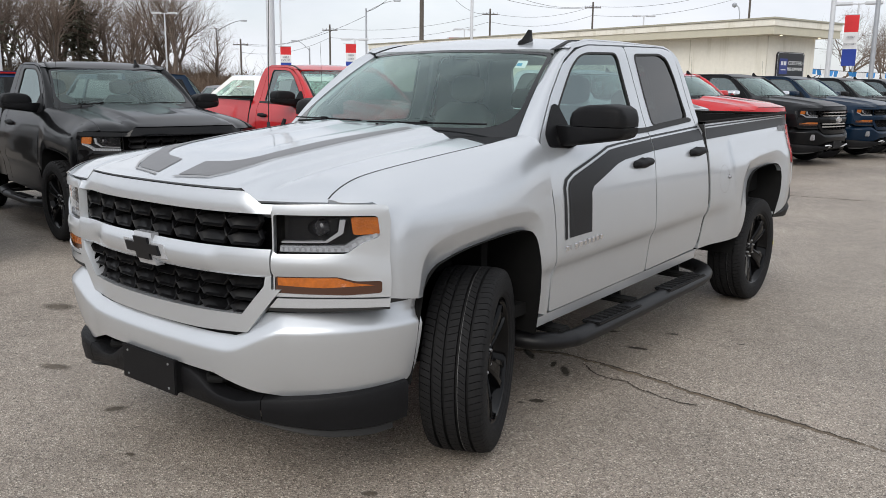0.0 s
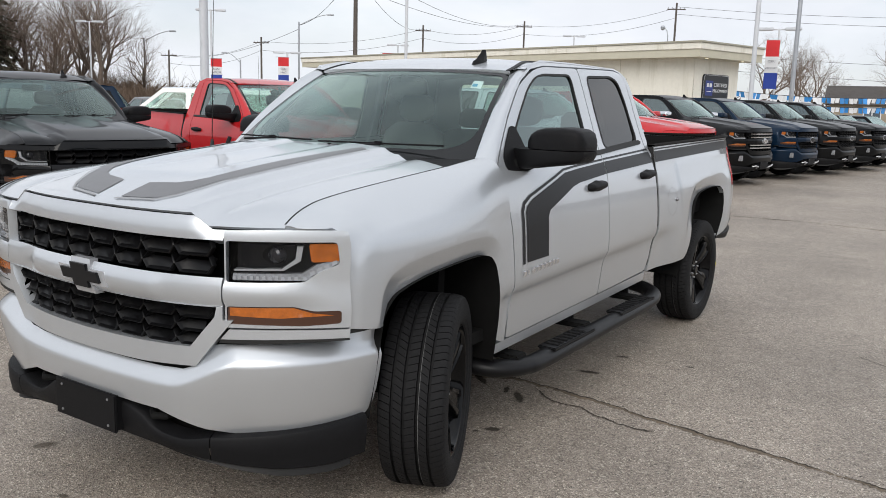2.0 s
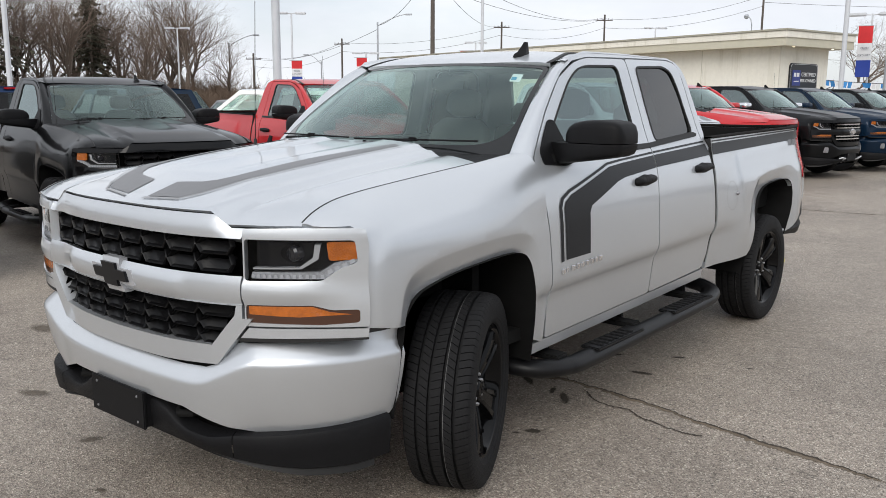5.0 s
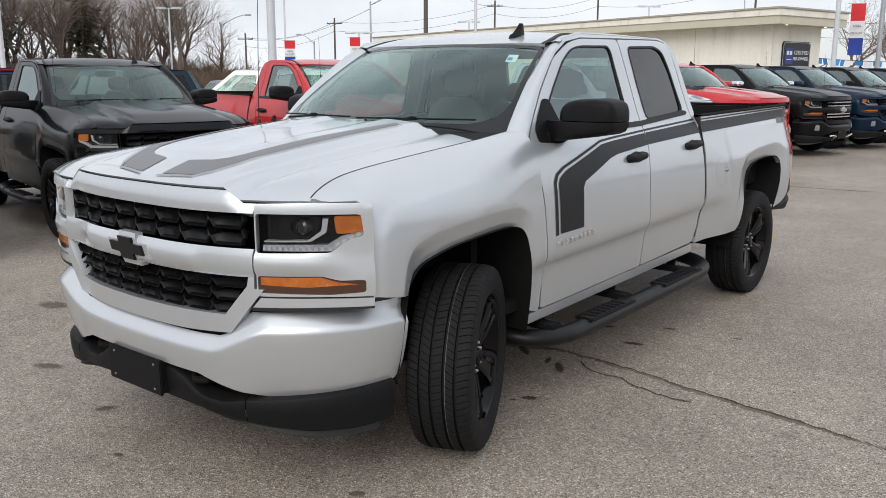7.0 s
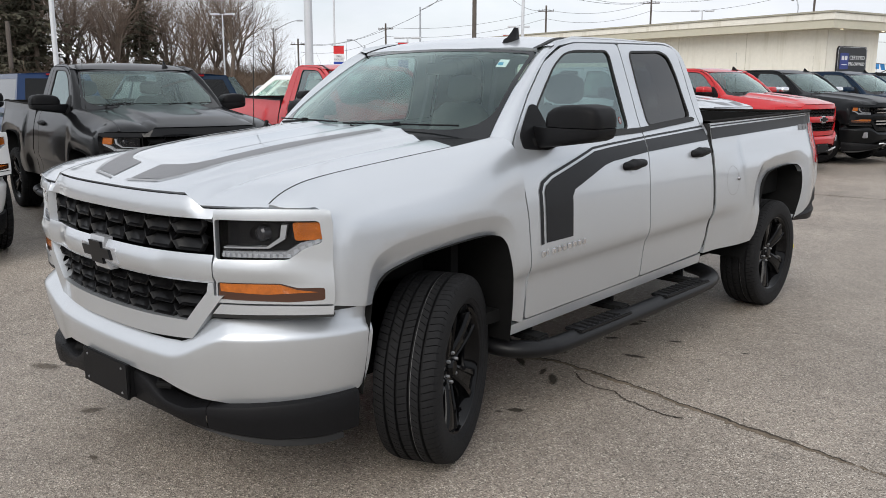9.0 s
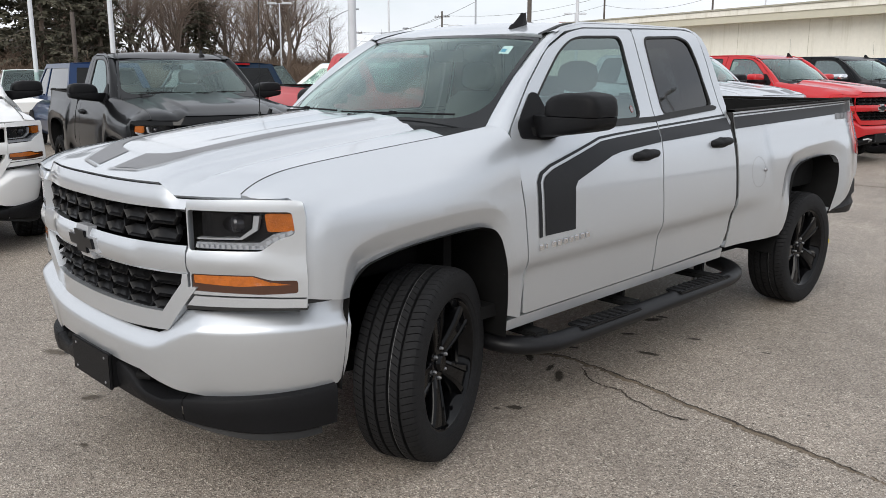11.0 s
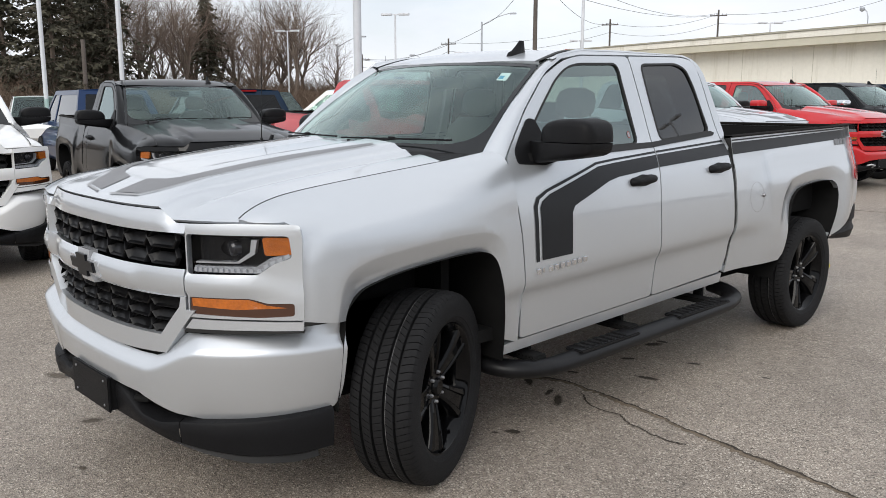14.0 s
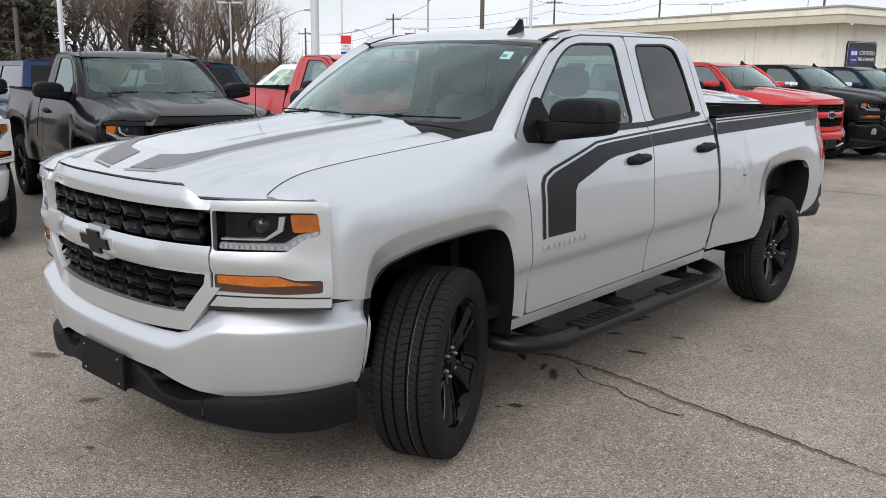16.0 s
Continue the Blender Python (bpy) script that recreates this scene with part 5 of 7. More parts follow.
def mirror_part(t, flip, shell, body, chrome, folded=False):
    s = -1 if flip else 1
    # a rounded cap over a black base that runs into the door's corner
    def shellf(cut, stations, e=0.34):
        rows = []
        for x, y0, y1, z0, z1 in stations:
            ring = []
            for k in range(25):
                a = 2 * math.pi * k / 24
                c, sn = math.cos(a), math.sin(a)
                z = (z0 + z1) / 2 + (z1 - z0) / 2 * math.copysign(abs(sn) ** e, sn)
                ring.append((s * x, (y0 + y1) / 2 + (y1 - y0) / 2 * math.copysign(abs(c) ** e, c), max(z, cut[0]) if cut[0] else min(z, cut[1])))
            rows.append(ring)
        bm = loft(bmesh.new(), rows)
        for r in (rows[0], rows[-1]):
            bm.faces.new([bm.verts.new(p) for p in r[:-1]])
        bmesh.ops.remove_doubles(bm, verts=bm.verts, dist=1e-4)
        bmesh.ops.recalc_face_normals(bm, faces=bm.faces)
        return bm

    upper = ((0.962, 0.64, 0.78, 1.410, 1.440), (0.972, 0.612, 0.80, 1.39, 1.480), (0.990, 0.595, 0.81, 1.36, 1.506), (1.02, 0.582, 0.818, 1.35, 1.523), (1.07, 0.576, 0.82, 1.35, 1.534), (1.16, 0.574, 0.815, 1.35, 1.538), (1.225, 0.581, 0.80, 1.35, 1.531), (1.252, 0.592, 0.785, 1.352, 1.518), (1.266, 0.612, 0.77, 1.362, 1.492), (1.272, 0.64, 0.75, 1.385, 1.462))
    under = ((0.865, 0.645, 0.79, 1.322, 1.44), (0.90, 0.630, 0.795, 1.322, 1.45), (0.945, 0.600, 0.80, 1.326, 1.46), (1.0, 0.580, 0.81, 1.333, 1.49), (1.07, 0.574, 0.818, 1.343, 1.5), (1.16, 0.573, 0.812, 1.356, 1.5), (1.225, 0.580, 0.797, 1.367, 1.5), (1.252, 0.591, 0.782, 1.377, 1.48), (1.268, 0.615, 0.765, 1.396, 1.47))
    mm = part("door_mirror", shellf((1.431, None), upper), M_CHROME if chrome else shell, t, "black door mirror" if shell is M_PLASTIC else "", smooth=40)
    sail = rounded([(0.512, 1.328), (0.520, 1.388), (0.582, 1.455), (0.66, 1.535), (0.71, 1.53), (0.77, 1.41), (0.95, 1.380), (0.95, 1.350), (0.70, 1.312)], 0.02, 3)
    part("mirror_sail", panel(sail, lambda u, v: side(u, v, 0.006), step=0.06, thick=0.02, flip_x=flip, out=(1, 0, 0)), M_PLASTIC, mm)
    if folded:
        mm.data.transform(Matrix.Translation((s * 0.93, 0.62, 0)) @ Matrix.Rotation(radians(s * 78), 4, "Z") @ Matrix.Translation((-s * 0.98, -0.70, 0)))
        return
    part("mirror_lower_shell", shellf((None, 1.427), under), M_PLASTIC, mm, smooth=40)
    part("mirror_glass", boxes((s * 1.10 - 0.085, 0.80, 1.37, s * 1.10 + 0.085, 0.806, 1.51), bevel=0.002), M_MIRROR, mm)


def emblem(t, chrome):
    """A plain slanted cross on the middle bar: a bright rim with a dark face."""
    cross = [(-0.115, -0.022), (-0.05, -0.022), (-0.04, -0.050), (0.062, -0.050), (0.052, -0.022), (0.128, -0.022), (0.108, 0.022), (0.045, 0.022), (0.035, 0.050), (-0.068, 0.050), (-0.058, 0.022), (-0.135, 0.022)]
    y = nose(0) - 0.040
    e = part("emblem", panel([(u * 1.20, v * 1.32 + 0.943) for u, v in cross], lambda u, v: (u, y + 0.30 * max(0.0, abs(v - 0.943) - 0.028) + 0.08 * max(0.0, abs(u) - 0.08), v), step=0.02, thick=0.035, along=(0, 1, 0), out=(0, -1, 0)), M_LAMP_BRIGHT, t, "bright rimmed plain cross emblem")
    part("emblem_face", panel([(u * 0.94, v * 0.88 + 0.946) for u, v in cross], lambda u, v: (u, y - 0.010, v), step=0.05, thick=0.012, along=(0, 1, 0), out=(0, -1, 0)), M_CHROME if chrome else M_LAMP_DARK, e)


def striping(t):
    """Grey vinyl on the sides and the bonnet, and the row of small bright blocks on the front doors."""
    def lay(name, outline, fn, material, flip, step=0.024, out=(1, 0, 0)):
        part(name, panel(outline, fn, step=step, flip_x=flip, out=out), material, t)

    on_side = lambda u, v: side(u, v, 0.0030)
    on_bed = lambda u, v: bedside(u, v, 0.0028)
    for f in (False, True):
        thin = [(0.560, 0.862), (0.560, 1.128), (0.585, 1.168), (0.66, 1.200), (1.09, 1.306), (1.25, 1.317), (1.660, 1.338), (1.660, 1.328), (1.25, 1.307), (1.095, 1.295), (0.672, 1.188), (0.605, 1.158), (0.585, 1.122), (0.585, 0.865)]
        wide = [(0.605, 0.868), (0.605, 1.118), (0.622, 1.146), (0.682, 1.176), (1.10, 1.284), (1.25, 1.296), (1.656, 1.318), (1.646, 1.250), (1.26, 1.222), (1.17, 1.206), (0.87, 1.107), (0.845, 1.075), (0.835, 0.872)]
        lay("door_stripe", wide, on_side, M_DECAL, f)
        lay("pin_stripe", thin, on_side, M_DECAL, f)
        lay("door_stripe", [(1.668, 1.319), (2.446, 1.353), (2.452, 1.284), (1.655, 1.251)], on_side, M_DECAL, f)
        lay("pin_stripe", [(1.672, 1.339), (2.440, 1.374), (2.442, 1.364), (1.670, 1.329)], on_side, M_DECAL, f)
        lay("bed_stripe", [(2.496, 1.356), (4.505, 1.400), (4.525, 1.333), (4.0, 1.322), (2.496, 1.283)], on_bed, M_DECAL, f)
        lay("pin_stripe", [(2.496, 1.374), (4.50, 1.416), (4.50, 1.407), (2.496, 1.365)], on_bed, M_DECAL, f)
        # marking at the tail, as plain blocks
        for k, (a, b) in enumerate(((4.02, 4.10), (4.115, 4.17), (4.185, 4.28))):
            lay("tail_marking", [(a, 1.285), (b, 1.285), (b + 0.01, 1.33), (a + 0.01, 1.33)], on_bed, M_DECAL_HOOD, f, out=(1, 0, 0))
        for k in range(9):
            a = 0.558 + k * 0.0445
            s = -1 if f else 1
            z = 0.818 + 0.002 * k
            bm = bmesh.new()
            box(bm, min(s * SIDE(z), s * (SIDE(z) + 0.010)), a, z - 0.015, max(s * SIDE(z), s * (SIDE(z) + 0.010)), a + (0.033 if k != 1 else 0.013), z + 0.015, bevel=0.0045)
            part("door_badge", bm, M_CHROME, t)
    bonnet_stripes(t, lay)


def bonnet_stripes(t, lay=None):
    if lay is None:
        def lay(name, outline, fn, material, flip, step=0.05, out=(1, 0, 0)):
            part(name, panel(outline, fn, step=step, flip_x=flip, out=out), material, t)
    blade = [(0.115, -1.06), (0.29, -1.03), (0.335, -0.975), (0.37, -0.88), (0.40, -0.73), (0.412, -0.48), (0.412, 0.06), (0.36, 0.09), (0.335, -0.12), (0.315, -0.53), (0.305, -0.79), (0.275, -0.85), (0.225, -0.885), (0.10, -0.915)]
    pin = [(0.105, -1.085), (0.30, -1.052), (0.352, -0.985), (0.390, -0.88), (0.420, -0.73), (0.432, -0.48), (0.432, 0.06), (0.426, 0.06), (0.424, -0.48), (0.411, -0.73), (0.380, -0.88), (0.344, -0.975), (0.294, -1.040), (0.11, -1.072)]
    for f in (False, True):
        far = lambda u, v: max(-0.055, min(0.09, 0.085 - 0.36 * (v + 1.05))) - u
        on_hood = (lambda u, v: (far(u, v), v, hood_z(far(u, v), v) + 0.0022)) if f else (lambda u, v: (u, v, hood_z(u, v) + 0.0022))
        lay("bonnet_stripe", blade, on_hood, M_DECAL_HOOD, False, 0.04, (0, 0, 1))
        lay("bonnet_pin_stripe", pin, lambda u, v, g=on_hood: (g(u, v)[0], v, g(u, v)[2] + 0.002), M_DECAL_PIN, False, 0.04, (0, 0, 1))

# ---- ground ----
def asphalt():
    m = bpy.data.materials.new("worn_asphalt")
    m.use_nodes = True
    nt = m.node_tree
    b = nt.nodes["Principled BSDF"]
    co = nt.nodes.new("ShaderNodeTexCoord").outputs["Object"]
    fine = node(nt, "ShaderNodeTexNoise", Vector=co, Scale=210.0, Detail=4.0, Roughness=0.75)
    cell = node(nt, "ShaderNodeTexVoronoi", Vector=co, Scale=160.0)
    pit = node(nt, "ShaderNodeTexNoise", Vector=co, Scale=32.0, Detail=5.0, Roughness=0.7)
    big = node(nt, "ShaderNodeTexNoise", Vector=co, Scale=0.55, Detail=6.0, Roughness=0.6)
    mid = node(nt, "ShaderNodeTexNoise", Vector=co, Scale=6.0, Detail=7.0, Roughness=0.75)
    tone = node(nt, "ShaderNodeSeparateColor", Color=cell.outputs["Color"])
    stone = ramp(nt, tone.outputs[0], (0.0, (0.105, 0.0865, 0.069)), (0.25, (0.236, 0.200, 0.1635)), (0.62, (0.325, 0.2775, 0.230)), (0.88, (0.406, 0.354, 0.297)), (1.0, (0.66, 0.60, 0.52)))
    gr = ramp(nt, fine.outputs[0], (0.30, grey(0.60)), (0.55, grey(1.0)), (0.75, grey(1.3)))
    pat = ramp(nt, big.outputs[0], (0.36, grey(0.86)), (0.64, grey(1.18)))
    spt = ramp(nt, mid.outputs[0], (0.29, grey(0.42)), (0.38, grey(0.92)), (0.6, grey(1.06)))
    hole = ramp(nt, pit.outputs[0], (0.325, grey(0.25)), (0.405, grey(0.96)), (0.7, grey(1.08)))
    col = stone
    for f in (gr, pat, spt, hole):
        x = node(nt, "ShaderNodeMix")
        x.data_type, x.blend_type = "RGBA", "MULTIPLY"
        x.inputs[0].default_value = 1.0
        nt.links.new(col, x.inputs[6])
        nt.links.new(f, x.inputs[7])
        col = x.outputs[2]
    nt.links.new(col, b.inputs["Base Color"])
    b.inputs["Roughness"].default_value = 0.62
    bp = node(nt, "ShaderNodeBump", Height=cell.outputs["Distance"], Strength=0.6, Distance=0.006)
    nt.links.new(bp.outputs[0], b.inputs["Normal"])
    return m


M_ASPHALT = asphalt()
RISE = 0.065


def ground_z(y):
    return RISE * sstep(4.0, 14.0, y)


gb = bmesh.new()
gx = [-900, -60, 60, 900]
loft(gb, [[(x, y, ground_z(y)) for x in gx] for y in [-900, -60, 0] + [4 + 0.5 * k for k in range(21)] + [20, 60, 900]])
ground = tagged(part("ground", gb, M_ASPHALT, smooth=40), "worn light grey asphalt car park", "ground", kind="structure")

M_CRACK = mat("crack_shadow", (0.040, 0.031, 0.024), 0.95, grain=(60, 0.5, 1.8))
M_FILLER = mat("crack_filler", (0.155, 0.122, 0.088), 0.95, grain=(110, 0.55, 1.5), bump=0.5, bscale=150)


def stain_material(name, colour, strength):
    """Dark soaked-in spots: a soft ragged patch that fades into the asphalt."""
    m = mat(name, colour, 0.8, grain=(90, 0.6, 1.5), spec=0.3)
    nt = m.node_tree
    b = nt.nodes["Principled BSDF"]
    co = nt.nodes.new("ShaderNodeTexCoord")
    mid = node(nt, "ShaderNodeVectorMath", i0=co.outputs["Generated"], i1=(0.5, 0.5, 0.5))
    mid.operation = "SUBTRACT"
    flat = node(nt, "ShaderNodeVectorMath", i0=mid.outputs[0], i1=(2.0, 2.0, 0.0))
    flat.operation = "MULTIPLY"
    far = node(nt, "ShaderNodeVectorMath", i0=flat.outputs[0])
    far.operation = "LENGTH"
    rag = node(nt, "ShaderNodeTexNoise", Vector=co.outputs["Object"], Scale=38.0, Detail=6.0, Roughness=0.7)
    add = node(nt, "ShaderNodeMath", i0=far.outputs["Value"], i1=rag.outputs[0])
    add.operation = "ADD"
    scale = node(nt, "ShaderNodeMapRange", Value=add.outputs[0])
    scale.inputs[1].default_value, scale.inputs[2].default_value = 0.85, 1.25
    scale.inputs[3].default_value, scale.inputs[4].default_value = strength, 0.0
    nt.links.new(scale.outputs[0], b.inputs["Alpha"])
    return m


M_STAIN = stain_material("oil_stain", (0.055, 0.046, 0.037), 0.9)
M_DAMP = stain_material("damp_spot", (0.12, 0.10, 0.078), 0.75)


def crack(points, width, rng, name="asphalt_crack", filler=True):
    """A ragged dark seam along points on the ground, each edge broken for itself, with crumbled spots beside it."""
    line = []
    for a, b in zip(points, points[1:]):
        n = max(2, int(math.dist(a, b) / 0.007))
        line += [(a[0] + (b[0] - a[0]) * i / n, a[1] + (b[1] - a[1]) * i / n) for i in range(n)]
    line.append(points[-1])
    bm, fill = bmesh.new(), bmesh.new()
    last, under, dx, slow, left, right = None, None, 0, 0, 0, 0
    for i, (x, y) in enumerate(line):
        p, q = line[max(i - 1, 0)], line[min(i + 1, len(line) - 1)]
        d = Vector((q[0] - p[0], q[1] - p[1], 0)).normalized()
        n = Vector((-d.y, d.x, 0))
        dx = dx * 0.90 + rng.uniform(-1, 1) * 0.0045
        slow = 0.96 * slow + 0.04 * rng.uniform(-3.5, 3.5)
        left, right = 0.5 * left + rng.uniform(-0.32, 0.32), 0.5 * right + rng.uniform(-0.32, 0.32)
        ends = min(1, i / 10, (len(line) - 1 - i) / 10 + 0.1)
        wl, wr = (width * (0.20 if filler else 0.45) * ends * max(0.06, 0.62 + slow + e) for e in (left, right))
        c = Vector((x, y, ground_z(y) + 0.004)) + n * dx
        pair = [bm.verts.new(c + n * wl), bm.verts.new(c - n * wr)]
        if last:
            bm.faces.new((last[0], pair[0], pair[1], last[1]))
        last = pair
        if filler:
            below = [fill.verts.new(c + n * wl * 0.5 - Vector((0, 0, 0.002))), fill.verts.new(c - n * (wr + width * ends * max(0.1, 0.55 + 0.6 * slow + 0.5 * right)) - Vector((0, 0, 0.002)))]
            if under:
                fill.faces.new((under[0], below[0], below[1], under[1]))
            under = below
        if rng.random() < 0.08:
            o = c + n * rng.choice((-1, 1)) * width * rng.uniform(0.7, 2.4)
            r = width * rng.uniform(0.05, 0.16)
            bm.faces.new([bm.verts.new(o + Vector((r * rng.uniform(0.5, 1.3) * math.cos(1.047 * k), r * rng.uniform(0.5, 1.3) * math.sin(1.047 * k), 0))) for k in range(6)])
    for b in (bm, fill):
        bmesh.ops.recalc_face_normals(b, faces=b.faces)
    if filler:
        part("crack_filler", fill, M_FILLER, ground, smooth=0)
    else:
        fill.free()
    return part(name, bm, M_CRACK, ground, smooth=0)


def stain(x, y, rx, ry, turn, rng):
    bm = bmesh.new()
    vs = []
    for k in range(24):
        a = 2 * math.pi * k / 24
        vs.append(bm.verts.new((1.35 * rx * math.cos(a), 1.35 * ry * math.sin(a), 0.0)))
    bm.faces.new(vs)
    ob = part("oil_stain", bm, M_DAMP if y < -0.2 or x < -1.9 else M_STAIN, ground, smooth=0)
    ob.matrix_basis = pose(x, y, 0.003, 0, 0, math.degrees(turn))
    return ob


rng = random.Random(4)
crack([(-0.68, 1.08), (-0.07, 1.20), (0.28, 1.26), (0.55, 1.38), (0.79, 1.36), (1.13, 1.32), (1.44, 1.25), (1.78, 1.19), (2.07, 1.17), (2.34, 1.10), (2.48, 1.09), (3.00, 0.98), (3.81, 0.94)], 0.040, rng)
crack([(0.73, 1.30), (0.87, 1.17), (0.95, 1.14), (1.09, 1.16), (1.21, 1.10), (1.35, 1.04), (1.57, 1.06)], 0.014, rng, filler=False)
crack([(-3.0, 10.2), (-0.40, 10.4), (0.55, 10.5), (1.5, 10.35), (4.5, 10.6)], 0.05, rng)
crack([(-0.27, 7.61), (0.95, 7.41), (2.38, 7.71), (4.02, 7.30)], 0.012, rng, filler=False)
crack([(2.18, 3.32), (2.89, 2.81), (3.61, 3.02)], 0.008, rng, filler=False)
for x, y, a, b, c in ((0.86, 0.577, 0.055, 0.032, 0.5), (0.48, 1.54, 0.05, 0.02, 0.4), (0.56, 2.02, 0.06, 0.025, 0.7), (0.50, 2.51, 0.05, 0.025, 0.2), (0.80, 0.50, 0.02, 0.012, 0.5), (1.35, 2.3, 0.03, 0.012, 0.2), (-2.92, -0.10, 0.16, 0.10, 0.2), (-0.75, -0.92, 0.07, 0.04, 1.0), (-1.62, -0.79, 0.12, 0.05, 0.4), (-0.20, -1.17, 0.035, 0.02, 0.1),
                      (0.89, -0.75, 0.045, 0.03, 0.6), (0.39, 1.23, 0.12, 0.03, 2.4), (0.73, 1.09, 0.11, 0.03, 2.2), (0.61, 1.16, 0.07, 0.02, 1.9), (0.86, 1.78, 0.09, 0.03, 0.2), (0.49, 2.41, 0.08, 0.04, 1.0), (0.91, 2.23, 0.05, 0.02, 0.5), (-2.31, 0.36, 0.10, 0.03, 0.5), (-2.51, 0.62, 0.14, 0.03, 0.6), (-2.00, -0.35, 0.06, 0.03, 0.2)):
    stain(x, y, a, b, c, rng)

# ---- the trucks of the row ----
pickup("silver double cab pickup truck with grey side stripes and black wheels", M_SILVER, step=0.04, stripes=True, fancy=True, steer=24, fold=True, m=pose(0, 0, LIFT))


def parked(x, y, facing, drop=0.0):
    return pose(x, y, ground_z(y) + LIFT - drop, 0, 0, facing + 90)


ROW = "trucks parked in the row"
pickup("black regular cab pickup truck with black wheels", M_BLACK, parked(-5.46, 2.274, -8.8, 0.036), ROW, regular=True, drop=0.036)
pickup("red regular cab pickup truck with black mirrors", M_RED, parked(-4.72, 5.42, -9), ROW, regular=True, steps=False, paper=True)
pickup("white pickup truck with amber front lamps", M_WHITE, parked(-5.9, -0.5, -9), ROW, steps=False)
pickup("silver pickup truck with grey bonnet stripes behind the bed", M_SILVER, parked(-3.62, 11.06, -10), ROW, steps=False, bonnet=True)
pickup("red double cab pickup truck with tow hooks", M_RED, parked(-3.14, 13.77, -10), ROW, mirror=M_RED, fog=True, steps=False)
pickup("charcoal black pickup truck with chrome mirrors and grille", M_CHARCOAL, parked(-2.66, 16.48, -10), ROW, chrome=True, fog=True, steps=False)
pickup("dark blue double cab pickup truck with chrome tow hooks", M_BLUE, parked(-2.18, 19.19, -10), ROW, mirror=M_BLUE, fog=True, steps=False)
dark = pickup("black double cab pickup truck with chrome tow hooks", M_CHARCOAL, parked(-1.70, 21.9, -10), ROW, fog=True, steps=False)
copy_thing(dark, parked(-1.22, 24.61, -10))


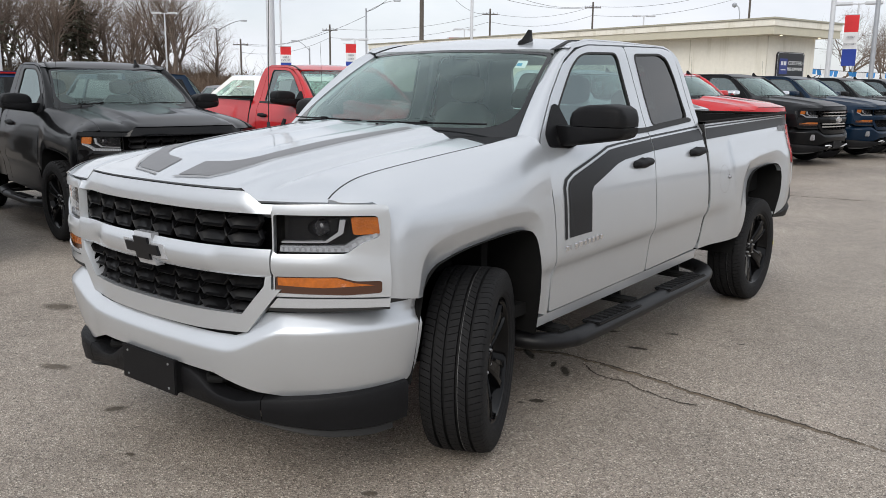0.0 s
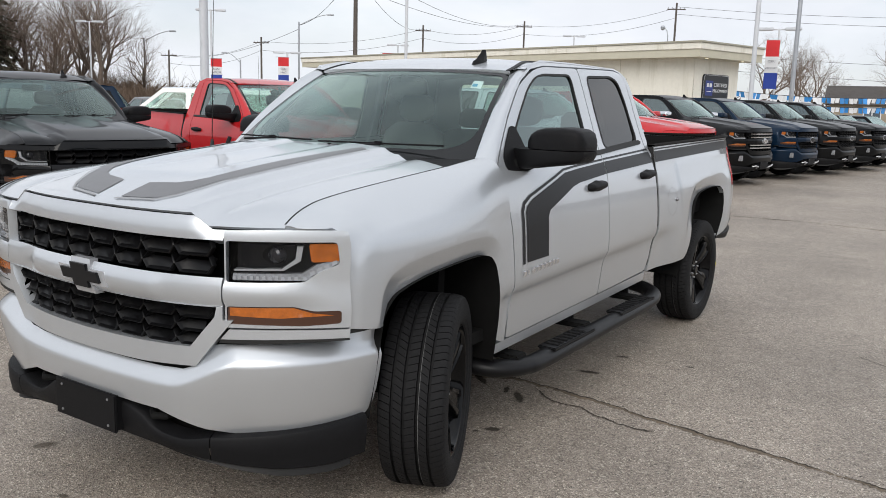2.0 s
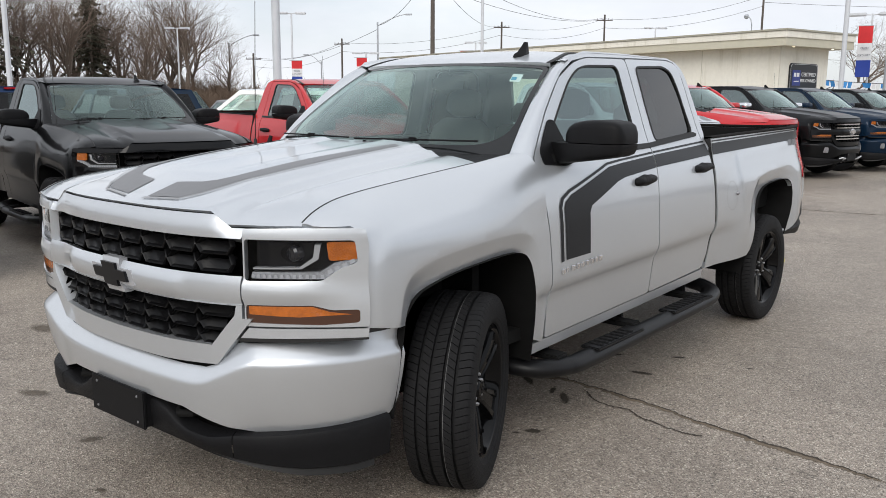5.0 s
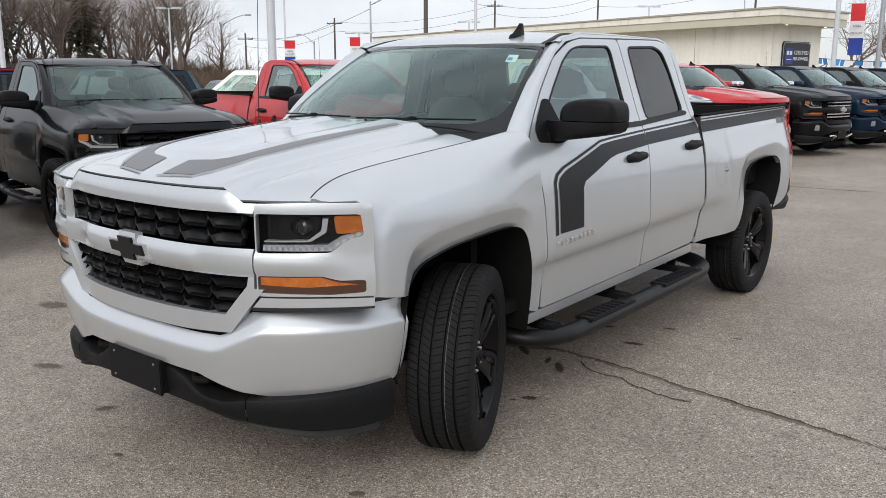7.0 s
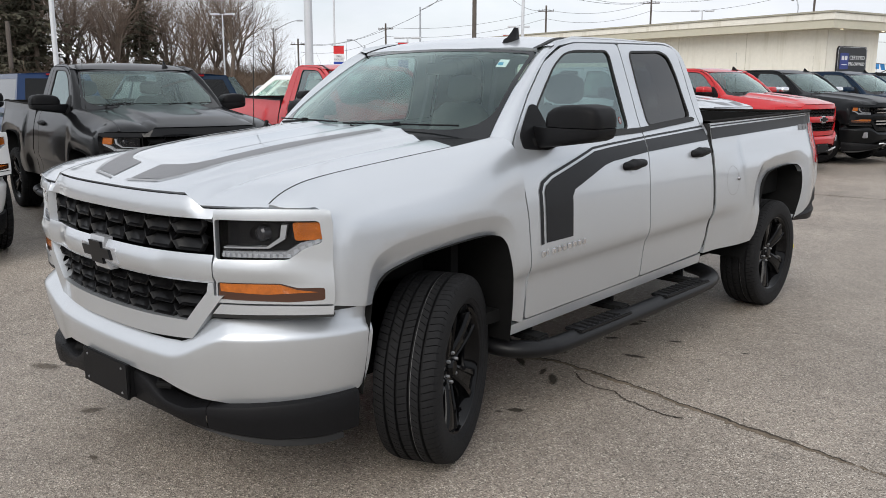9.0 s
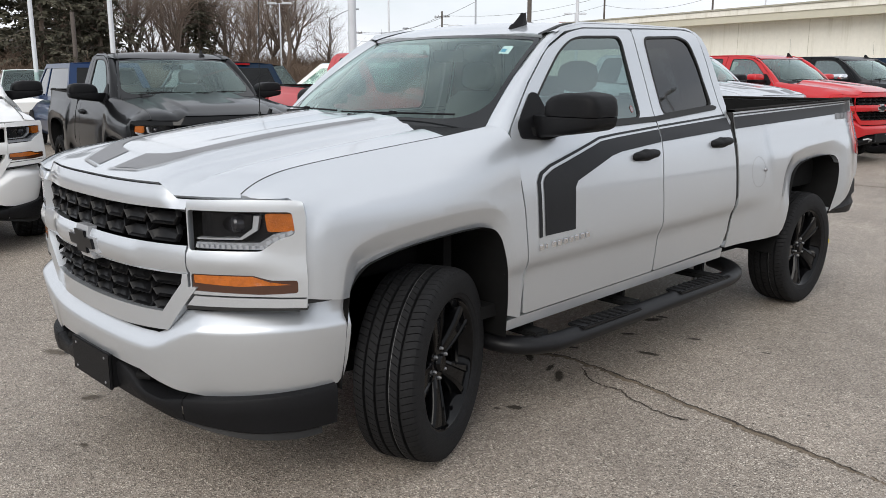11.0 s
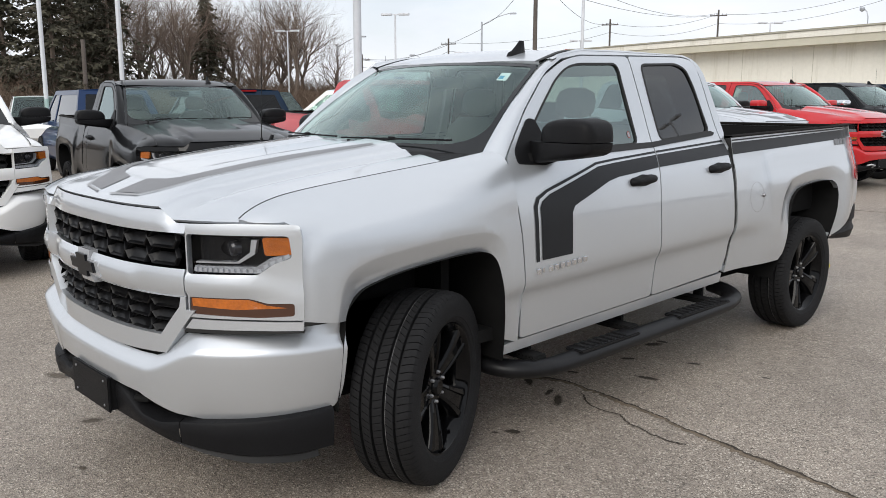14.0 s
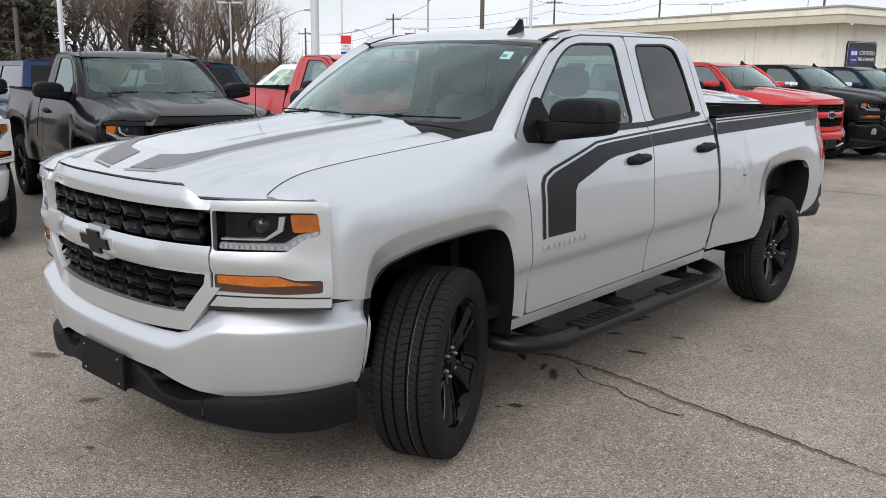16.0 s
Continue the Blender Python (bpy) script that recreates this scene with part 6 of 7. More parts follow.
# ---- other cars: x to the left, y to the rear ----
def wagon(label, body, m, length=4.7, height=1.72, sedan=False, cat="car", clear=False):
    t = thing("car", label, cat, "cars in the back row", m)
    h = height
    belt = 0.57 * h
    y0, y1 = -0.85, length - 0.85
    # lower body as one lofted shell
    secs = [(y0, 0.62, 0.35, 0.66), (y0 + 0.12, 0.80, 0.25, 0.78), (y0 + 0.5, 0.88, 0.22, 0.88), (y0 + 1.25, 0.91, 0.20, belt), (y1 - 1.0, 0.91, 0.20, belt + 0.03), (y1 - 0.3, 0.88, 0.25, belt + 0.03), (y1 - 0.05, 0.82, 0.32, belt), (y1, 0.70, 0.42, belt - 0.08)]
    rows = []
    for y, w, zl, zh in secs:
        ring = []
        for k in range(21):
            a = 2 * math.pi * k / 20
            c, s = math.cos(a), math.sin(a)
            ring.append((w * math.copysign(abs(c) ** 0.45, c), y, (zl + zh) / 2 + (zh - zl) / 2 * math.copysign(abs(s) ** 0.5, s)))
        rows.append(ring)
    bm = loft(bmesh.new(), rows)
    for r in (rows[0], rows[-1]):
        bm.faces.new([bm.verts.new(p) for p in r[:-1]])
    bmesh.ops.recalc_face_normals(bm, faces=bm.faces)
    part("body", bm, body, t)
    ra, rb = (0.95, 2.3) if sedan else (1.0, y1 - 0.62)
    sa, sb = 0.10, (y1 - 0.75 if sedan else y1 - 0.12)

    def gh(u, v):
        """Side of the cabin: u along, v from 0 at the belt to 1 at the roof."""
        return (0.86 - 0.20 * v, u, belt + (h - belt - 0.03) * v)

    outline = [(sa, 0.0), (sb, 0.0), (rb, 1.0), (ra, 1.0)]
    mid = sa + 1.45
    win1 = rounded([(sa + 0.22, 0.12), (mid - 0.06, 0.12), (mid - 0.04, 0.88), (ra + 0.02, 0.88)], 0.06)
    win2 = rounded([(mid + 0.04, 0.12), (sb - 0.24, 0.14), (rb - 0.03, 0.88), (mid + 0.06, 0.88)], 0.06)
    for f in (False, True):
        c = part("cabin_side", panel(outline, gh, step=0.15, holes=[win1, win2], thick=0.03, out=(1, 0, 0.3), flip_x=f), body, t)
        for w in (win1, win2):
            part("window_glass", panel(w, lambda u, v: (gh(u, v)[0] - 0.015, u, gh(u, v)[2]), step=0.3, out=(1, 0, 0), flip_x=f), M_GLASS if clear else M_GLASS_SIDE if sedan else M_GLASS_DARK, c)
        s = -1 if f else 1
        part("door_mirror", boxes((s * 0.99 - 0.09, 0.42, belt + 0.02, s * 0.99 + 0.09, 0.54, belt + 0.17), bevel=0.03), body, t)
        part("tail_lamp", boxes((s * 0.76 - 0.07, y1 - 0.16, belt - 0.22, s * 0.76 + 0.07, y1 - 0.03, belt + 0.02), bevel=0.02), M_RED_LENS, t)
        part("headlamp", boxes((s * 0.66 - 0.14, y0 + 0.02, 0.62, s * 0.66 + 0.14, y0 + 0.16, 0.74), bevel=0.03), M_LAMP_CLEAR, t)
    part("roof", panel(rounded([(-0.66, ra), (0.66, ra), (0.66, rb), (-0.66, rb)], 0.1), lambda u, v: (u, v, h - 0.03 + 0.035 * (1 - (u / 0.66) ** 2)), step=0.2, thick=0.03, out=(0, 0, 1)), body, t)
    for nm, ya, yb in (("windscreen", sa, ra), ("rear_window", sb, rb)):
        k, z0, z1 = (0.97, 0.02, 1.0) if nm == "windscreen" else (0.80, 0.16, 0.88)
        if nm == "rear_window":
            tg = part("tailgate", panel([(-0.99, 0.0), (0.99, 0.0), (0.99, 1), (-0.99, 1)], lambda u, v: (u * (0.86 - 0.20 * v), ya + (yb - ya) * v - 0.012, belt + (h - belt - 0.02) * v), step=0.15, out=(0, ya - yb, 0.5), holes=[rounded([(-k, z0), (k, z0), (k, z1), (-k, z1)], 0.08)], thick=0.03), body, t)
            part("brake_light", boxes((-0.16, rb + 0.0, h - 0.050, 0.16, rb + 0.05, h - 0.015), bevel=0.008), M_RED_LENS, tg)
        part(nm, panel([(-k, z0), (k, z0), (k, z1), (-k, z1)] if nm == "rear_window" else [(-0.97, 0.02), (0.97, 0.02), (0.97, 1), (-0.97, 1)], lambda u, v: (u * (0.86 - 0.20 * v), ya + (yb - ya) * v, belt + (h - belt - 0.02) * v), step=0.3, out=(0, ya - yb, 0.5)), M_GLASS if nm == "windscreen" else M_GLASS_BACK, t)
    part("seats", boxes((-0.62, 1.15, 0.6, 0.62, 1.35, belt + 0.25), (-0.62, 2.0, 0.6, 0.62, 2.2, belt + 0.2), bevel=0.05), M_CLOTH, t)
    for s in (-1, 1):
        wheel(t, s * 0.80, 0.05, 0, False)
        wheel(t, s * 0.80, y1 - 0.95, 0, False)
    return t


wagon("dark navy estate car with tinted rear glass", M_BLUE, parked(-15.3, 7.2, 171), 4.8, 1.80)
wagon("dark grey crossover car beside the navy estate", M_CHARCOAL, parked(-16.1, 10.1, -9), 4.7, 1.78, True)
wagon("white estate car behind the red truck", M_WHITE, parked(-14.1, 9.1, -138), 4.8, 1.80, clear=True)
wagon("blue estate car behind the black truck", M_BLUE_LIGHT, parked(-17.09, 5.1, 171), 4.9, 1.82)
wagon("white estate car facing the lot", M_WHITE, parked(-26.0, 7.0, -15), 4.6, 1.70)
wagon("silver saloon car far off by the fence", M_SILVER, parked(-24.0, 3.6, -9), 4.6, 1.5, True)
wagon("black saloon car at the end of the row", M_BLACK, parked(-0.75, 27.4, -10), 4.7, 1.55, True)
wagon("dark saloon car at the end of the row", M_CHARCOAL, parked(-0.30, 30.2, -10), 4.7, 1.55, True)
wagon("tan saloon car by the trees", M_STEEL, parked(-27.0, 19.0, 171), 4.6, 1.5, True)

# ---- the dealer's building ----
M_RENDER = mat("cream_render", (0.86, 0.83, 0.735), 0.85, grain=(6, 0.92, 1.03), bump=0.25, bscale=60)
r_nt = M_RENDER.node_tree
r_b = r_nt.nodes["Principled BSDF"]
r_map = node(r_nt, "ShaderNodeMapping", Vector=r_nt.nodes.new("ShaderNodeTexCoord").outputs["Object"])
r_map.inputs["Scale"].default_value = (1.6, 1.6, 0.12)
r_run = node(r_nt, "ShaderNodeTexNoise", Vector=r_map.outputs[0], Scale=1.4, Detail=6.0, Roughness=0.65)
r_mix = node(r_nt, "ShaderNodeMix")
r_mix.data_type, r_mix.blend_type = "RGBA", "MULTIPLY"
r_mix.inputs[0].default_value = 1.0
r_old = r_b.inputs["Base Color"].links[0].from_socket
r_nt.links.new(r_old, r_mix.inputs[6])
r_nt.links.new(ramp(r_nt, r_run.outputs[0], (0.33, (0.84, 0.83, 0.79)), (0.45, grey(0.98)), (0.6, grey(1.0))), r_mix.inputs[7])
r_nt.links.new(r_mix.outputs[2], r_b.inputs["Base Color"])
M_FASCIA = mat("beige_fascia", (0.57, 0.54, 0.43), 0.6, grain=(3, 0.92, 1.05))
M_CAP = mat("roof_edge_metal", (0.42, 0.40, 0.32), 0.45, 0.2, grain=(5, 0.9, 1.05))
M_SIGN = mat("sign_black", (0.012, 0.013, 0.016), 0.35, grain=(10, 0.9, 1.2))
M_SIGN_BLUE = mat("sign_blue", (0.02, 0.04, 0.22), 0.4)
M_SIGN_WHITE = mat("sign_white", (0.75, 0.76, 0.78), 0.5)
BY = -15.7
bld = thing("building", "cream rendered single storey building with a beige overhanging roof edge", "building", "", pose(-8.55, 33.1, 0, 0, 0, BY))
L, W = 30.0, 3.5
wbm = bmesh.new()
box(wbm, -L, 0, 0, 0, 0.25, 3.87)
box(wbm, -0.25, 0.25, 0, 0, W, 3.87)
box(wbm, -L, W - 0.25, 0, -0.25, W, 3.87)
part("wall", wbm, M_RENDER, bld, smooth=0)
for k in range(1, 8):
    part("wall_joint", boxes((-k * 3.9 - 0.012, -0.006, 0.0, -k * 3.9 + 0.012, 0.002, 3.87)), M_FASCIA, bld, smooth=0)
part("corner_trim", boxes((-0.09, -0.02, 0, 0.02, 0.0, 3.87), (0.0, -0.02, 0, 0.02, 0.09, 3.87)), M_RENDER, bld, smooth=0)
part("soffit", boxes((-L - 0.7, -0.72, 3.87, 0.68, W + 0.7, 3.90)), M_FASCIA, bld, smooth=0)
part("fascia", boxes((-L - 0.7, -0.75, 3.86, 0.71, -0.70, 4.18), (0.66, -0.70, 3.86, 0.71, W + 0.7, 4.18)), M_FASCIA, bld, smooth=0)
part("roof_upper_band", boxes((-L - 0.75, -0.80, 4.18, 0.76, W + 0.75, 4.44), bevel=0.012), M_RENDER, bld, smooth=0)
part("roof_edge", boxes((-L - 0.8, -0.85, 4.44, 0.81, W + 0.8, 4.52), bevel=0.012), M_CAP, bld, smooth=0)
M_LIT = glow("soffit_lamp_glow", (1.0, 0.88, 0.66), 1.3)
for x, y in ((0.35, 0.35), (0.35, W - 0.3)):
    part("soffit_lamp", boxes((x - 0.045, y - 0.045, 3.845, x + 0.045, y + 0.045, 3.87), bevel=0.01), M_LIT, bld)


def letters(text, size, m, material, parent, name="lettering"):
    cu = bpy.data.curves.new(name, "FONT")
    cu.body, cu.size, cu.extrude = text, size, 0.004
    cu.align_x, cu.align_y = "CENTER", "CENTER"
    tmp = bpy.data.objects.new(name, cu)
    scene.collection.objects.link(tmp)
    me = bpy.data.meshes.new_from_object(tmp.evaluated_get(bpy.context.evaluated_depsgraph_get()))
    bpy.data.objects.remove(tmp)
    me.materials.clear()
    me.materials.append(material)
    ob = new(name, me)
    ob.parent = parent
    ob.matrix_basis = m
    return ob


sign = thing("wall_sign", "black dealer sign with a blue square and white lettering", "sign", "", bld.matrix_basis @ pose(0.0, 1.66, 2.66, 0, 0, 0) @ Matrix.Scale(1.14, 4))
so = [(-0.88, -0.40), (-0.80, -0.50), (0.80, -0.50), (0.88, -0.40), (0.88, 0.40), (0.80, 0.50), (-0.80, 0.50), (-0.88, 0.40)]
part("board", panel(so, lambda u, v: (0.06, u, v), step=0.3, thick=0.055, out=(1, 0, 0)), M_SIGN, sign, smooth=0)
part("board_edge", panel([(u * 0.97, v * 0.95) for u, v in so], lambda u, v: (0.063, u, v), step=0.3, holes=[[(u * 0.955, v * 0.925) for u, v in so]], out=(1, 0, 0)), M_SIGN_WHITE, sign, smooth=0)
part("blue_square", boxes((0.06, -0.72, -0.30, 0.068, -0.22, 0.26)), M_SIGN_BLUE, sign, smooth=0)
part("square_bar", boxes((0.068, -0.64, 0.02, 0.072, -0.50, 0.16), (0.068, -0.46, 0.02, 0.072, -0.30, 0.16), (0.068, -0.62, -0.16, 0.072, -0.32, -0.13)), M_SIGN_WHITE, sign, smooth=0)
R_SIGN = Matrix(((0, 0, 1, 0), (1, 0, 0, 0), (0, 1, 0, 0), (0, 0, 0, 1)))
letters("CERTIFIED", 0.20, Matrix.Translation((0.066, 0.30, 0.10)) @ R_SIGN, M_SIGN_WHITE, sign)
letters("PRE-OWNED", 0.17, Matrix.Translation((0.066, 0.28, -0.12)) @ R_SIGN, M_SIGN_WHITE, sign)

# ---- poles, lamps, banners, wires ----
M_POLE = mat("galvanised_pole", (0.42, 0.44, 0.47), 0.45, 0.5, grain=(4, 0.85, 1.1))
M_POLE_WHITE = mat("white_pole_paint", (0.62, 0.64, 0.67), 0.5, 0.1, grain=(5, 0.9, 1.05))
M_WOOD = mat("weathered_pole_wood", (0.10, 0.085, 0.075), 0.9, grain=(9, 0.7, 1.3))
M_WIRE = mat("black_wire", (0.03, 0.03, 0.032), 0.7)
M_FLAG_RED = mat("red_banner_cloth", (0.62, 0.03, 0.035), 0.8, grain=(20, 0.9, 1.1))
M_FLAG_BLUE = mat("blue_banner_cloth", (0.02, 0.05, 0.30), 0.8, grain=(20, 0.9, 1.1))
M_FLAG_WHITE = mat("white_banner_cloth", (0.75, 0.76, 0.78), 0.8, grain=(20, 0.95, 1.04))
M_INK = mat("banner_ink", (0.06, 0.07, 0.10), 0.8)


def pole(x, y, height, r0, r1, material, label, name="pole", cat="pole"):
    t = thing(name, label, cat, "", pose(x, y, 0))
    bm = bmesh.new()
    rod(bm, (0, 0, 0.0), (0, 0, height), r0, r1, 14)
    part("shaft", bm, material, t, smooth=50)
    part("base_plate", boxes((-r0 * 2, -r0 * 2, 0, r0 * 2, r0 * 2, 0.03), bevel=0.005), M_STEEL, t)
    return t


def t_lamp(x, y, height, turn, label="grey car park lamp post with two flat heads", r=0.075, heads=(-1, 1), material=M_POLE_WHITE):
    t = pole(x, y, height, r, r * 0.75, material, label, "lamp_post", "lamp post")
    for s in heads:
        bm = bmesh.new()
        rod(bm, (0, 0, height - 0.05), (s * 0.35, 0, height - 0.02), 0.03, 0.03, 8)
        bmesh.ops.transform(bm, matrix=Matrix.Rotation(radians(turn), 4, "Z"), verts=bm.verts)
        part("arm", bm, material, t)
        bm = boxes((s * 0.60 - 0.36, -0.17, height - 0.09, s * 0.60 + 0.36, 0.17, height + 0.05), bevel=0.03)
        bmesh.ops.transform(bm, matrix=Matrix.Rotation(radians(turn), 4, "Z"), verts=bm.verts)
        part("lamp_head", bm, material, t)
    return t


def street_lamp(x, y, height, turn, reach=2.2):
    t = pole(x, y, height, 0.10, 0.07, M_POLE, "grey street lamp with a curved arm", "street_lamp", "street lamp")
    rot = Matrix.Rotation(radians(turn), 4, "Z")
    pts = [rot @ Vector((reach * w, 0, height - 0.3 + 1.0 * math.sin(w * 1.3))) for w in (0, 0.2, 0.4, 0.6, 0.8, 1.0)]
    part("arm", tube(pts, 0.035, 8), M_POLE, t)
    bm = boxes((reach, -0.12, height + 0.58, reach + 0.6, 0.12, height + 0.72), bevel=0.04)
    bmesh.ops.transform(bm, matrix=rot, verts=bm.verts)
    part("lamp_head", bm, M_POLE, t)
    return t


def utility_pole(x, y, height, turn, r=0.14):
    t = pole(x, y, height, r, r * 0.75, M_WOOD, "weathered wooden utility pole with a crossarm", "utility_pole", "utility pole")
    bm = boxes((-1.0, -0.05, height - 0.75, 1.0, 0.05, height - 0.63))
    bmesh.ops.transform(bm, matrix=Matrix.Rotation(radians(turn), 4, "Z"), verts=bm.verts)
    part("crossarm", bm, M_WOOD, t)
    for s in (-0.9, -0.45, 0.45, 0.9):
        p = Matrix.Rotation(radians(turn), 3, "Z") @ Vector((s, 0, 0))
        bm = bmesh.new()
        rod(bm, (p.x, p.y, height - 0.63), (p.x, p.y, height - 0.45), 0.04, 0.03, 6)
        part("insulator", bm, M_STEEL, t)
    return t


def banner(x, y, z0, z1, width, turn, words, label):
    t = thing("banner", label, "banner", "banners", pose(x, y, 0, 0, 0, turn))
    h = (z1 - z0) / 3
    for k, (mt, nm) in enumerate(((M_FLAG_BLUE, "blue_field"), (M_FLAG_WHITE, "white_field"), (M_FLAG_RED, "red_field"))):
        za = z0 + k * h * 1.0
        part(nm, panel([(0, za), (width, za), (width, za + h), (0, za + h)], lambda u, v: (u, 0.05 * math.sin(v * 2.2 + u * 1.5), v), step=0.15, thick=0.01, out=(0, -1, 0)), mt, t)
    for k, wd in enumerate(words):
        letters(wd, min(h * 0.42, width / 4.3), pose(width / 2, -0.055, z0 + h * (1.70 - 0.42 * k), 90, 0, 0) @ Matrix.Scale(-1, 4, (1, 0, 0)), M_INK, t)
    part("banner_rod", boxes((-0.15, -0.01, z1, width + 0.02, 0.01, z1 + 0.03)), M_POLE, t)
    return t


pole(-9.92, 7.92, 11.0, 0.085, 0.072, M_POLE_WHITE, "tall pale grey lamp post behind the red truck", "lamp_post", "lamp post")
t_lamp(-55.2, 35.7, 7.0, 40)
t_lamp(-41.15, 35.15, 7.26, 40)
t_lamp(-39.3, 40.25, 4.85, 40)
t_lamp(-29.2, 64.7, 7.7, 40)
t_lamp(-42.5, 57.2, 6.6, 40)
t_lamp(-6.5, 38.7, 5.5, 10, r=0.05)
pole(-26.84, 7.57, 12.0, 0.075, 0.065, M_POLE_WHITE, "slim pale grey car park post", "lamp_post", "lamp post")
pole(-24.12, 9.11, 12.0, 0.080, 0.07, M_POLE_WHITE, "slim pale grey car park post", "lamp_post", "lamp post")
t_lamp(-29.4, 6.4, 5.3, 60, heads=(1,))
pole(-23.8, 33.1, 12.0, 0.085, 0.07, M_POLE_WHITE, "slim pale grey flag post", "lamp_post", "lamp post")
pole(-5.8, 31.8, 12.0, 0.095, 0.08, M_POLE_WHITE, "slim pale grey flag post", "lamp_post", "lamp post")
pole(-4.75, 34.1, 12.0, 0.095, 0.08, M_POLE, "dark grey steel post", "lamp_post", "lamp post")
street_lamp(-48.7, 51.3, 8.2, 35, 2.4)
street_lamp(-63.2, 58.0, 5.5, 215, 1.3)
street_lamp(-61.1, 44.9, 6.6, 35, 2.2)
UP = [(-83.4, 65.1, 7.2), (-76.1, 73.4, 9.2), (-60.7, 86.6, 11.4), (-49.8, 93.4, 12.2), (-29.6, 91.5, 13.4)]
for x, y, h in UP:
    utility_pole(x, y, h, 30)
utility_pole(-35.5, 43.0, 13.0, 30, 0.17)
pole(-52.7, 18.6, 5.4, 0.15, 0.13, M_WOOD, "short weathered wooden post before the trees", "wooden_post", "post")
banner(-35.95, 36.0, 2.62, 4.25, 0.66, 45, ("USED", "CARS"), "red, white and blue banner lettered for used cars")
banner(-38.75, 33.0, 2.55, 4.02, 0.66, 45, ("USED", "TRUCKS"), "red, white and blue banner lettered for used trucks")
banner(-6.92, 38.3, 2.75, 4.95, 0.58, 12, ("USED", "TRUCKS"), "red, white and blue used trucks banner on a lamp post")
t_lamp(18.8, 35.3, 11.8, 25, label="grey car park lamp post in the open lot")
banner(-30.4, 64.2, 4.6, 6.4, 1.2, 30, (), "red, white and blue banner on a far lamp post")
banner(-43.9, 56.8, 4.2, 5.9, 1.2, 30, (), "red, white and blue banner on a far lamp post")


def wire(a, b, sag, r=0.018):
    pts = []
    for k in range(17):
        w = k / 16
        pts.append((a[0] + (b[0] - a[0]) * w, a[1] + (b[1] - a[1]) * w, a[2] + (b[2] - a[2]) * w - sag * 4 * w * (1 - w)))
    return tagged(part("overhead_wire", tube(pts, r, 5), M_WIRE), "thin black overhead wire between poles", "wire", "overhead wires")


for (x0, y0, h0), (x1, y1, h1) in zip(UP, UP[1:]):
    for dz in (0.5, 1.6):
        wire((x0, y0, h0 - dz), (x1, y1, h1 - dz), 0.9)
wire((-83.4, 65.1, 6.5), (-48.7, 51.3, 7.6), 1.0)
wire((-48.7, 51.3, 7.9), (-35.5, 43.0, 10.5), 0.7)
wire((-35.5, 43.0, 11.0), (-49.8, 93.4, 11.8), 1.6)
wire((-35.5, 43.0, 10.2), (-60.7, 86.6, 11.0), 1.4)
wire((-29.6, 91.5, 13.0), (25.0, 96.0, 11.5), 1.2)
wire((-29.6, 91.5, 12.2), (25.0, 96.0, 10.6), 1.2)
wire((-29.6, 91.5, 8.2), (25.0, 96.0, 6.2), 0.8)
wire((-29.6, 91.5, 6.6), (25.0, 96.0, 4.6), 0.8)
wire((-49.8, 93.4, 11.6), (-35.5, 43.0, 9.4), 1.0)


roof_lamp = thing("roof_lamp", "small grey floodlight on a bent stalk above the roof edge", "floodlight", "", pose(-9.74, 32.9, 4.50))
part("stalk", tube([(0, 0, 0), (0, 0, 0.30), (-0.05, 0, 0.50), (-0.13, 0, 0.60), (-0.20, 0, 0.62)], 0.022, 8), M_POLE, roof_lamp)
part("lamp_head", lathe([(0.52, 0.03), (0.56, 0.085), (0.64, 0.10), (0.70, 0.07), (0.72, 0.005)], 16, "Z"), M_POLE, roof_lamp).matrix_basis = pose(-0.24, 0, 0)

# ---- bunting ----
def bunting(a, b, count, label):
    t = thing("bunting", label, "bunting", "bunting lines")
    d = Vector(b) - Vector(a)
    part("line", tube([tuple(Vector(a) + d * (k / 8) - Vector((0, 0, 0.25 * 4 * k / 8 * (1 - k / 8)))) for k in range(9)], 0.012, 5), M_WIRE, t)
    rng = random.Random(count)
    for k in range(count):
        w = (k + 0.5) / count
        p = Vector(a) + d * w - Vector((0, 0, 0.25 * 4 * w * (1 - w)))
        u = d.normalized()
        hw = d.length / count * 0.46
        hh = 0.24 * rng.uniform(0.85, 1.1)
        sway = Vector((rng.uniform(-0.08, 0.08), rng.uniform(-0.1, 0.1), 0))
        bm = bmesh.new()
        vs = [bm.verts.new(q) for q in (p - u * hw, p + u * hw, p + u * hw * 0.9 + sway - Vector((0, 0, hh)), p - u * hw * 0.85 + sway * 0.7 - Vector((0, 0, hh * 0.95)))]
        bm.faces.new(vs)
        part("pennant", bm, M_BUNT if (k // 2) % 2 else M_FLAG_WHITE, t, smooth=0)
    return t


M_BUNT = mat("bright_blue_pennant", (0.03, 0.22, 0.55), 0.6, vary=0.2)
bunting((-8.0, 36.4, 2.62), (1.5, 38.6, 2.62), 54, "line of blue and white pennants over the lot")
bunting((-8.0, 36.6, 2.25), (1.5, 38.9, 2.20), 54, "lower line of blue and white pennants over the lot")

# ---- houses far off ----
M_ROOF = mat("brown_shingle", (0.065, 0.057, 0.052), 0.9, grain=(3, 0.75, 1.25), bump=0.3, bscale=20)
M_SIDING = mat("tan_siding", (0.33, 0.28, 0.21), 0.8, grain=(2, 0.85, 1.1))
M_PANE = mat("far_window_pane", (0.10, 0.12, 0.14), 0.1)


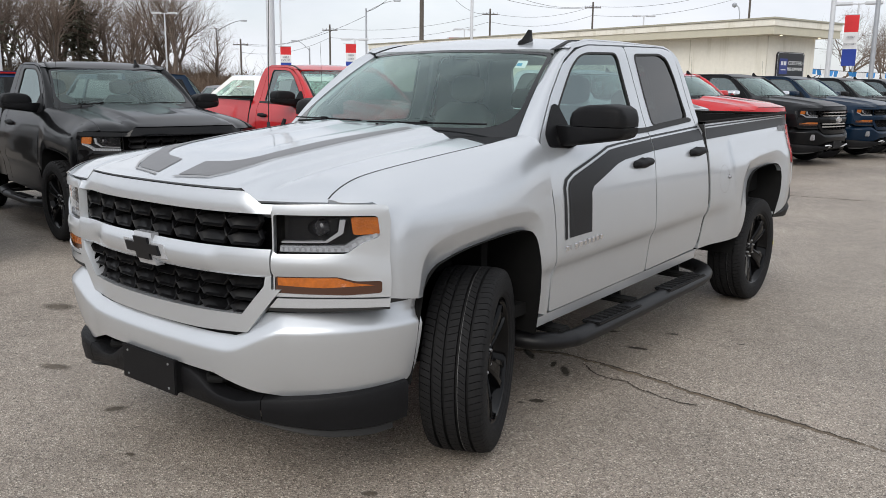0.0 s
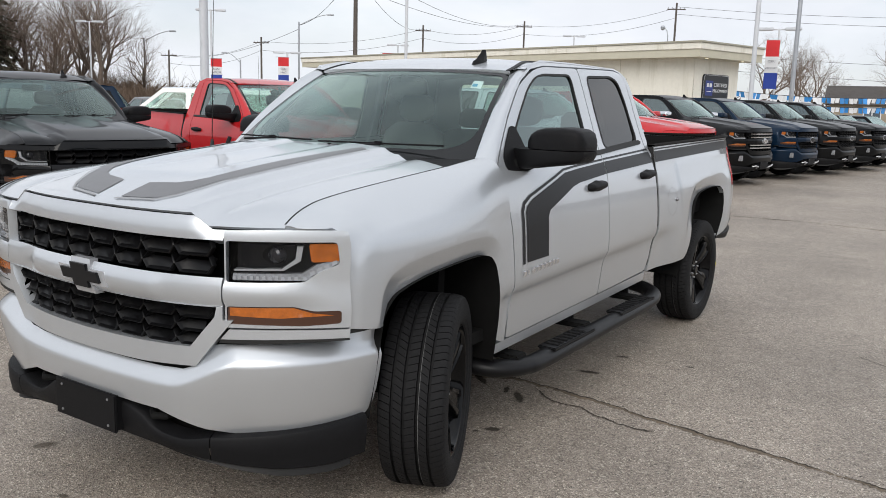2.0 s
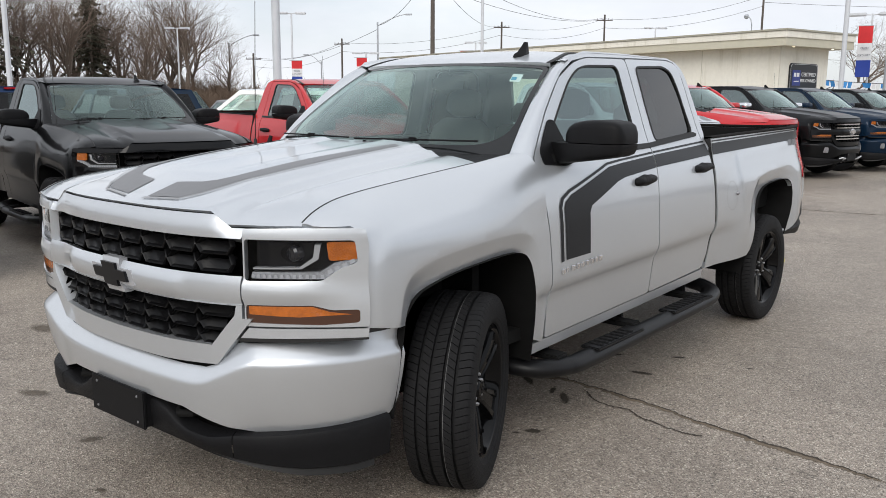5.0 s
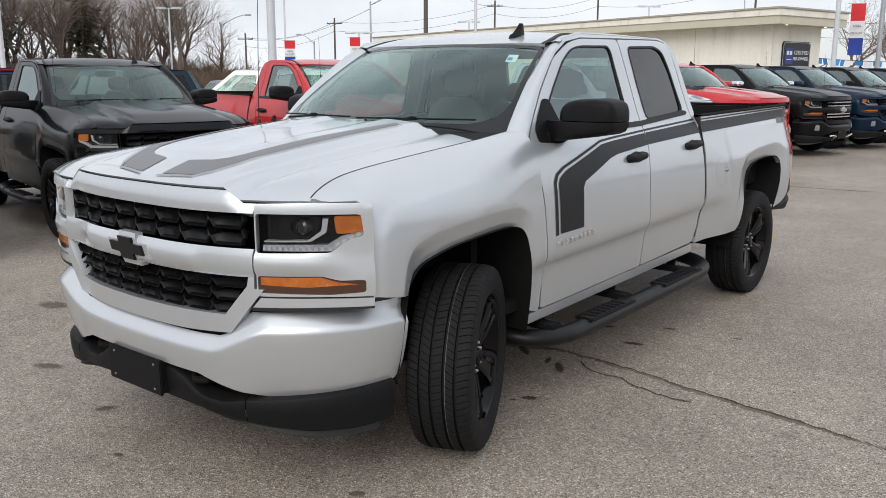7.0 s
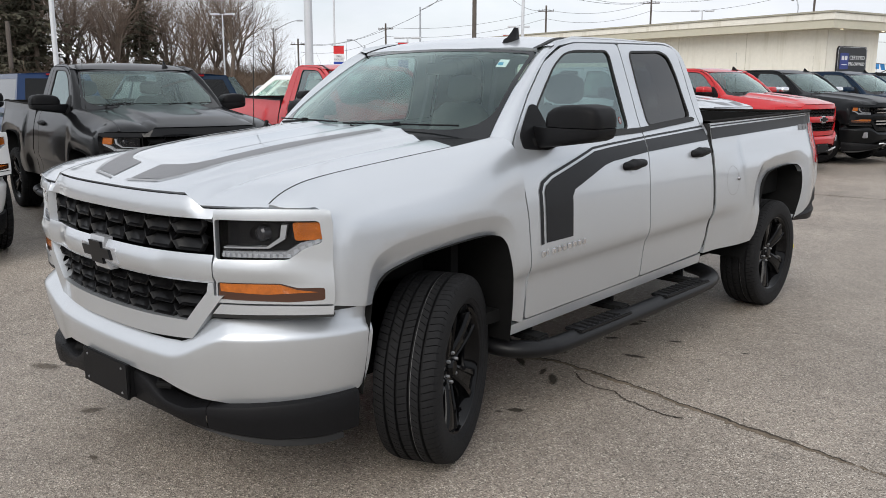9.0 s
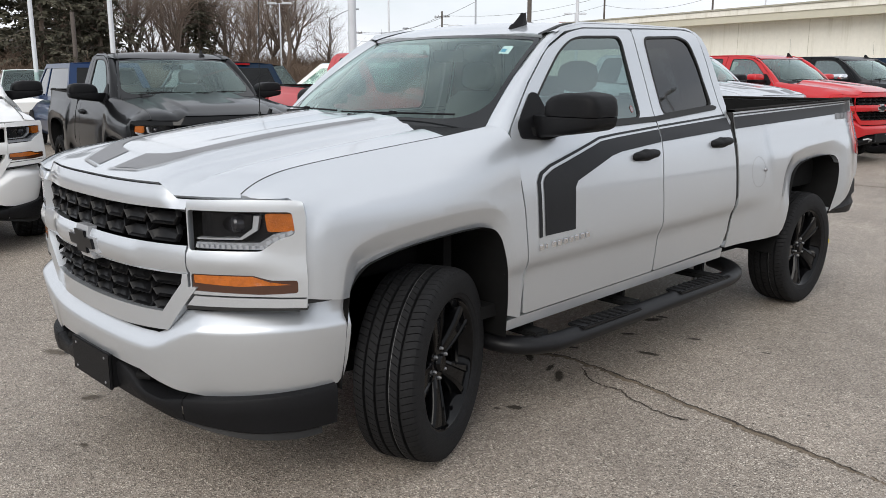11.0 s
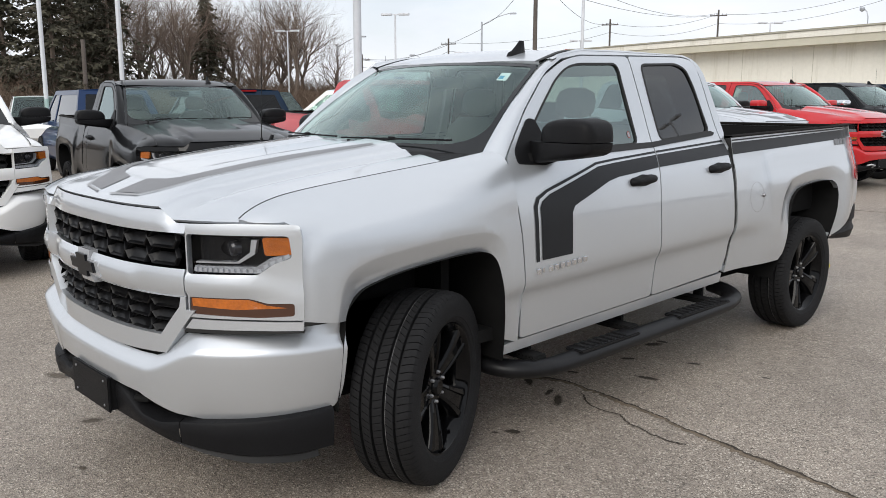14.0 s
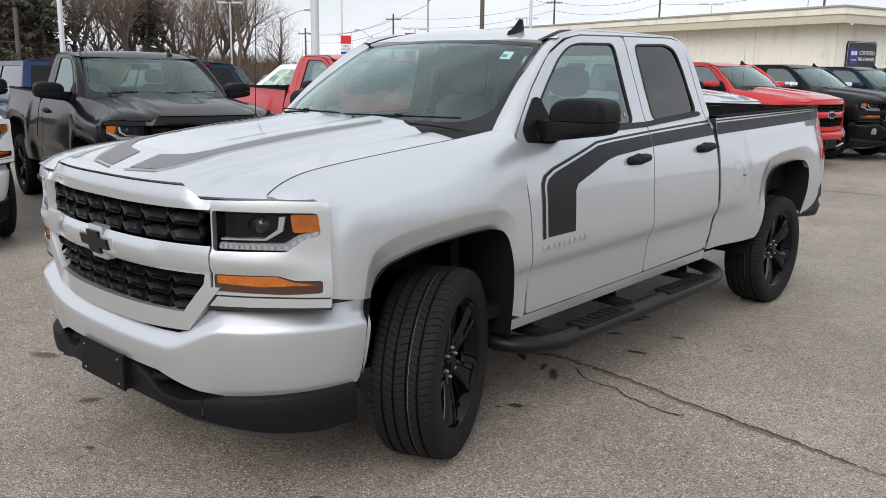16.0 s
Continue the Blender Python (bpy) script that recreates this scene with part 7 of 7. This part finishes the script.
def house(x, y, turn, lx, ly, h, rh, label, chimney=False):
    t = thing("house", label, "house", "houses far off", pose(x, y, 0, 0, 0, turn))
    part("wall", boxes((-lx, -ly, 0, lx, ly, h)), M_SIDING, t, smooth=0)
    bm = bmesh.new()
    e = 0.5
    pr = [[(-lx - e, -ly - e, h - 0.1), (-lx - e, 0, h + rh), (-lx - e, ly + e, h - 0.1)], [(lx + e, -ly - e, h - 0.1), (lx + e, 0, h + rh), (lx + e, ly + e, h - 0.1)]]
    vs = [[bm.verts.new(p) for p in r] for r in pr]
    for i in range(2):
        bm.faces.new((vs[0][i], vs[0][i + 1], vs[1][i + 1], vs[1][i]))
    bm.faces.new(vs[0])
    bm.faces.new(vs[1])
    bm.faces.new((vs[0][0], vs[1][0], vs[1][2], vs[0][2]))
    bmesh.ops.recalc_face_normals(bm, faces=bm.faces)
    part("roof", bm, M_ROOF, t, smooth=0)
    for k in range(3):
        cx = -lx * 0.6 + k * lx * 0.6
        w = part("window", boxes((cx - 0.75, -ly - 0.05, 1.0, cx + 0.75, -ly, 2.4)), M_FLAG_WHITE, t, smooth=0)
        part("pane", boxes((cx - 0.65, -ly - 0.07, 1.1, cx - 0.05, -ly - 0.05, 2.3), (cx + 0.05, -ly - 0.07, 1.1, cx + 0.65, -ly - 0.05, 2.3)), M_PANE, w, smooth=0)
    if chimney:
        part("chimney", boxes((lx * 0.3, -0.4, h + rh * 0.5, lx * 0.3 + 0.8, 0.4, h + rh + 0.8)), M_ROOF, t, smooth=0)
    return t


house(-3.0, 88.0, 8, 9.0, 5.0, 2.7, 1.7, "tan house with a brown shingle roof", True)
house(-78.0, 22.0, 70, 7.0, 5.0, 3.0, 2.4, "tan house with a brown roof behind the trees")
house(-92.0, 12.0, 75, 6.0, 5.0, 3.0, 2.6, "tan house with a brown roof behind the conifers")


# ---- trees ----
M_BARK = mat("grey_brown_bark", (0.158, 0.124, 0.100), 0.95, grain=(6, 0.7, 1.3))
M_TWIG = mat("bare_twigs", (0.175, 0.132, 0.105), 0.95)
M_BRUSH = mat("dry_brush", (0.13, 0.092, 0.066), 0.95, grain=(0.5, 0.7, 1.3))
M_NEEDLE = mat("dark_conifer_needles", (0.066, 0.062, 0.041), 0.9, grain=(2.0, 0.6, 1.5))


def prism(V, F, a, b, r0, r1, n):
    d = b - a
    if d.length < 1e-4:
        return
    s = d.orthogonal().normalized()
    u = d.cross(s).normalized()
    k = len(V)
    for p, r in ((a, r0), (b, r1)):
        for i in range(n):
            t = 2 * math.pi * i / n
            V.append(tuple(p + r * (math.cos(t) * s + math.sin(t) * u)))
    for i in range(n):
        j = (i + 1) % n
        F.append((k + i, k + j, k + n + j, k + n + i))


def mesh_part(name, V, F, material, parent):
    me = bpy.data.meshes.new(name)
    me.from_pydata(V, [], F)
    me.materials.append(material)
    ob = new(name, me)
    ob.parent = parent
    return ob


def bare_tree(seed, height, label, spread=1.0):
    t = thing("tree", label, "tree", "bare trees")
    rng = random.Random(seed)
    TV, TF, CV, CF = [], [], [], []

    def grow(p, d, length, r, depth):
        steps = 3 if depth < 3 else 2
        for i in range(steps):
            d = (d + Vector((rng.gauss(0, 0.13), rng.gauss(0, 0.13), rng.gauss(0.05, 0.08)))).normalized()
            q = p + d * length / steps
            r1 = r * (1 - 0.28 / steps * (1 + depth * 0.2))
            prism(*((TV, TF) if depth < 2 else (CV, CF)), p, q, r, r1, 6 if depth < 2 else 3)
            p, r = q, r1
            if depth >= 1 and rng.random() < 0.75 and depth < 6:
                side = d.orthogonal().normalized()
                side = Matrix.Rotation(rng.uniform(0, 6.28), 3, d) @ side
                grow(p, (d + side * rng.uniform(0.5, 0.95) * spread).normalized(), length * rng.uniform(0.42, 0.68), r * 0.55, depth + 1)
        if depth < 6:
            for k in range(rng.choice((2, 2, 3)) if depth else 5):
                side = d.orthogonal().normalized()
                side = Matrix.Rotation(rng.uniform(0, 6.28), 3, d) @ side
                grow(p, (d + side * rng.uniform(0.3, 0.75) * spread).normalized(), length * rng.uniform(0.60, 0.82), r * 0.68, depth + 1)

    grow(Vector((0, 0, -0.05)), Vector((0, 0, 1)), height * 0.30, height * 0.019, 0)
    mesh_part("trunk", TV, TF, M_BARK, t)
    mesh_part("crown", CV, CF, M_TWIG, t)
    return t


def conifer(seed, height, label):
    t = thing("tree", label, "tree", "conifers")
    rng = random.Random(seed)
    TV, TF, CV, CF = [], [], [], []
    prism(TV, TF, Vector((0, 0, -0.05)), Vector((0, 0, height)), height * 0.017, 0.02, 8)
    z = height * 0.06
    while z < height * 0.985:
        w = 1 - z / height
        n = rng.randint(3, 5)
        for k in range(n):
            a = rng.uniform(0, 6.28)
            ln = (0.33 * height) * (w ** 0.8) * rng.uniform(0.45, 1.15) + 0.15
            d = Vector((math.cos(a), math.sin(a), 0))
            p = Vector((0, 0, z + rng.uniform(-0.15, 0.15)))
            steps = max(3, int(ln / 0.28))
            last = p
            for i in range(1, steps + 1):
                s = i / steps
                q = p + d * ln * s + Vector((0, 0, -0.30 * ln * s * s + 0.10 * ln * s ** 4))
                prism(TV, TF, last, q, 0.03 * (1 - s) + 0.008, 0.03 * (1 - s) + 0.006, 3)
                for _ in range(4):
                    sd = Vector((-d.y, d.x, 0)) * rng.choice((-1, 1))
                    tw = (sd * rng.uniform(0.3, 1) + d * rng.uniform(0.1, 0.8) + Vector((0, 0, rng.uniform(-0.75, 0.1)))).normalized()
                    l2 = rng.uniform(0.30, 0.75) * (1.15 - 0.5 * s)
                    c = last.lerp(q, rng.random())
                    wv = tw.cross(Vector((rng.gauss(0, 1), rng.gauss(0, 1), rng.gauss(0, 1)))).normalized() * rng.uniform(0.06, 0.13)
                    i0 = len(CV)
                    CV.extend((tuple(c), tuple(c + tw * l2 * 0.5 + wv), tuple(c + tw * l2), tuple(c + tw * l2 * 0.5 - wv)))
                    CF.append((i0, i0 + 1, i0 + 2, i0 + 3))
                last = q
        z += rng.uniform(0.18, 0.42) * (0.5 + w)
    mesh_part("trunk", TV, TF, M_BARK, t)
    mesh_part("crown", CV, CF, M_NEEDLE, t)
    return t


bare = [bare_tree(11, 11.0, "leafless broad tree with many fine twigs"), bare_tree(23, 12.0, "tall leafless tree with upright branches", 0.75), bare_tree(37, 9.0, "smaller leafless tree with a round crown", 1.1)]
firs = [conifer(5, 13.5, "tall dark conifer with drooping branches"), conifer(9, 12.0, "dark narrow conifer among bare trees")]
fir_at = [(-62.0, 16.5, 0), (-64.5, 20.0, 1), (-59.5, 21.5, 0), (-66.0, 12.0, 0), (-70.0, 24.0, 1), (-60.8, 31.6, 1), (-69.0, 15.0, 1), (-72.0, 8.0, 0), (-56.0, 17.8, 0), (-57.0, 22.0, 0)]
bare_at = [(-55.5, 36.5, 1), (-57.8, 34.0, 0), (-59.0, 29.5, 1), (-61.0, 26.5, 0), (-60.0, 38.0, 0), (-64.0, 33.0, 1), (-66.5, 28.0, 1), (-63.0, 42.5, 0), (-57.2, 42.3, 2), (-68.0, 38.0, 0), (-70.5, 33.0, 1), (-73.0, 28.0, 0),
           (-67.0, 22.5, 1), (-58.5, 39.2, 1), (-76.0, 44.0, 1), (-80.0, 40.0, 0), (-62.5, 24.0, 1), (-71.0, 18.0, 0), (-84.0, 30.0, 1), (-78.0, 14.0, 0), (-86.0, 52.0, 2), (-5.0, 70.0, 2), (2.0, 92.0, 2), (-13.0, 96.0, 2), (-20.0, 110.0, 0), (-15.0, 72.0, 2), (-11.2, 76.0, 2)]
grove = random.Random(21)
for _ in range(13):
    w = grove.random()
    bare_at.append((-60.0 - 12 * grove.random() - 2 * w, 23.0 + 22 * w, grove.choice((0, 0, 1, 1, 2))))
rng = random.Random(8)
for kinds, spots in ((firs, fir_at), (bare, bare_at)):
    used = set()
    for x, y, k in spots:
        m = pose(x, y, 0, 0, 0, rng.uniform(0, 360))
        s = rng.uniform(0.85, 1.12)
        if k in used:
            o = copy_thing(kinds[k], m)
        else:
            used.add(k)
            o = kinds[k]
            o.matrix_basis = m
        o.scale = (s, s, s * rng.uniform(0.94, 1.06))
# dry brush below the trees
V, F = [], []
for _ in range(8000):
    w = rng.random()
    x, y = -52.5 - 16 * w + rng.uniform(-6, 6), 46.0 - 40 * rng.random() + rng.uniform(-3, 3)
    if math.hypot(x - 3, y + 3) < 57:
        x -= 8
    h = rng.uniform(0.9, 3.0) * (1.2 if w > 0.5 else 0.8)
    root = Vector((x, y, 0))
    for _ in range(3):
        p, d = root, Vector((rng.gauss(0, 0.45), rng.gauss(0, 0.45), 1)).normalized()
        for k in range(3):
            q = p + d * h * 0.4
            prism(V, F, p, q, 0.022 - 0.005 * k, 0.016 - 0.005 * k, 3)
            t = p.lerp(q, rng.random())
            prism(V, F, t, t + (d + Vector((rng.gauss(0, 0.7), rng.gauss(0, 0.7), 0.1))).normalized() * h * 0.35, 0.012, 0.005, 3)
            p, d = q, (d + Vector((rng.gauss(0, 0.35), rng.gauss(0, 0.35), -0.1))).normalized()
tagged(mesh_part("undergrowth", V, F, M_BRUSH, None), "dry brown brush under bare trees", "undergrowth", kind="stuff")
# far belt ahead; the nearer rest of the ring is unseen, added to darken reflections
V, F = [], []
for _ in range(16000):
    a = rng.uniform(-180, 180)
    front = -100 < a < 40
    d = rng.uniform(115, 170) if front else rng.uniform(48, 80)
    x, y = 3 + d * math.sin(radians(a)), -3 + d * math.cos(radians(a))
    p = Vector((x, y, 0))
    for _ in range(4):
        q = p + Vector((rng.gauss(0, 1.2), rng.gauss(0, 1.2), rng.uniform(0.4, 1.25) if front else rng.uniform(0.5, 1.5)))
        prism(V, F, p, q, 0.12 if front else 0.22, 0.05, 3)
        p = p.lerp(q, rng.uniform(0.5, 1.0))
tagged(mesh_part("far_woods", V, F, M_BRUSH, None), "far belt of bare brown trees, with an unseen ring added for reflections", "woods", kind="stuff")
